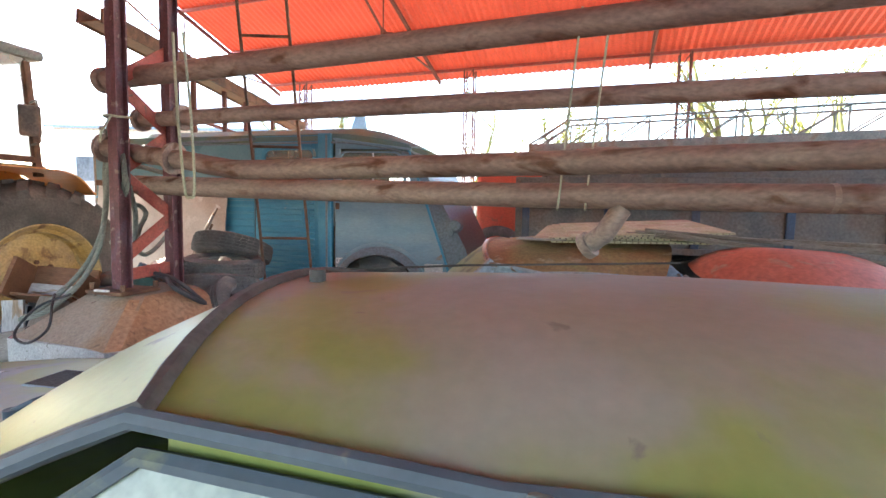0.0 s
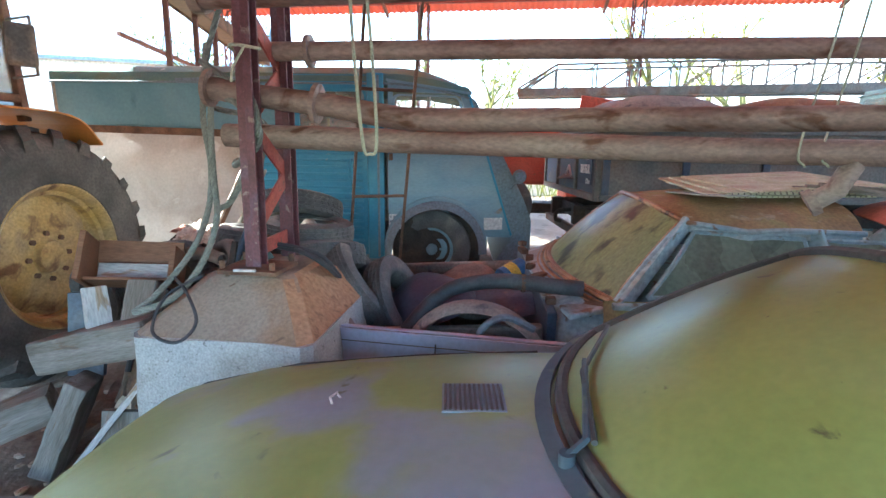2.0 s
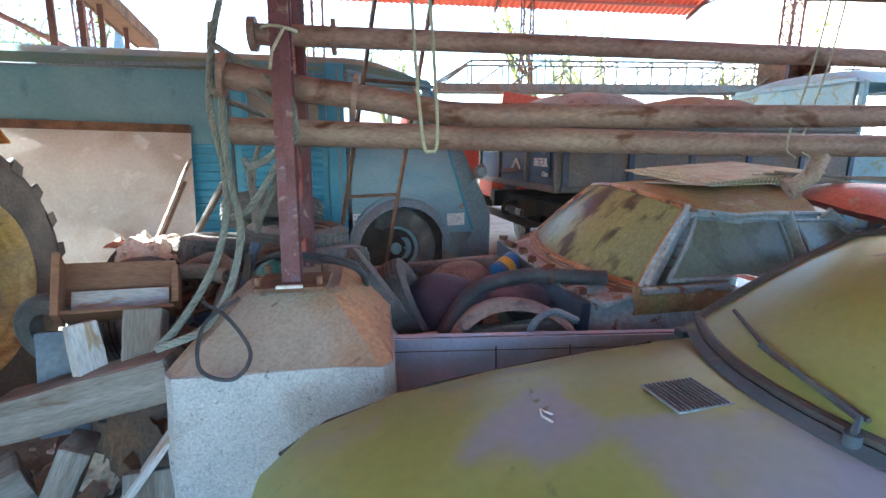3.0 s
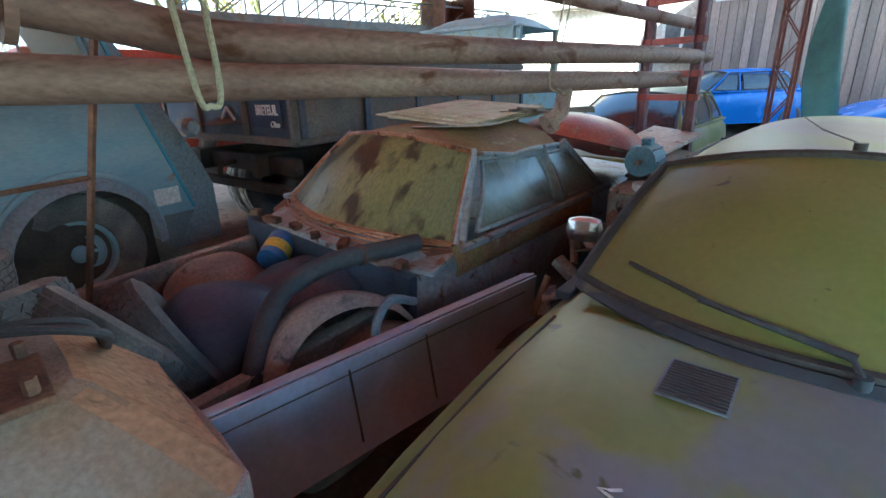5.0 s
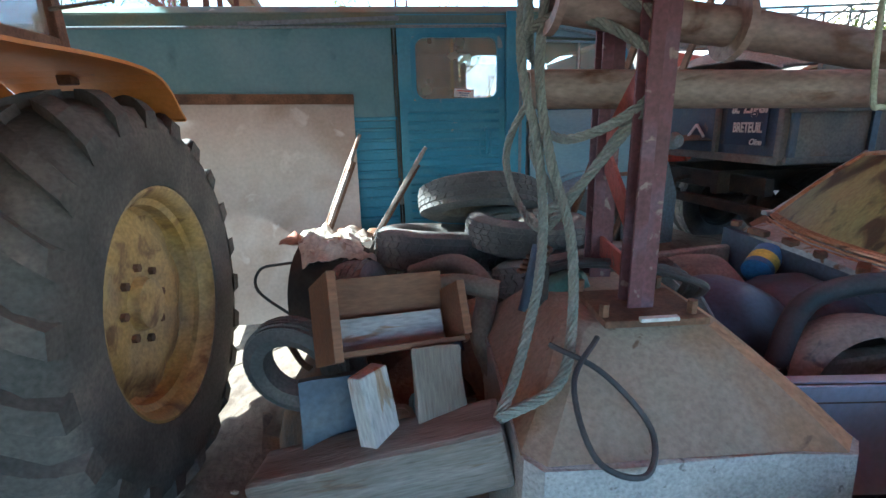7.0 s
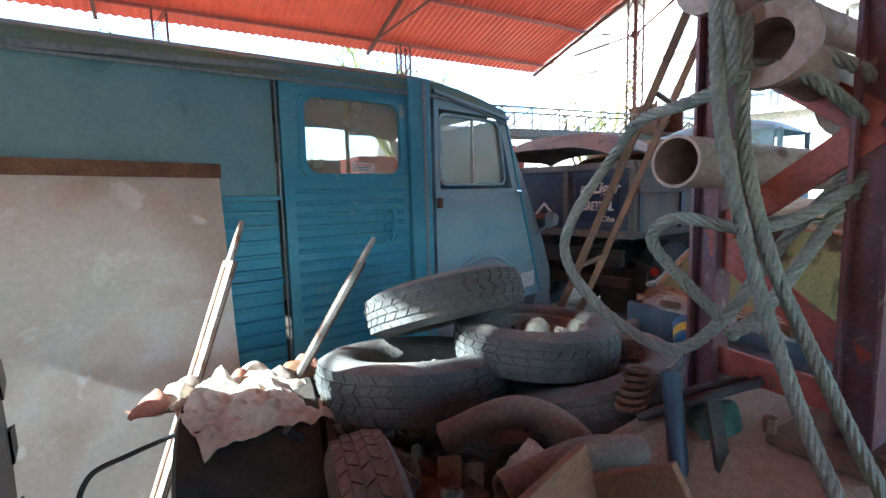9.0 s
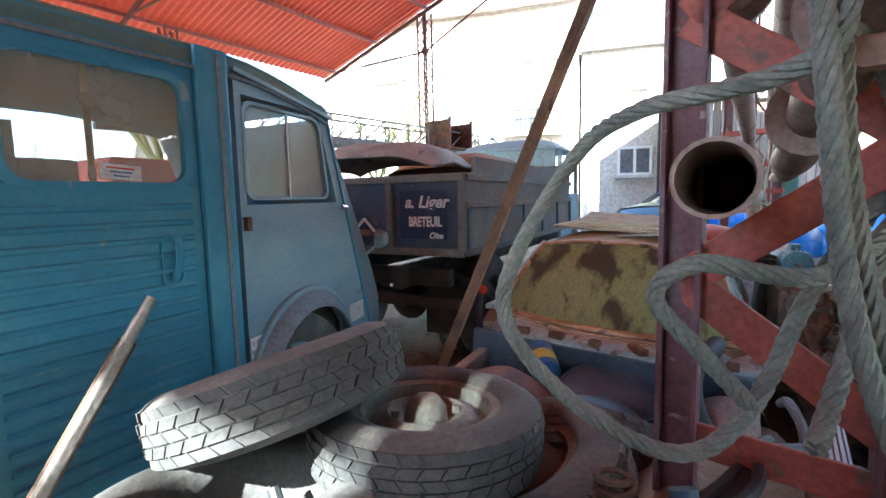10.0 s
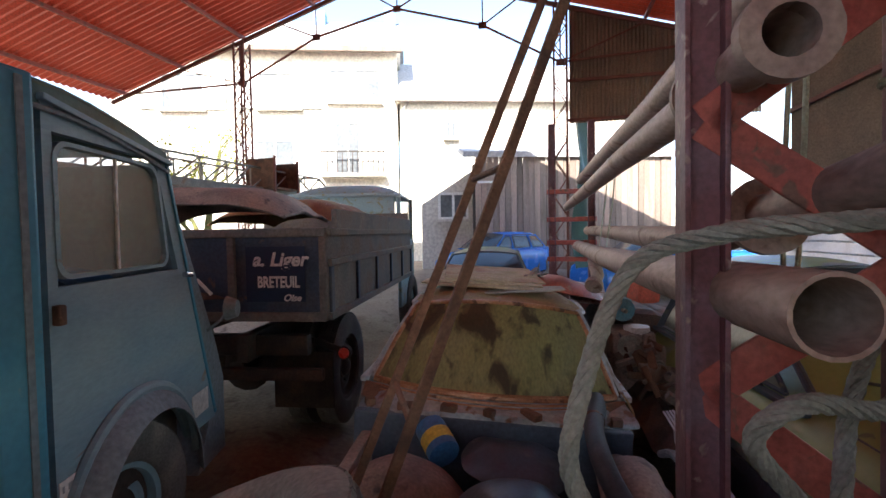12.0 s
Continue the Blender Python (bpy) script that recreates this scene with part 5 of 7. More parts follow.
def tractor_wheel(y, z, R, r, w, side=1):
    t = new("rear_wheel")
    t.parent = tr
    t.matrix_basis = pose(0, y, z, -90 * side, 0, 0)
    bm = bmesh.new()
    h = w / 2
    revolve(bm, [(r, -h * 0.8), (r + 0.02, -h * 0.95), ((R + r) / 2, -h * 1.02), (R - 0.09, -h), (R - 0.03, -h * 0.75), (R, 0), (R - 0.03, h * 0.75), (R - 0.09, h), ((R + r) / 2, h * 1.02), (r + 0.02, h * 0.95), (r, h * 0.8)], 56)
    ty = part("tyre", bm, M["bigtyre"], t, smooth=True)
    n = 22
    for s in (1, -1):
        for i in range(n):
            a0 = 2 * math.pi * (i + (0.5 if s > 0 else 0)) / n
            bm = bmesh.new()
            v = []
            for k in range(6):
                q = k / 5
                a, zz = a0 + 0.22 * q, s * (0.01 + h * 0.99 * q)
                rt = R + 0.030 - 0.075 * q ** 3
                rb = R - 0.05 - 0.06 * q ** 3
                wd = 0.055 / R
                v.append([bm.verts.new((rr * math.cos(a + d), rr * math.sin(a + d), zz)) for rr, d in ((rb, -wd), (rt, -wd * 0.7), (rt, wd * 0.7), (rb, wd))])
            # shoulder run-off
            for p, q in zip(v, v[1:]):
                for k in range(3):
                    bm.faces.new((p[k], p[k + 1], q[k + 1], q[k]))
            bm.faces.new(v[0])
            bm.faces.new(v[-1])
            part("lug", bm, M["bigtyre"], ty)
    bm = bmesh.new()
    revolve(bm, [(r + 0.03, h * 0.90), (r + 0.005, h * 0.92), (r - 0.02, h * 0.80), (r - 0.03, h * 0.62), (r - 0.055, h * 0.55), (r - 0.06, h * 0.30), (r * 0.80, h * 0.16), (r * 0.74, h * 0.02)], 48)
    part("rim", bm, M["yellow"], t, "rusty yellow rim", smooth=True)
    bm = bmesh.new()
    bw = []
    for i in range(48):
        a = 2 * math.pi * i / 48
        lob = 0.5 + 0.5 * math.cos(8 * a)
        bw.append((r * (0.80 + 0.14 * lob) * math.cos(a), r * (0.80 + 0.14 * lob) * math.sin(a), h * 0.25))
    rings = [bw] + [[(rr * math.cos(2 * math.pi * i / 48), rr * math.sin(2 * math.pi * i / 48), zz) for i in range(48)] for rr, zz in ((r * 0.72, h * 0.30), (r * 0.60, h * 0.42), (r * 0.42, h * 0.34), (r * 0.25, h * 0.36), (r * 0.22, h * 0.55), (r * 0.10, h * 0.58), (0.001, h * 0.58))]
    R2 = [[bm.verts.new(p) for p in ring] for ring in rings]
    for a, b in zip(R2, R2[1:]):
        for k in range(48):
            bm.faces.new((a[k], a[(k + 1) % 48], b[(k + 1) % 48], b[k]))
    disc = part("wheel_disc", bm, M["yellow"], t, smooth=True)
    for i in range(8):
        a = 2 * math.pi * i / 8
        part("wheel_nut", sweep(bmesh.new(), [(r * 0.33 * math.cos(a), r * 0.33 * math.sin(a), h * 0.34), (r * 0.33 * math.cos(a), r * 0.33 * math.sin(a), h * 0.44)], 0.018, 6), M["rust"], disc)


tractor_wheel(0, 0.88, 0.78, 0.445, 0.40, 1)
part("axle_housing", sweep(bmesh.new(), [(0, -0.75, 0.88), (0, -0.15, 0.88)], 0.13, 14), M["chassis"], tr, smooth=True)
part("gearbox", B((1.6, 0.4, 0.6), pose(0.9, -0.60, 0.85), 0.05), M["orange"], tr)
part("engine_hood", B((1.6, 0.5, 0.6), pose(2.0, -0.55, 1.25), 0.06), M["orange"], tr, "orange engine hood")
y0 = -0.42
pts = [(-0.44, 1.58), (-0.42, 1.61), (-0.20, 1.765), (0.45, 1.775), (0.70, 1.72), (0.95, 1.35)]
fl = spline([(x, 0, z) for x, z in pts], 6)
fd = part("fender", grid(bmesh.new(), lambda u, v: (fl[min(30, int(u * 30))].x, y0 + 0.60 * v, fl[min(30, int(u * 30))].z), 30, 3, 0.012), M["orange"], tr, "flat orange rear fender")
part("fender_side", plate(bmesh.new(), [(x, z) for x, z in pts] + [(0.80, 1.56), (-0.40, 1.55)], 0.012, pose(0, y0, 0)), M["orange"], fd)
part("fender_step", B((0.9, 0.20, 0.05), pose(0.1, -0.36, 1.80, 0, 0, 0), 0.01), M["rust"], tr)
cabt = part("cab_roof", B((1.45, 0.80, 0.09), pose(0.45, -0.50, 2.72), 0.035), M["greysteel"], tr, "grey cab roof")
for x, y in ((-0.20, -0.14), (1.05, -0.14), (-0.20, -0.85), (1.05, -0.85)):
    part("cab_post", bar(bmesh.new(), (x, y, 1.72), (x + (0.06 if x < 0 else -0.05), y, 2.65), 0.055, 0.055, 0.008), M["rust"], tr)
part("cab_rail", bar(bmesh.new(), (-0.20, -0.14, 1.86), (1.05, -0.14, 1.86), 0.05, 0.05, 0.006), M["rust"], tr)
part("cab_window", B((1.15, 0.006, 0.82), pose(0.43, -0.14, 2.28)), M["vanglass"], tr, "dusty cab window")
part("cab_window", B((0.006, 0.66, 0.82), pose(-0.18, -0.50, 2.28)), M["vanglass"], tr)
mr = part("tractor_mirror", B((0.05, 0.14, 0.24), pose(0.02, 0.12, 2.14, 0, 6, 50), 0.02), M["debris"], tr, "brown backed mirror")
part("mirror_frame", sweep(bmesh.new(), [(-0.15, -0.12, 1.98), (-0.02, 0.16, 1.98), (0.0, 0.17, 2.30), (-0.15, -0.12, 2.32)], 0.009, 6), M["greysteel"], mr)
bc_ = part("beacon", sweep(bmesh.new(), [(0.0, -0.4, 2.75), (0.0, -0.4, 2.88), (0.0, -0.4, 2.94)], 0.06, 14, radii=[0.06, 0.058, 0.03]), M["canyellow"], tr, "amber beacon", smooth=True)
for s in (0.05, -1.1):
    wheel("front_wheel", "", pose(2.4, s, 0.45, 90, 0, 0), 0.42, 0.24, 0.2, M["yellow"], 20, 3, parent=tr)

# ---- tipper lorry ----
TM = pose(0.55, 3.93, 0.02, 0, 0, -10)
lorry = thing("tipper_lorry", "old dark blue tipper lorry with a signwritten tailgate", "lorry", TM)
# +x is forward, +y away from the path; the tail is at x = 0
TL, TW, Z0, Z1 = 3.3, 2.0, 1.19, 1.74
part("tailgate", B((0.06, TW, Z1 - Z0 - 0.04), pose(0.02, TW / 2, (Z0 + Z1) / 2), 0.01), M["truckblue"], lorry, "dark blue tailgate")
for z in (Z0, Z1):
    part("tail_rail", bar(bmesh.new(), (0.0, -0.02, z), (0.0, TW + 0.02, z), 0.08, 0.06, 0.01), M["truckside"], lorry, "rusty tailgate rail")
for y in (0.0, 0.62, 1.35, TW):
    part("tail_post", bar(bmesh.new(), (-0.012, y, Z0), (-0.012, y, Z1), 0.05, 0.05, 0.008), M["truckside"], lorry)
part("tail_shield", B((0.006, 0.40, 0.36), pose(-0.022, 0.32, 1.47), 0.0), M["signblue"], lorry)
for y in (0, TW):
    part("side_board", B((TL, 0.045, Z1 - Z0), pose(TL / 2, y, (Z0 + Z1) / 2), 0.008), M["truckside"] if y == 0 else M["truckblue"], lorry, "weathered grey side board")
    for z in (Z0, Z1 - 0.20, Z1):
        part("side_rail", bar(bmesh.new(), (0, y - 0.02, z), (TL, y - 0.02, z), 0.06, 0.05, 0.008), M["truckside"], lorry)
    for k in range(6):
        part("side_post", bar(bmesh.new(), (0.05 + k * TL / 5 * 0.98, y - 0.025, Z0), (0.05 + k * TL / 5 * 0.98, y - 0.025, Z1 - 0.2), 0.06, 0.035, 0.006), M["truckblue"], lorry)
part("top_board", B((TL - 0.2, 0.04, 0.16), pose(TL / 2 + 0.1, -0.005, Z1 + 0.08), 0.008), M["truckside"], lorry)
part("bed", B((TL, TW - 0.05, 0.06), pose(TL / 2, TW / 2, Z0 + 0.02)), M["chassis"], lorry)
part("headboard", B((0.05, TW, 0.8), pose(TL, TW / 2, Z0 + 0.40), 0.01), M["truckside"], lorry)
for y in (0.55, 1.45):
    part("chassis_rail", B((5.0, 0.08, 0.18), pose(2.45, y, 0.98), 0.01), M["chassis"], lorry)
part("rear_cross_member", B((0.08, 1.7, 0.14), pose(0.1, 1.0, 0.98), 0.01), M["chassis"], lorry)
part("under_bar", B((0.06, 1.9, 0.08), pose(0.02, 0.98, 0.80), 0.01), M["chassis"], lorry)
part("tow_hook", sweep(bmesh.new(), spline([(0.05, 1.0, 0.98), (-0.08, 1.0, 0.96), (-0.10, 1.0, 0.88), (-0.04, 1.0, 0.86)], 5), 0.022, 8), M["chassis"], lorry, smooth=True)
part("rear_axle", sweep(bmesh.new(), [(0.85, 0.15, 0.62), (0.85, 1.85, 0.62)], 0.09, 12), M["chassis"], lorry, smooth=True)
part("differential", sweep(bmesh.new(), [(0.68, 1.0, 0.62), (0.85, 1.0, 0.62), (1.02, 1.0, 0.62)], 0.2, 14, radii=[0.08, 0.22, 0.08]), M["chassis"], lorry, smooth=True)
for y in (0.18, 0.40, 1.60, 1.82):
    wheel("wheel", "", pose(0.85, y, 0.62, 90, 0, 0), 0.45, 0.26, 0.19, M["chassis"], 30, 3, parent=lorry)
for y in (0.2, 1.8):
    wheel("wheel", "", pose(4.4, y, 0.62, 90, 0, 0), 0.45, 0.26, 0.19, M["chassis"], 30, 3, parent=lorry)
lamp = part("tail_lamp", sweep(bmesh.new(), [(0.36, -0.02, 0.87), (0.31, -0.02, 0.87)], 0.05, 18), M["chassis"], lorry, smooth=True)
part("lens", sweep(bmesh.new(), [(0.31, -0.02, 0.87), (0.30, -0.02, 0.87)], 0.038, 18), M["lampred"], lamp, "red round lens", smooth=True)
part("lamp_bracket", bar(bmesh.new(), (0.34, -0.02, 0.88), (0.34, 0.3, 0.98), 0.02, 0.04), M["chassis"], lorry)
part("mud_flap", B((0.02, 0.45, 0.42), pose(0.36, 0.30, 0.66), 0.005), M["chassis"], lorry)


def rounded_cab(bm, x0, x1, y0, y1, z1, dome_h):
    def fn(u, v):
        s, t = u * 2 - 1, v * 2 - 1
        return Vector(((x0 + x1) / 2 + s * (x1 - x0) / 2, (y0 + y1) / 2 + t * (y1 - y0) / 2, z1 + dome_h * (1 - abs(s) ** 3) * (1 - abs(t) ** 4)))
    return grid(bm, fn, 12, 16, 0.012)


cb = part("cab_back", B((0.05, 1.55, 1.15), pose(TL + 0.25, 1.0, 1.72), 0.02), M["truckcab"], lorry, "pale blue cab")
part("cab_roof", rounded_cab(bmesh.new(), TL + 0.2, TL + 1.4, 0.15, 1.85, 2.24, 0.20), M["truckcab"], lorry, "mossy pale blue cab roof", smooth=True)
part("cab_window", plate(bmesh.new(), rounded(0, 1.98, 0.32, 2.20, 0.05), 0.01, pose(TL + 0.215, 1.75, 0, 0, 0, -90)), M["cabglass"], lorry)
for y in (0.18, 1.82):
    part("cab_side", B((1.15, 0.05, 0.95), pose(TL + 0.85, y, 1.15), 0.02), M["truckcab"], lorry)
    for x in (TL + 0.28, TL + 1.30):
        part("cab_post", bar(bmesh.new(), (x, y, 1.6), (x, y, 2.26), 0.06, 0.06, 0.01), M["truckcab"], lorry)
part("engine_hood", B((1.2, 1.0, 0.7), pose(TL + 2.0, 1.0, 1.3), 0.15), M["truckcab"], lorry)


def writing(body, size, m, parent, name="lettering", shear=0.0, ext=0.0015, bold=0.0):
    cu = bpy.data.curves.new(name, "FONT")
    cu.body, cu.size, cu.extrude, cu.shear, cu.align_x, cu.offset = body, size, ext, shear, "CENTER", bold
    tmp = bpy.data.objects.new("tmp", cu)
    scene.collection.objects.link(tmp)
    me = bpy.data.meshes.new_from_object(tmp.evaluated_get(bpy.context.evaluated_depsgraph_get()))
    bpy.data.objects.remove(tmp)
    me.materials.clear()
    me.materials.append(M["signwhite"])
    ob = new(name, me)
    ob.parent, ob.matrix_basis = parent, m
    return ob


face = pose(-0.028, 0.30, 0, 90, 0, -90)
writing("a. Liger", 0.125, Matrix.Translation((0, -0.01, 1.525)) @ face, lorry, shear=0.25, bold=0.0035)
writing("BRETEUIL", 0.075, Matrix.Translation((0, 0.0, 1.385)) @ face @ Matrix.Diagonal((0.9, 1.35, 1, 1)), lorry, bold=0.0025)
writing("Oise", 0.062, Matrix.Translation((0, -0.09, 1.295)) @ face, lorry, shear=0.3, bold=0.002)
writing("TRANSPORTS", 0.06, Matrix.Translation((0, 1.33, 1.60)) @ face, lorry)
writing("TERRASSEMENTS", 0.06, Matrix.Translation((0, 1.33, 1.50)) @ face, lorry)
for s in (1, -1):
    part("chevron", bar(bmesh.new(), (-0.03, 0.86, 1.40 + 0.04), (-0.03, 0.86 - s * 0.10, 1.34), 0.012, 0.02), M["signwhite"], lorry)

# load in the tipper: car roof shells and cloth
for i, (x, y, z, rz, mt) in enumerate(((0.80, 1.15, 1.92, 5, "rustroof"), (2.1, 1.0, 1.90, -8, "rustroof"))):
    def fn(u, v):
        s, t_ = u * 2 - 1, v * 2 - 1
        return Vector((s * 0.60, t_ * 0.72, 0.30 * (1 - 0.55 * abs(s) ** 3) * (1 - 0.75 * abs(t_) ** 4) + 0.02 * noise.noise(Vector((s * 2, t_ * 2, i * 4)))))
    ob = part("car_roof_shell", grid(bmesh.new(), fn, 14, 14, 0.012), M["fender"] if i == 0 else M["rustroof"], smooth=True)
    ob.matrix_basis = TM @ pose(x, y, z - 0.10, 0, 0, rz)
    tagged(ob, "dented cut-off car roof lying in the tipper", "car part", "car roofs in the tipper")
    part("cut_edge", sweep(bmesh.new(), [fn(k / 14, 0) for k in range(15)], 0.015, 6), M["fender"], ob)
dome("cloth_heap", "crumpled red-brown cloth on the tipper side", TM @ pose(2.8, 0.25, 1.78), 0.40, 0.25, 0.14, M["fabric"], seed=9, cat="cloth")
dome("scrap_heap", "dark scrap filling the tipper body", TM @ pose(1.5, 1.0, 1.30), 1.6, 1.0, 0.35, M["debris"], seed=11, cat="scrap")


# ---- the heap of tyres ----
def pile_tyre(label, x, y, z, rx, ry, rz, R=0.30, r=0.185, w=0.17, rim=None, blocks=38, rows=5):
    return wheel("car_tyre", label, pose(x, y, z, rx, ry, rz), R, r, w, rim, blocks, rows, "heap of tyres")


pile_tyre("worn tyre on a rusty steel rim, tilted on the heap", -1.82, 3.765, 1.15, -21, 3, -6, 0.305, 0.19, 0.165, M["greysteel"])
pile_tyre("worn tyre on a steel rim lying flat on the heap", -1.72, 3.42, 1.045, 2, 3, 30, 0.285, 0.185, 0.165, M["greysteel"])
pile_tyre("wide dusty tyre at the bottom of the heap", -2.04, 3.73, 0.93, -6, 6, 0, 0.33, 0.20, 0.20)
pile_tyre("worn tyre leaning under the heap", -1.66, 3.22, 0.90, -12, 14, 60, 0.30, 0.19, 0.17, M["rust"])
pile_tyre("old tyre lying under the others", -1.80, 3.55, 0.74, 4, -4, 90, 0.32, 0.19, 0.18)
pile_tyre("old tyre standing against the heap", -1.38, 3.02, 0.78, 52, 18, 70, 0.29, 0.18, 0.16)
pile_tyre("old tyre leaning on its neighbour", -1.17, 3.02, 0.66, 64, 8, 62, 0.29, 0.18, 0.16)
pile_tyre("dusty bald tyre standing on edge in the scrap", -2.52, 3.36, 0.70, 84, 0, 62, 0.30, 0.19, 0.17)
pile_tyre("tyre half hidden behind the planks", -2.80, 3.02, 0.78, 80, 10, 150, 0.17, 0.10, 0.10)


# ---- scrap heap between the tyres and the footing ----
def heap_z(x, y):
    d = max(0, 1 - ((x + 2.12) / 0.80) ** 2 - ((y - 3.55) / 0.85) ** 2)
    d2 = max(0, 1 - ((x + 1.75) / 0.55) ** 2 - ((y - 3.0) / 0.40) ** 2)
    return 0.05 + 0.66 * d ** 0.5 + 0.14 * d2 + 0.09 * noise.noise(Vector((x * 5, y * 5, 2)))


heap = thing("scrap_heap", "heap of oily scrap metal, hoses and rags under the tyres", "scrap heap")
part("mound", grid(bmesh.new(), lambda u, v: (lambda x, y: (x, y, heap_z(x, y)))(-3.0 + 1.95 * u, 2.65 + 1.75 * v), 50, 46), M["debris"], heap)
rng = random.Random(7)
for i in range(170):
    x, y = rng.uniform(-2.75, -1.45), rng.uniform(2.82, 4.2)
    z = heap_z(x, y) + rng.uniform(0.0, 0.05)
    m = pose(x, y, z, rng.uniform(-60, 60), rng.uniform(-60, 60), rng.uniform(0, 360))
    kind = rng.random()
    bm = bmesh.new()
    if kind < 0.35:
        box(bm, (rng.uniform(0.06, 0.22), rng.uniform(0.04, 0.12), rng.uniform(0.006, 0.03)), m, 0.003)
        mt = rng.choice(["rust", "debris", "fender", "greysteel", "woodbrown"])
    elif kind < 0.6:
        n = rng.uniform(0.08, 0.3)
        sweep(bm, [m @ Vector(p) for p in spline([(-n, 0, 0), (0, rng.uniform(-0.05, 0.05), rng.uniform(-0.03, 0.06)), (n, 0, 0)], 5)], rng.uniform(0.006, 0.022), 8)
        mt = rng.choice(["rust", "hose", "blacktube", "greysteel", "blacktube"])
    elif kind < 0.8:
        sweep(bm, [m @ Vector((0, 0, -0.03)), m @ Vector((0, 0, 0.04))], rng.uniform(0.025, 0.06), 12, inner=0.7)
        mt = rng.choice(["rust", "chassis", "greysteel", "motorblue"])
    else:
        grid(bm, lambda u, v: m @ Vector(((u - 0.5) * 0.2, (v - 0.5) * 0.16, 0.05 * noise.noise(Vector((u * 3 + i, v * 3, 0))))), 6, 6, 0.004)
        mt = rng.choice(["rust", "darkpanel", "sack", "fender", "debris"])
    part("scrap_piece", bm, M[mt], heap, smooth=kind >= 0.35)
part("bent_hose", sweep(bmesh.new(), spline([(-2.30, 3.35, 0.93), (-2.16, 3.20, 1.0), (-2.10, 3.05, 0.93), (-2.16, 2.96, 0.78), (-2.10, 2.86, 0.60)], 8), 0.04, 12), M["hose"], heap, "thick brown hose", smooth=True)
part("pipe_elbow", sweep(bmesh.new(), spline([(-2.45, 3.05, 0.98), (-2.25, 2.98, 1.0), (-2.12, 2.90, 0.98)], 6), 0.035, 12, inner=0.7), M["hose"], heap, smooth=True)
for i, z in enumerate((1.06, 1.045, 1.05)):
    part("cable", sweep(bmesh.new(), spline([(-2.0 + 0.04 * i, 2.95, z - 0.06), (-1.9, 2.76 + 0.03 * i, z + 0.03), (-1.72, 2.70, z + 0.02), (-1.58, 2.64 - 0.04 * i, z - 0.02), (-1.50, 2.74, z - 0.15)], 8), 0.012, 8), M["blacktube"], heap, smooth=True)
part("spring", sweep(bmesh.new(), [(-1.97 + 0.035 * math.cos(k * 0.6) + k * 0.0012, 2.98 + 0.035 * math.sin(k * 0.6), 1.0 + k * 0.0016) for k in range(60)], 0.007, 6), M["rust"], heap, "coil spring", smooth=True)
dome("green_float", "dull green rounded metal float in the scrap", pose(-1.92, 2.80, 0.98, 20, 10, 0), 0.09, 0.07, 0.09, M["greentarp"], seed=4, cat="scrap")
t = thing("rusty_tube", "rusty tube leaning on the footing", "tube")
part("tube", sweep(bmesh.new(), [(-1.62, 2.64, 0.95), (-1.34, 2.44, 0.55)], 0.032, 12, inner=0.75), M["pipe"], t, smooth=True)
t = thing("tie_bar", "dark flat steel strip with chipped paint standing by the footing", "steel strip")
part("strip", bar(bmesh.new(), (-2.13, 2.62, 0.42), (-2.02, 2.78, 1.10), 0.035, 0.012), M["chassis"], t)
t = thing("tie_bar", "dark blue steel tube standing by the footing", "steel strip")
part("tube", sweep(bmesh.new(), [(-2.06, 2.83, 0.92), (-1.98, 2.88, 1.13)], 0.022, 10), M["truckblue"], t, smooth=True)

# old fuel tank with sacking in the sun
t = thing("fuel_tank", "dark dented fuel tank lying in front of the van", "tank", pose(-2.49, 3.97, 0.68, 0, 0, -26))
part("shell", sweep(bmesh.new(), [(-0.24, 0, 0), (-0.22, 0, 0), (0.16, 0, 0), (0.18, 0, 0)], 0.27, 28, radii=[0.22, 0.28, 0.28, 0.24]), M["chassis"], t, smooth=True)
part("end_disc", sweep(bmesh.new(), [(0.18, 0, 0), (0.20, 0, 0)], 0.285, 28), M["chassis"], t, smooth=True)
t = thing("plastic_sacking", "crumpled pale sacking and sheet on the tank", "sacking")
part("sheet", grid(bmesh.new(), lambda u, v: Vector((-2.72 + 0.36 * u, 3.84 + 0.36 * v - 0.12 * u, 0.945 + 0.05 * math.sin(u * 3) + 0.05 * noise.noise(Vector((u * 4, v * 4, 3))) + 0.03 * noise.noise(Vector((u * 11, v * 11, 8))) - 0.22 * abs(v - 0.6) ** 2)), 34, 30, 0.006), M["sack"], t, smooth=True)
for i in range(9):
    q = Vector((-2.74 + 0.06 * i, 4.16 - 0.02 * i + 0.04 * (i % 3), 0.93))
    part("rag", rag(grid(bmesh.new(), lambda u, v: q + Vector((0.14 * (u - 0.5), 0.12 * (v - 0.5), 0.06 * math.sin(3.1 * u) * math.sin(3.1 * v))), 14, 14, 0.004), 0.022, 17, i), M[("fabric", "sack", "hose", "woodbrown")[i % 4]], t, smooth=True)


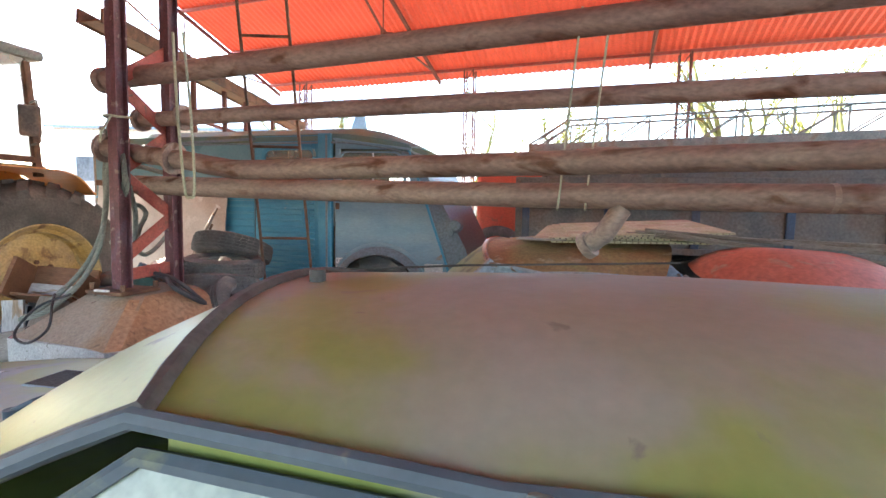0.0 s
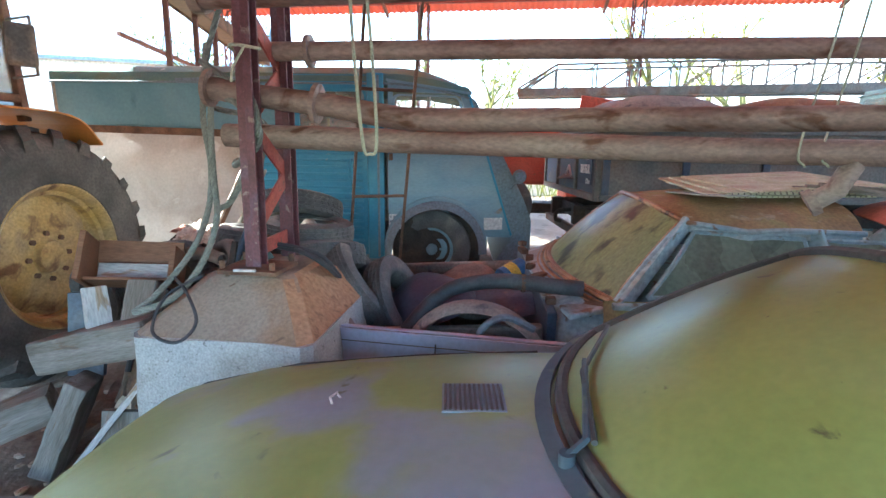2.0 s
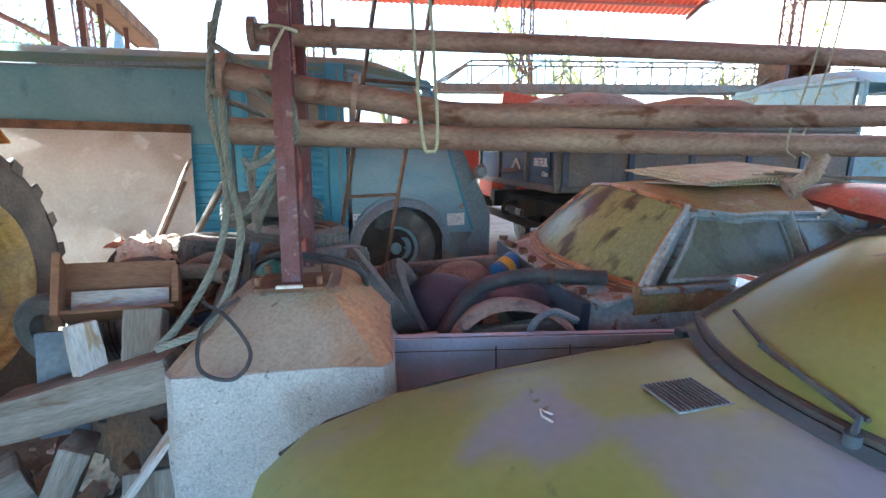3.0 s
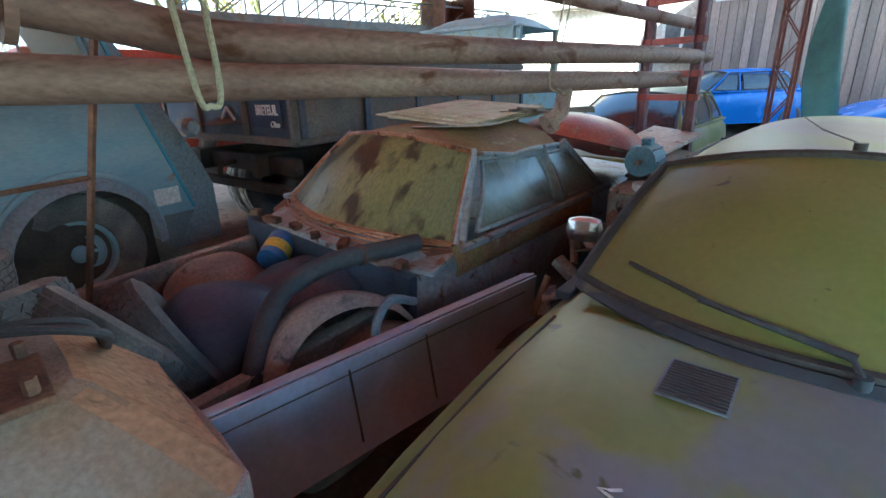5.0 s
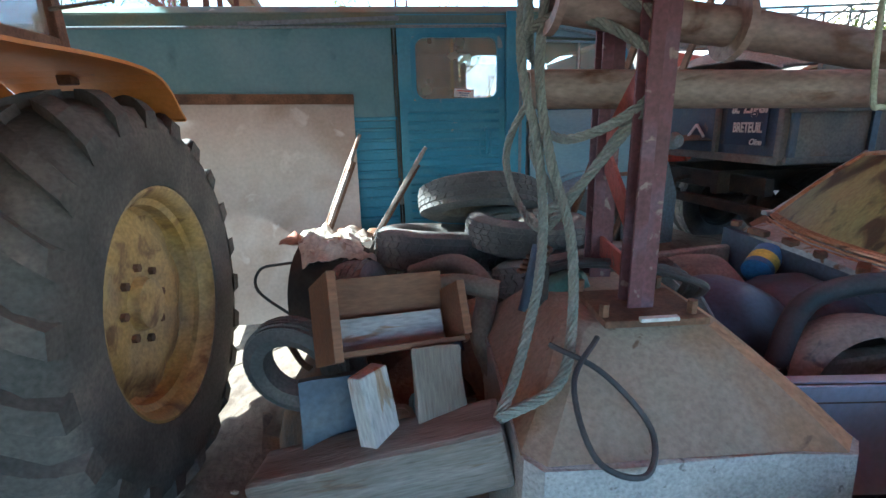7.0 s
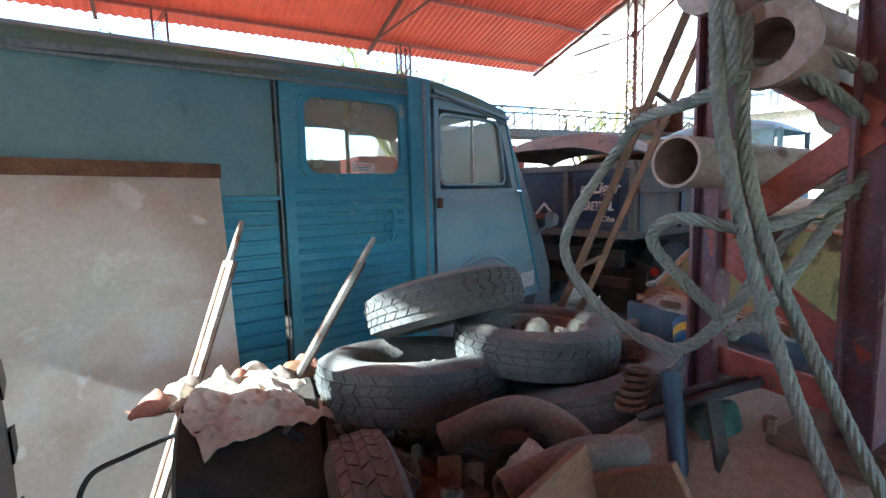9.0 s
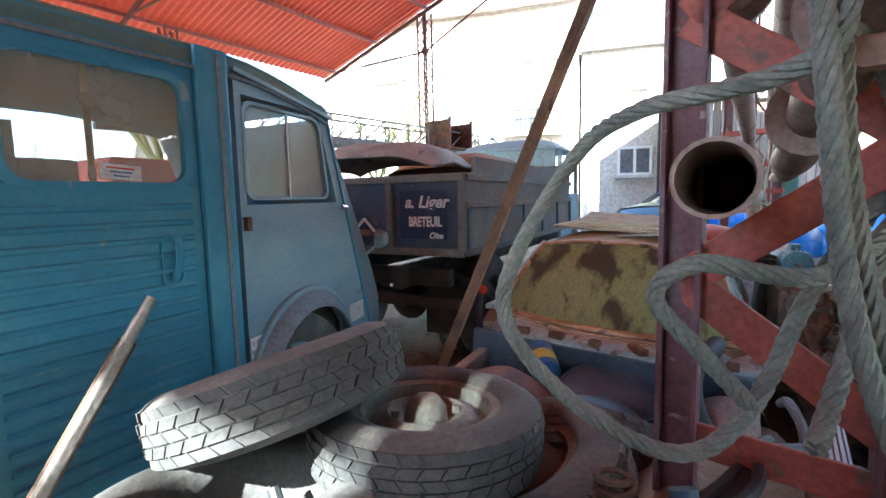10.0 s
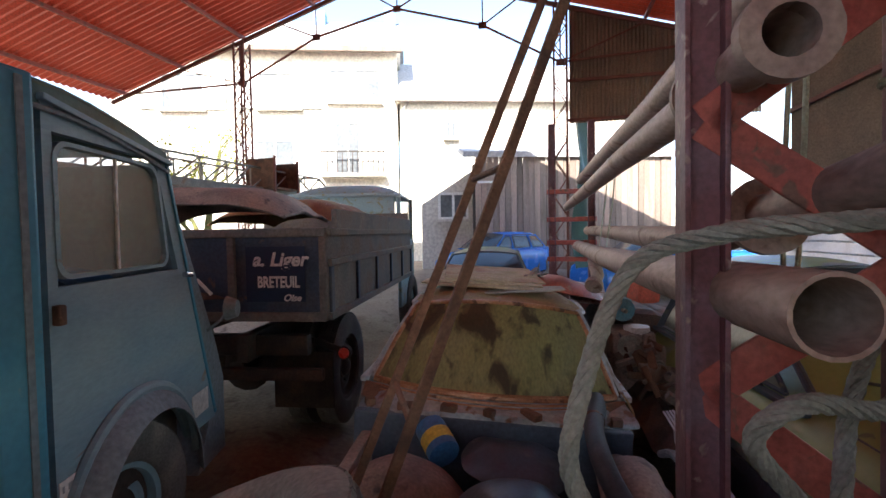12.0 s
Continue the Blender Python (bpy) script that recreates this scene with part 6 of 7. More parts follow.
def flat_bar(label, a, b, w0, w1):
    """A steel strip with a narrow worn tip."""
    t = thing("steel_bar", label, "steel bar")
    a, b = Vector(a), Vector(b)
    c = a.lerp(b, 0.86)
    part("blade", bar(bmesh.new(), a, c, w0, 0.02, 0.004), M["bare"], t)
    part("flange", bar(bmesh.new(), a + Vector((0.012, 0.01, 0)), c + Vector((0.012, 0.01, 0)), 0.012, w0, 0.003), M["rust"], t)
    part("tip", sweep(bmesh.new(), [c - (b - a) * 0.02, c + (b - c) * 0.5, b], w1, 10, radii=[w1 * 1.1, w1, w1 * 0.8]), M["bare"], t, smooth=True)


flat_bar("heavy steel angle bar standing in the scrap", (-2.80, 4.27, 0.40), (-2.295, 4.43, 1.484), 0.055, 0.014)
flat_bar("steel lever bar leaning on the tank", (-2.40, 4.05, 0.82), (-2.054, 3.893, 1.421), 0.035, 0.012)
t = thing("bent_wire", "bent wire frame hanging off the steel bar", "wire")
part("wire", sweep(bmesh.new(), spline([(-2.66, 4.22, 0.80), (-2.82, 4.15, 0.82), (-2.93, 4.12, 0.81), (-2.95, 4.10, 0.70), (-2.78, 4.10, 0.52)], 6), 0.008, 8), M["blacktube"], t, smooth=True)

# ---- timber beside the footing ----
t = thing("wooden_tray", "broken wooden tray with brown plywood and white boards", "wooden box", pose(-2.515, 2.79, 0.97, -28, 4, 4))
part("back_board", B((0.40, 0.02, 0.17), pose(0, 0.09, 0.08, 12, 0, 0), 0.003), M["woodbrown"], t, "brown plywood board")
part("front_board", B((0.34, 0.02, 0.11), pose(0.0, 0.05, -0.02), 0.003), M["woodwhite"], t, "white painted board")
part("end_board", B((0.025, 0.24, 0.24), pose(-0.20, -0.01, 0.03, 0, 0, 4), 0.003), M["woodbrown"], t)
part("end_board", B((0.025, 0.18, 0.16), pose(0.20, 0.0, 0.02, 0, 0, -4), 0.003), M["woodbrown"], t)
part("floor_board", B((0.38, 0.18, 0.015), pose(0, 0.02, -0.07), 0.002), M["woodbrown"], t)


def timber(label, a, b, w, h, mt="wood", seed=0):
    a, b = Vector(a), Vector(b)
    m, n = span(a, b)
    bm = B((n, w, h), None, min(w, h) * 0.12)
    bmesh.ops.subdivide_edges(bm, edges=[e for e in bm.edges if e.calc_length() > 0.1], cuts=5, use_grid_fill=True)
    rag(bm, 0.008, 9, seed)
    ob = part("timber", bm, M[mt])
    ob.matrix_basis = m
    return tagged(ob, label, "timber", "old timbers")


timber("thick grey weathered sleeper end lying on the pile", (-2.92, 2.72, 0.56), (-2.30, 2.47, 0.74), 0.16, 0.17, "wood", 1)
timber("grey splintered post stub leaning on the pile", (-2.86, 2.52, 0.06), (-2.64, 2.50, 0.52), 0.15, 0.10, "wood", 2)
timber("rough grey log end on the ground", (-3.25, 2.50, 0.24), (-2.86, 2.64, 0.36), 0.18, 0.15, "wood", 3)
timber("white painted wooden block standing on the sleeper", (-2.60, 2.60, 0.68), (-2.63, 2.64, 0.92), 0.10, 0.06, "woodwhite", 4)
timber("weathered wooden block leaning on the tray", (-2.44, 2.58, 0.68), (-2.42, 2.70, 0.92), 0.14, 0.09, "wood", 5)
timber("pale plank lying by the footing", (-2.62, 2.30, 0.20), (-2.34, 2.34, 0.56), 0.05, 0.025, "woodwhite", 6)
timber("grey board standing by the footing", (-2.46, 2.28, 0.02), (-2.42, 2.34, 0.44), 0.16, 0.03, "wood", 7)
timber("dark board behind the blocks", (-2.74, 2.70, 0.45), (-2.72, 2.76, 0.86), 0.16, 0.03, "darkpanel", 8)
timber("grey plank lying on the ground", (-3.3, 2.2, 0.12), (-2.6, 2.15, 0.10), 0.18, 0.05, "wood", 9)
rub = random.Random(3)
loose = thing("rubble", "loose stones and splinters on the earth by the tractor", "rubble", kind="stuff")
bm = bmesh.new()
for i in range(260):
    x, y = rub.uniform(-4.3, -2.1), rub.uniform(1.4, 3.6)
    s = rub.uniform(0.008, 0.035)
    bmesh.ops.create_icosphere(bm, subdivisions=1, radius=s, matrix=Matrix.Translation((x, y, ground_z(x, y) + s * 0.3)) @ Matrix.Rotation(rub.uniform(0, 3), 4, "Z") @ Matrix.Diagonal((1.3, 0.8, 0.6, 1)))
part("stones", bm, M["concrete"], loose)


# ---- wire rope and cords ----
def twisted(pts, R, strands=6, turns=9.0, sides=6):
    """Strands laid in a helix round a smooth line."""
    line = spline(pts, 14)
    n = len(line)
    frames, ref, dist = [], None, [0.0]
    for i in range(n):
        d = (line[min(i + 1, n - 1)] - line[max(i - 1, 0)]).normalized()
        if ref is None:
            ref = d.orthogonal().normalized()
        ref = (ref - d * ref.dot(d)).normalized()
        frames.append((ref.copy(), d.cross(ref)))
        if i:
            dist.append(dist[-1] + (line[i] - line[i - 1]).length)
    bms = []
    for s in range(strands):
        path = []
        for i in range(n):
            a = 2 * math.pi * s / strands + dist[i] * turns * 2 * math.pi
            path.append(line[i] + (frames[i][0] * math.cos(a) + frames[i][1] * math.sin(a)) * R * 0.62)
        bms.append(sweep(bmesh.new(), path, R * 0.46, sides))
    return bms


rope = thing("wire_rope", "thick twisted grey wire rope hung in loops over the pipes", "rope")
RT = Vector((-2.10, 2.76, 1.78))
for pts in (
    [(-2.02, 2.84, 2.25), (-2.09, 2.78, 1.98), RT, (-1.98, 2.96, 1.74), (-1.885, 3.055, 1.685), (-1.94, 3.16, 1.50), (-1.958, 3.17, 1.38), (-1.97, 3.05, 1.25), (-1.972, 2.885, 1.185), (-1.955, 2.78, 1.27), (-1.88, 2.68, 1.45), (-1.83, 2.56, 1.62)],
    [(-1.955, 2.78, 1.27), (-1.98, 2.86, 1.36), (-1.985, 2.93, 1.45), (-2.0, 2.87, 1.505), (-1.98, 2.72, 1.485), (-1.90, 2.60, 1.54), (-1.83, 2.53, 1.64), (-1.85, 2.55, 1.78), (-1.95, 2.66, 1.86), (-2.10, 2.72, 1.96)],
    [RT, (-2.04, 2.71, 1.805), (-1.93, 2.62, 1.765), (-1.82, 2.53, 1.64), (-1.89, 2.60, 1.50), (-2.0, 2.69, 1.32), (-2.08, 2.74, 1.27)],
    [(-2.09, 2.79, 2.05), (-2.12, 2.765, 1.72), (-2.09, 2.72, 1.48), (-2.10, 2.66, 1.28), (-2.16, 2.58, 1.10), (-2.28, 2.47, 0.93), (-2.362, 2.401, 0.86)],
    [(-2.06, 2.74, 1.90), (-2.08, 2.73, 1.66), (-2.07, 2.68, 1.44), (-2.05, 2.60, 1.24), (-2.10, 2.50, 1.05), (-2.20, 2.40, 0.92), (-2.362, 2.401, 0.86)],
):
    first = None
    for b in twisted(pts, 0.0140, 5, 8.0):
        q = part("strand", b, M["rope"], first or rope, smooth=True)
        first = first or q
t = thing("thin_cord", "thin dark cord looped over the footing", "cord")
part("cord", sweep(bmesh.new(), spline([(-2.20, 2.45, 1.0), (-2.12, 2.34, 0.96), (-2.06, 2.24, 0.86), (-2.12, 2.18, 0.80), (-2.22, 2.22, 0.84), (-2.20, 2.34, 0.95), (-2.08, 2.42, 1.01)], 8), 0.007, 7), M["blacktube"], t, smooth=True)
t = thing("hanging_cord", "pale greenish cord hanging in a long loop from the pipes", "cord")
part("cord", sweep(bmesh.new(), spline([(-1.415, 2.345, 2.38), (-1.40, 2.34, 1.99), (-1.368, 2.33, 1.60), (-1.339, 2.325, 1.55), (-1.31, 2.32, 1.60), (-1.325, 2.33, 1.96), (-1.36, 2.34, 2.38)], 8), 0.0072, 8), M["thinrope"], t, smooth=True)
t = thing("hanging_cord", "pale cord tied round the far pipes", "cord")
for dx in (0, 0.12):
    part("cord", sweep(bmesh.new(), spline([(0.55 + dx, 1.98, 2.36), (0.52 + dx, 2.0, 2.0), (0.50 + dx, 2.06, 1.60), (0.48 + dx, 2.0, 1.52)], 6), 0.005, 7), M["thinrope"], t, smooth=True)
t = thing("post_tie", "thin pale tie knotted round the red post", "cord")
part("tie", sweep(bmesh.new(), [(-1.862 + 0.062 * math.cos(k * 0.5), 2.53 + 0.056 * math.sin(k * 0.5), 1.99 + 0.004 * math.sin(k)) for k in range(14)], 0.007, 6), M["thinrope"], t, smooth=True)
part("tie_end", sweep(bmesh.new(), [(-1.85, 2.475, 1.99), (-1.90, 2.46, 1.90), (-1.91, 2.46, 1.84)], 0.006, 6), M["thinrope"], t, smooth=True)

# ---- junk beyond the hulk ----
dome("red_bonnet", "dull red car bonnet propped behind the stripped car", pose(1.75, 2.10, 1.10, 8, 14, -8), 0.62, 0.52, 0.24, M["redpanel"], seed=2)
t = thing("electric_motor", "blue electric motor standing on the scrap", "motor", pose(1.27, 1.62, 1.09, 0, 0, -10))
part("casing", sweep(bmesh.new(), [(-0.13, 0, 0), (-0.12, 0, 0), (0.12, 0, 0), (0.13, 0, 0)], 0.1, 24, radii=[0.07, 0.095, 0.095, 0.07]), M["motorblue"], t, smooth=True)
for i in range(8):
    a = 2 * math.pi * i / 8
    part("cooling_fin", B((0.20, 0.006, 0.02), pose(0, 0.1 * math.cos(a), 0.1 * math.sin(a), math.degrees(a) - 90, 0, 0)), M["motorblue"], t)
part("shaft", sweep(bmesh.new(), [(-0.20, 0, 0), (-0.12, 0, 0)], 0.018, 10), M["greysteel"], t, smooth=True)
part("terminal_box", B((0.09, 0.06, 0.05), pose(0.02, 0, 0.11), 0.008), M["motorblue"], t)
part("foot", B((0.2, 0.18, 0.02), pose(0, 0, -0.10), 0.004), M["chassis"], t)
t = thing("engine_block", "pale engine part with a pulley under the motor", "engine part", pose(1.18, 1.60, 0.62, 0, 0, -8))
part("block", B((0.42, 0.36, 0.60), pose(0, 0, 0.02), 0.06), M["fender"], t)
part("cover", sweep(bmesh.new(), [(-0.1, -0.05, 0.30), (-0.1, -0.05, 0.35)], 0.10, 16), M["white"], t, smooth=True)
part("pulley", ring_tube(Vector((-0.22, 0.05, 0.22)), Vector((-0.25, 0.05, 0.22)), 0.09, 0.05), M["greysteel"], t, smooth=True)
for i, (x, y, z, sx, sy, sz, rz, mt, lab) in enumerate((
    (2.05, 1.62, 1.12, 0.7, 0.4, 0.03, -20, "sack", "pale bent sheet of panel propped on the scrap"),
    (1.75, 1.42, 0.55, 0.9, 0.6, 1.0, -12, "debris", "heap of dark scrap parts behind the cars"),
    (2.55, 0.75, 1.05, 0.30, 0.25, 0.25, 10, "redmachine", "red metal box on the scrap"),
    (2.5, 0.8, 0.45, 0.9, 0.7, 0.9, 0, "debris", "dark scrap under the red box"))):
    ob = part("loose_panel" if sz < 0.1 else "scrap_block", rag(B((sx, sy, sz), None, min(sx, sy, sz) * 0.2), 0.02, 4, i), M[mt])
    ob.matrix_basis = pose(x, y, z, 6, -8 if sz < 0.1 else 0, rz)
    tagged(ob, lab, "panel" if sz < 0.1 else "scrap")
rng = random.Random(11)
jk = thing("scrap_heap", "mixed scrap and small parts between the cars", "scrap heap")
for i in range(70):
    x = rng.uniform(-0.2, 2.2)
    y = 1.75 - 0.21 * x + rng.uniform(-0.12, 0.16)
    m = pose(x, y, 0.55 + 0.2 * rng.random() + 0.12 * min(x, 1), rng.uniform(-40, 40), rng.uniform(-40, 40), rng.uniform(0, 360))
    bm = bmesh.new()
    if i % 3:
        box(bm, (rng.uniform(0.06, 0.3), rng.uniform(0.04, 0.12), rng.uniform(0.01, 0.06)), m, 0.004)
    else:
        sweep(bm, [m @ Vector((0, 0, -0.1)), m @ Vector((0, 0.01, 0.1))], rng.uniform(0.012, 0.05), 10, inner=0.7)
    part("scrap_piece", bm, M[rng.choice(["rust", "debris", "fender", "greysteel", "hose"])], jk)
part("mound", grid(bmesh.new(), lambda u, v: (-0.4 + 2.8 * u, 2.05 - 0.58 * u - 0.4 * v, 0.58 - 0.25 * abs(v - 0.5) + 0.08 * noise.noise(Vector((u * 8, v * 3, 0)))), 26, 8), M["debris"], jk)
# dark sheet that fills the low gap between the cars
t = thing("dark_gap_panel", "dark panel standing in the gap between the cars", "panel")
part("panel", grid(bmesh.new(), lambda u, v: (-1.05 + 0.9 * u, 1.98 - 0.20 * u - 0.10 * v, 0.05 + 0.52 * v), 8, 6, 0.02), M["darkpanel"], t, smooth=True)

# ---- lattice boom and red machine behind the lorry ----
boom = thing("lattice_boom", "long grey lattice crane boom lying behind the lorry", "crane boom")
b0, b1 = Vector((1.15, 8.0, 2.53)), Vector((9.2, 5.15, 2.60))
bd, bs = (b1 - b0).normalized(), Vector((0.33, 0.94, 0)) * 0.5
part("base_beam", bar(bmesh.new(), b0, b1, 0.10, 0.13, 0.01), M["greysteel"], boom)
part("base_beam", bar(bmesh.new(), b0 + bs, b1 + bs, 0.10, 0.10, 0.01), M["greysteel"], boom)
N = 14
for off in (Vector((0, 0, 0)), bs):
    for i in range(N):
        p, q = b0.lerp(b1, i / N) + off, b0.lerp(b1, (i + 1) / N) + off
        hi = Vector((0, 0, 0.42))
        hp, hq = (hi if i else Vector((0, 0, 0.06))), (hi if i < N - 1 else Vector((0, 0, 0.1)))
        part("chord", bar(bmesh.new(), p + hp, q + hq, 0.03, 0.03), M["greysteel"], boom)
        part("lacing", bar(bmesh.new(), p, q + hq, 0.022, 0.022), M["greysteel"], boom)
        part("strut", bar(bmesh.new(), q, q + hq, 0.022, 0.022), M["greysteel"], boom)
cabn = thing("rusty_cabinet", "rusty open steel cabinet at the boom's end", "cabinet", pose(7.0, 5.95, 2.62, 0, 0, -18))
part("back", B((0.8, 0.03, 0.55), pose(0, 0.3, 0.28)), M["rust"], cabn)
for x in (-0.4, 0.4):
    part("side", B((0.03, 0.6, 0.55), pose(x, 0, 0.28)), M["rust"], cabn)
    part("leg", bar(bmesh.new(), (x, -0.3, -0.1), (x, -0.3, 0.6), 0.04, 0.04), M["lattice"], cabn)
part("floor", B((0.8, 0.6, 0.03), pose(0, 0, 0.01)), M["rust"], cabn)
red = thing("red_machine", "faded red farm machine parked behind the van", "machine", pose(0.95, 7.0, 0.33, 0, 0, -14))
part("body", B((1.5, 0.8, 0.9), pose(0.1, 0.2, 1.25), 0.06), M["redmachine"], red)
part("bonnet", B((1.0, 0.75, 0.5), pose(1.1, 0.2, 0.75), 0.10), M["redmachine"], red)
part("guard", B((1.2, 0.05, 0.45), pose(1.3, -0.22, 1.72, 0, 8, 0), 0.02), M["redmachine"], red)
part("frame", B((2.6, 0.5, 0.15), pose(0.5, 0.2, 0.45), 0.02), M["chassis"], red)
wheel("wheel", "", pose(1.15, -0.35, 0.53, 90, 0, 0), 0.42, 0.28, 0.2, M["redmachine"], 24, 3, parent=red)
wheel("wheel", "", pose(-0.3, -0.35, 0.53, 90, 0, 0), 0.42, 0.28, 0.2, M["redmachine"], 24, 3, parent=red)

# steel chute over the van's rear
ch = thing("steel_chute", "long brown steel chute sloping over the van's rear", "chute")
c0, c1 = Vector((-3.50, 4.45, 3.28)), Vector((-2.85, 8.3, 2.90))
for dx in (-0.12, 0.12):
    part("side_channel", bar(bmesh.new(), c0 + Vector((dx, 0, 0)), c1 + Vector((dx, 0, 0)), 0.03, 0.14, 0.005), M["rust"], ch)
part("trough", bar(bmesh.new(), c0 - Vector((0, 0, 0.05)), c1 - Vector((0, 0, 0.05)), 0.24, 0.012), M["woodbrown"], ch)
for k in (0.35, 0.5, 0.62, 0.8):
    q = c0.lerp(c1, k)
    part("support", bar(bmesh.new(), q - Vector((0, 0, 0.05)), (q.x - 0.1, q.y + 0.2, 0.1), 0.05, 0.05), M["lattice"], ch)
part("hand_rail", bar(bmesh.new(), c0.lerp(c1, 0.3) + Vector((-0.6, 0.6, -0.4)), c0.lerp(c1, 0.9) + Vector((-0.3, 0.6, -0.4)), 0.04, 0.04), M["lattice"], ch)


# ---- the street side: houses, barn, parked cars, trees ----
def house_window(parent, x, y, z, w, h, shutters=False):
    """A window in a wall facing -x: reveal, frame, panes."""
    win = part("window", B((0.10, w, h), pose(x - 0.01, y, z)), M["winglass"], parent)
    for dy in (-w / 2, 0, w / 2):
        part("frame_bar", B((0.08, 0.07, h + 0.07), pose(x - 0.06, y + dy, z)), M["winframe"], win)
    for dz in (-h / 2, h / 2):
        part("frame_bar", B((0.08, w, 0.07), pose(x - 0.06, y, z + dz)), M["winframe"], win)
    part("sill", B((0.25, w + 0.2, 0.07), pose(x - 0.10, y, z - h / 2 - 0.07)), M["render2"], win)
    if shutters:
        for s in (-1, 1):
            part("shutter", B((0.05, w / 2, h), pose(x - 0.07, y + s * (w * 0.78), z)), M["winframe"], win)


def gable_roof(parent, x0, x1, y0, y1, ze, rise, along="y"):
    """Two thick slopes with an overhang."""
    xm = (x0 + x1) / 2
    for a, b in ((x0 - 0.4, xm), (x1 + 0.4, xm)):
        m, n = span((a, (y0 + y1) / 2, ze - 0.1), (b, (y0 + y1) / 2, ze + rise))
        part("roof_slope", box(bmesh.new(), (n, y1 - y0 + 0.6, 0.18), m), M["rooftile"], parent)
    for y in (y0, y1):
        bm = bmesh.new()
        plate(bm, [(x0, ze - 0.05), (x1, ze - 0.05), (xm, ze + rise - 0.15)], 0.25, pose(0, y - 0.12, 0))
        part("gable", bm, M["render"], parent)


H = thing("house", "tall cream rendered house with shuttered windows", "house")
part("wall", B((8, 10.5, 8.9), pose(20, 8.85, 4.4)), M["render"], H)
gable_roof(H, 16, 24, 3.6, 14.1, 8.75, 2.6)
house_window(H, 16, 8.0, 7.15, 1.5, 1.3, True)
house_window(H, 16, 5.2, 7.35, 1.9, 1.2)
house_window(H, 16, 11.5, 7.1, 1.5, 1.3, True)
house_window(H, 16, 8.2, 4.6, 1.4, 1.4, True)
house_window(H, 16, 5.5, 4.95, 0.9, 2.0)
bal = part("balcony", B((0.5, 2.4, 0.12), pose(15.75, 5.3, 3.95)), M["render2"], H)
for i in range(13):
    part("baluster", B((0.03, 0.03, 0.8), pose(15.55, 4.15 + i * 0.19, 4.4)), M["chassis"], bal)
part("hand_rail", B((0.05, 2.4, 0.05), pose(15.55, 5.3, 4.82)), M["chassis"], bal)
part("eaves_board", B((0.2, 10.9, 0.18), pose(15.65, 8.85, 8.62)), M["barnwood"], H)
for y, z in ((5.0, 10.4), (1.9, 10.6)):
    part("chimney", B((0.6, 0.5, 1.2), pose(19.5, y + 2, z + 0.6)), M["canblue"], H)
W2 = thing("house", "lower cream wing beside the tall house", "house")
part("wall", B((7, 9.0, 6.9), pose(19, -1.0, 3.4)), M["render"], W2)
gable_roof(W2, 15.5, 22.5, -5.5, 3.5, 6.75, 2.4)
part("downpipe", sweep(bmesh.new(), [(15.42, 3.35, 0.5), (15.42, 3.35, 6.4), (15.42, 3.15, 6.7)], 0.06, 8), M["render2"], W2)
part("eaves_board", B((0.15, 9.4, 0.15), pose(15.2, -1.0, 6.66)), M["barnwood"], W2)
house_window(W2, 15.5, 1.6, 5.6, 0.4, 0.6)
G = thing("house", "grey rendered outbuilding gable beside the barn", "house")
bm = bmesh.new()
plate(bm, [(0, 0), (3.4, 0), (3.4, 3.75), (1.6, 3.6), (0, 2.55)], 0.25, pose(11.2, 2.9, 0, 0, 0, -90))
part("wall", bm, M["render2"], G)
house_window(G, 11.2, 2.0, 2.5, 0.8, 0.7)
barn = thing("barn", "weathered vertical board barn front", "barn")
for i in range(34):
    h = 3.75 + 0.10 * math.sin(i * 1.7) * 0.3
    part("board", B((0.03 + 0.008 * (i % 3), 0.155, h), pose(10.4 + 0.006 * (i % 4), 1.38 - i * 0.165, 0.2 + h / 2), 0.004), M["barnwood"], barn)
part("frame", B((0.2, 5.6, 3.4), pose(10.6, -1.3, 1.9)), M["chassis"], barn)
for z in (3.1, 1.6):
    part("hinge", B((0.02, 0.7, 0.06), pose(10.37, 1.05, z)), M["white"], barn)
part("roof", B((3.0, 6.2, 0.15), pose(11.7, -1.3, 4.2, 0, -14, 0)), M["rooftile"], barn)


def street_car(label, m, paint, scale=1.0):
    p = dict(
        body=[(2.05, 0.55, 0.50, 0.62), (1.98, 0.72, 0.66, 0.74), (1.6, 0.86, 0.80, 0.80), (1.0, 0.97, 0.90, 0.83), (0.2, 0.95, 0.93, 0.84), (-1.3, 0.97, 0.95, 0.83), (-1.85, 0.95, 0.90, 0.76), (-1.98, 0.60, 0.56, 0.70)],
        sill=0.22, belt=0.95, belt_hw=0.74, pillars=(0.15, -0.75, -1.45), rake=(-0.05, 0.05, 0.35),
        screen=dict(bf=1.2, bc=0.25, bw=0.68, bz=0.98, tf=0.45, tc=0.10, tw=0.54, tz=1.40, td=0.05),
        roof=dict(rear=-1.15, hw=0.58, z=1.45, drop=0.09))
    car, _, _ = saloon("parked_car", label, m @ Matrix.Scale(scale, 4), p, dict(body=paint, glass=M["carglass"], roof=paint, side=M["carglass"], seal=M["rubberseal"], trim=M["rubberseal"], pillar=paint))
    for f in (1.25, -1.25):
        for s in (1, -1):
            wheel("wheel", "", pose(f, s * 0.72, 0.31, 90, 0, 0), 0.31, 0.2, 0.18, M["chrome"], 24, 3, parent=car)
    return car


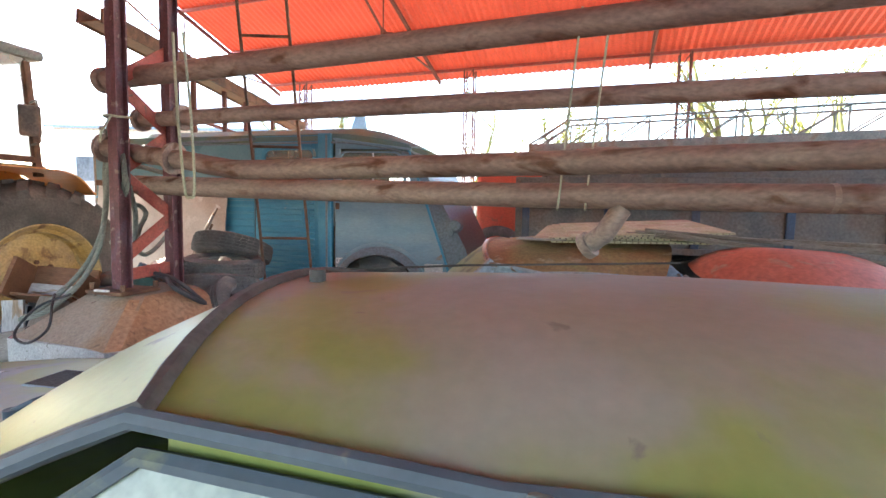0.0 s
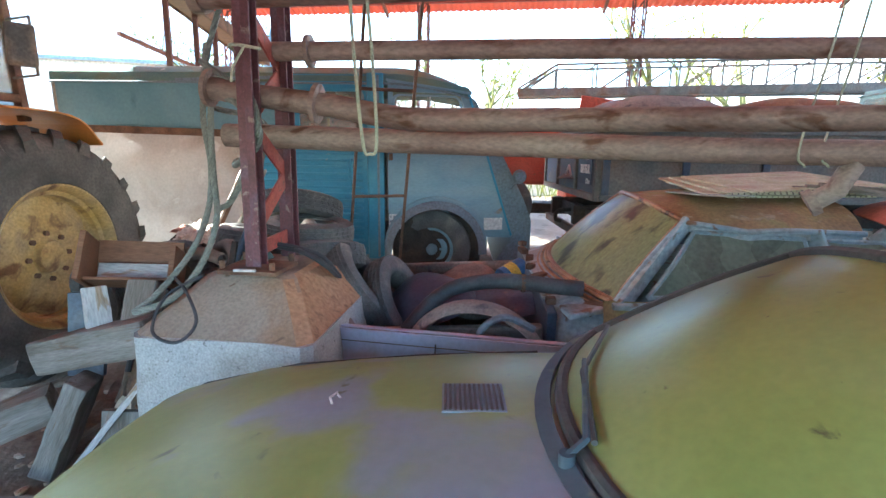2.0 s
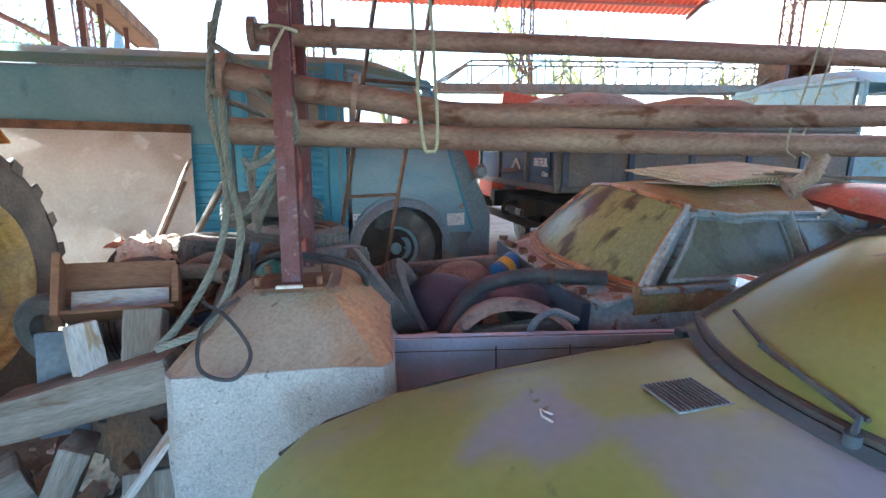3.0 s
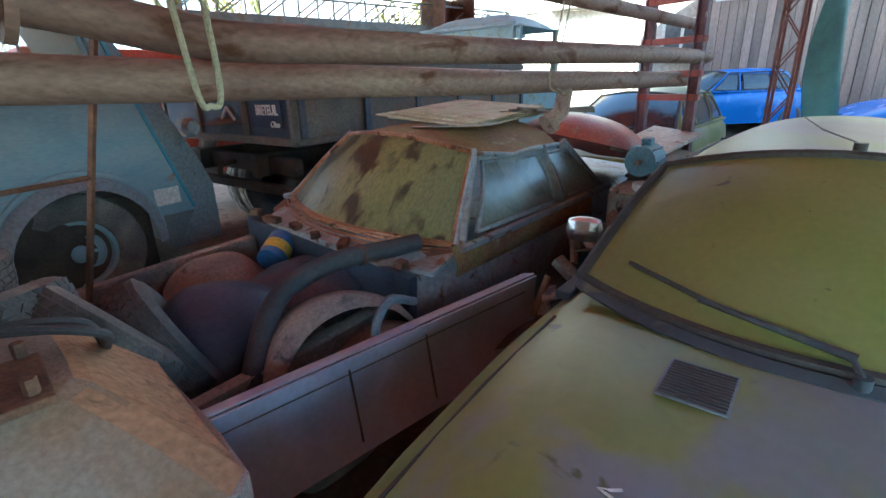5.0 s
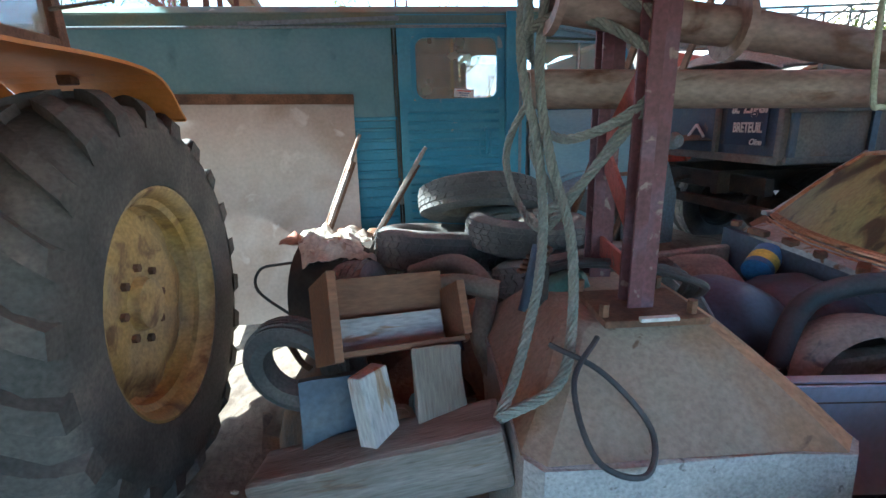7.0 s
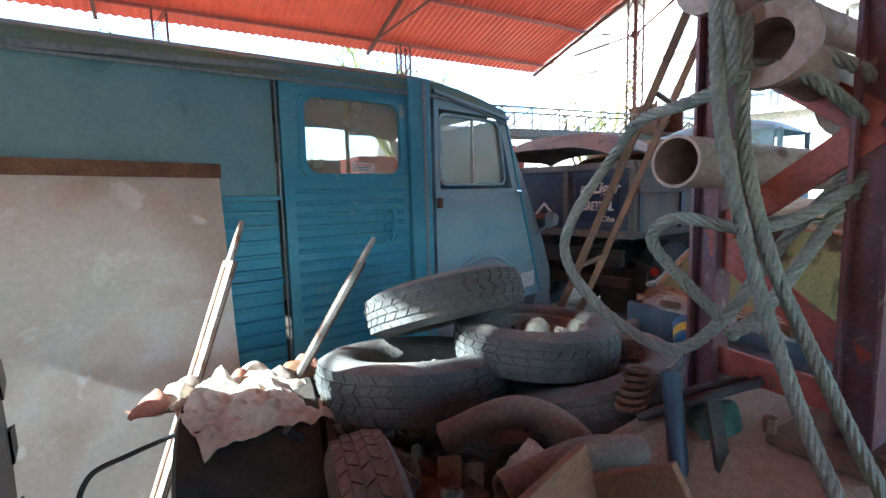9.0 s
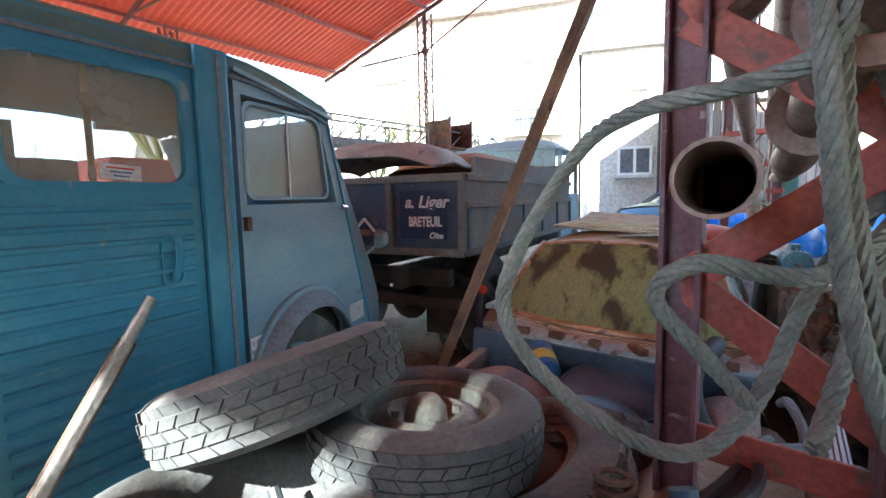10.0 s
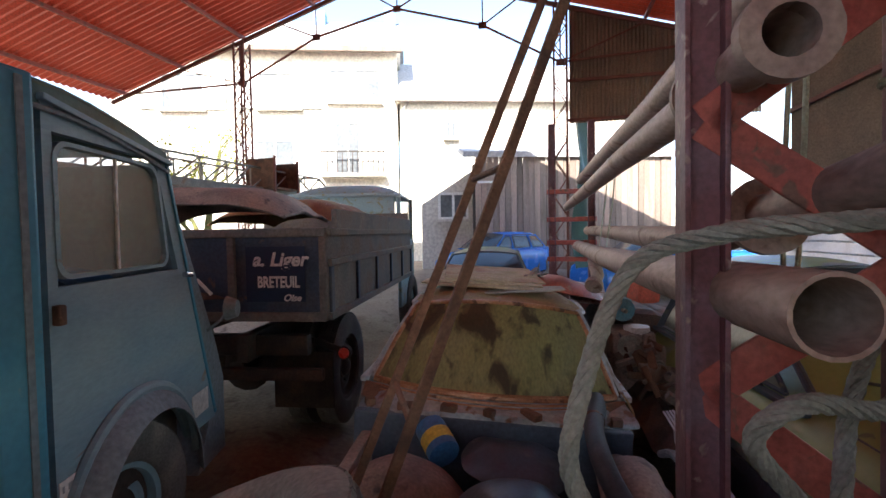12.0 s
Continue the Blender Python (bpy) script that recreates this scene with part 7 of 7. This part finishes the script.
street_car("bright blue modern hatchback parked in the street", pose(9.4, 1.05, 0.55, 0, 0, 128), M["bluebright"], 0.82)
street_car("bright blue car parked beyond the rack", pose(7.6, -2.4, 0.30, 0, 0, 100), M["bluebright"])
street_car("dull green old car parked beyond the lorry", pose(5.4, 2.05, 0.08, 0, 0, 168), M["moss"], 0.96)
street_car("old dusty green car behind the rack", pose(1.9, -0.75, 0.0, 0, 0, 165), M["hood"], 0.98)

# side of a grey shed and far low houses that close the view
sh = thing("shed", "pale boarded shed side beyond the rack", "shed")
part("wall", B((5.0, 0.12, 2.6), pose(6.2, -5.2, 1.5, 0, 0, -13)), M["render2"], sh)
for i in range(9):
    part("board", B((5.0, 0.03, 0.2), pose(6.2, -5.11, 0.6 + i * 0.24, 0, 0, -13), 0.004), M["sheet"], sh)
part("roof", B((5.4, 3.0, 0.12), pose(6.2, -6.4, 3.0, 12, 0, -13)), M["rooftile"], sh)


def far_house(x, y, w, d, h, rise, rz, wall, roof, label):
    t = thing("house", label, "house", pose(x, y, 0, 0, 0, rz))
    part("wall", B((w, d, h), pose(0, 0, h / 2)), wall, t)
    for s in (1, -1):
        m, n = span((0, s * (d / 2 + 0.3), h - 0.1), (0, 0, h + rise))
        part("roof_slope", box(bmesh.new(), (n, w + 0.5, 0.15), m), roof, t)
    for k in range(int(w // 3)):
        xx = -w / 2 + 1.6 + k * 3
        wd = part("window", B((1.1, 0.1, 1.2), pose(xx, -d / 2 - 0.01, h * 0.6)), M["winglass"], t)
        part("frame", ring_frame(bmesh.new(), [(xx - 0.6, h * 0.6 - 0.65), (xx + 0.6, h * 0.6 - 0.65), (xx + 0.6, h * 0.6 + 0.65), (xx - 0.6, h * 0.6 + 0.65)], 0.09, 0.06, pose(0, -d / 2 - 0.08, 0)), M["winframe"], wd)


M["blueslate"] = mat("blue_grey_slates", [(0.22, 0.33, 0.45), (0.28, 0.38, 0.50)], 0.5, 0, 0.8, 12, 0.2)
far_house(-13, 27, 14, 8, 5.2, 2.6, 4, M["render"], M["blueslate"], "low cream house with a blue-grey slate roof")
far_house(4, 34, 16, 8, 3.0, 2.2, -6, M["render"], M["rooftile"], "long low cream house behind the yard")
far_house(22, 22, 12, 8, 4.0, 2.5, -30, M["render"], M["rooftile"], "cream house behind the trees")
far_house(-26, 6, 12, 8, 4.0, 2.5, 80, M["render"], M["rooftile"], "pale house at the yard's far side")
wallb = thing("yard_wall", "long pale masonry wall round the yard", "wall", kind="structure")
part("wall", B((30, 0.3, 1.9), pose(2, 17.5, 0.95, 0, 0, -10)), M["render"], wallb)


def tree(label, x, y, h, seed, spread=1.0, leaves=260):
    """Tapered trunk, limbs and twigs with sparse yellow-green tufts."""
    r = random.Random(seed)
    t = thing("tree", label, "tree", pose(x, y, 0))
    wood, tips = bmesh.new(), []

    def limb(p, d, n, rad, depth):
        pts, q, dd = [p.copy()], p.copy(), d.copy()
        for k in range(5):
            dd = (dd + Vector((r.uniform(-0.28, 0.28), r.uniform(-0.28, 0.28), r.uniform(-0.08, 0.22)))).normalized()
            q = q + dd * n / 5
            pts.append(q.copy())
        sweep(wood, pts, rad, 6, True, 0.0, [rad * (1 - 0.13 * k) for k in range(6)])
        if depth == 0:
            tips.extend(pts[2:])
            return
        for k in range(3 if depth > 1 else 4):
            a = pts[r.randint(2, 5)]
            nd = (dd + Vector((r.uniform(-1, 1), r.uniform(-1, 1), r.uniform(-0.2, 0.7))) * spread).normalized()
            limb(a, nd, n * r.uniform(0.5, 0.75), rad * 0.5, depth - 1)
    limb(Vector((0, 0, 0)), Vector((0, 0, 1)), h * 0.5, 0.028 * h, 3)
    part("trunk", wood, M["bark"], t, smooth=True)
    bm = bmesh.new()
    for i in range(leaves * 4):
        c = r.choice(tips) + Vector((r.gauss(0, 0.16), r.gauss(0, 0.16), r.gauss(0, 0.12)))
        s = r.uniform(0.03, 0.08)
        a, b = Vector((r.uniform(-1, 1), r.uniform(-1, 1), r.uniform(-1, 1))).normalized() * s, Vector((r.uniform(-1, 1), r.uniform(-1, 1), r.uniform(-1, 1))).normalized() * s * 0.6
        vs = [bm.verts.new(c + q) for q in (a, b, -a, -b)]
        bm.faces.new(vs)
    part("crown", bm, M["leaf"], t, "sparse yellow-green leaves")


for x, y, h, sd in ((9.5, 15.0, 8.5, 1), (13.5, 17.0, 9.5, 2), (4.5, 18.5, 7.5, 3), (12.5, 9.8, 6.5, 4), (-5.5, 19.0, 7.5, 5), (0.5, 21, 7, 6)):
    tree("bare tree with sparse yellow-green leaves", x, y, h, sd)
bush = thing("hedge", "tangled leafless shrubs along the yard wall", "shrubs", kind="stuff")
bm = bmesh.new()
r = random.Random(5)
for i in range(420):
    x = r.uniform(-9, 13)
    p = Vector((x, 15.5 - 0.17 * x + r.uniform(-1, 1), 0.2))
    q = p + Vector((r.uniform(-0.8, 0.8), r.uniform(-0.5, 0.5), r.uniform(0.8, 2.8)))
    sweep(bm, [p, p.lerp(q, 0.5) + Vector((r.uniform(-0.2, 0.2), 0, 0)), q], 0.012, 4)
    for k in range(6):
        c = p.lerp(q, r.uniform(0.4, 1)) + Vector((r.gauss(0, 0.15), r.gauss(0, 0.15), r.gauss(0, 0.1)))
        s = r.uniform(0.04, 0.09)
        vs = [bm.verts.new(c + Vector((r.uniform(-s, s), r.uniform(-s, s), r.uniform(-s, s)))) for _ in range(3)]
        bm.faces.new(vs)
part("shrub", bm, M["leaf"], bush)
t = thing("green_tarpaulin", "dark green tarpaulin hanging from the lattice column", "tarpaulin")
part("sheet", grid(bmesh.new(), lambda u, v: (6.40 + 0.40 * u + 0.08 * math.sin(v * 9), 0.10 - 0.40 * u + 0.08 * math.sin(v * 6 + u * 5), 1.0 + 3.1 * v), 12, 16, 0.008), M["greentarp"], t, smooth=True)
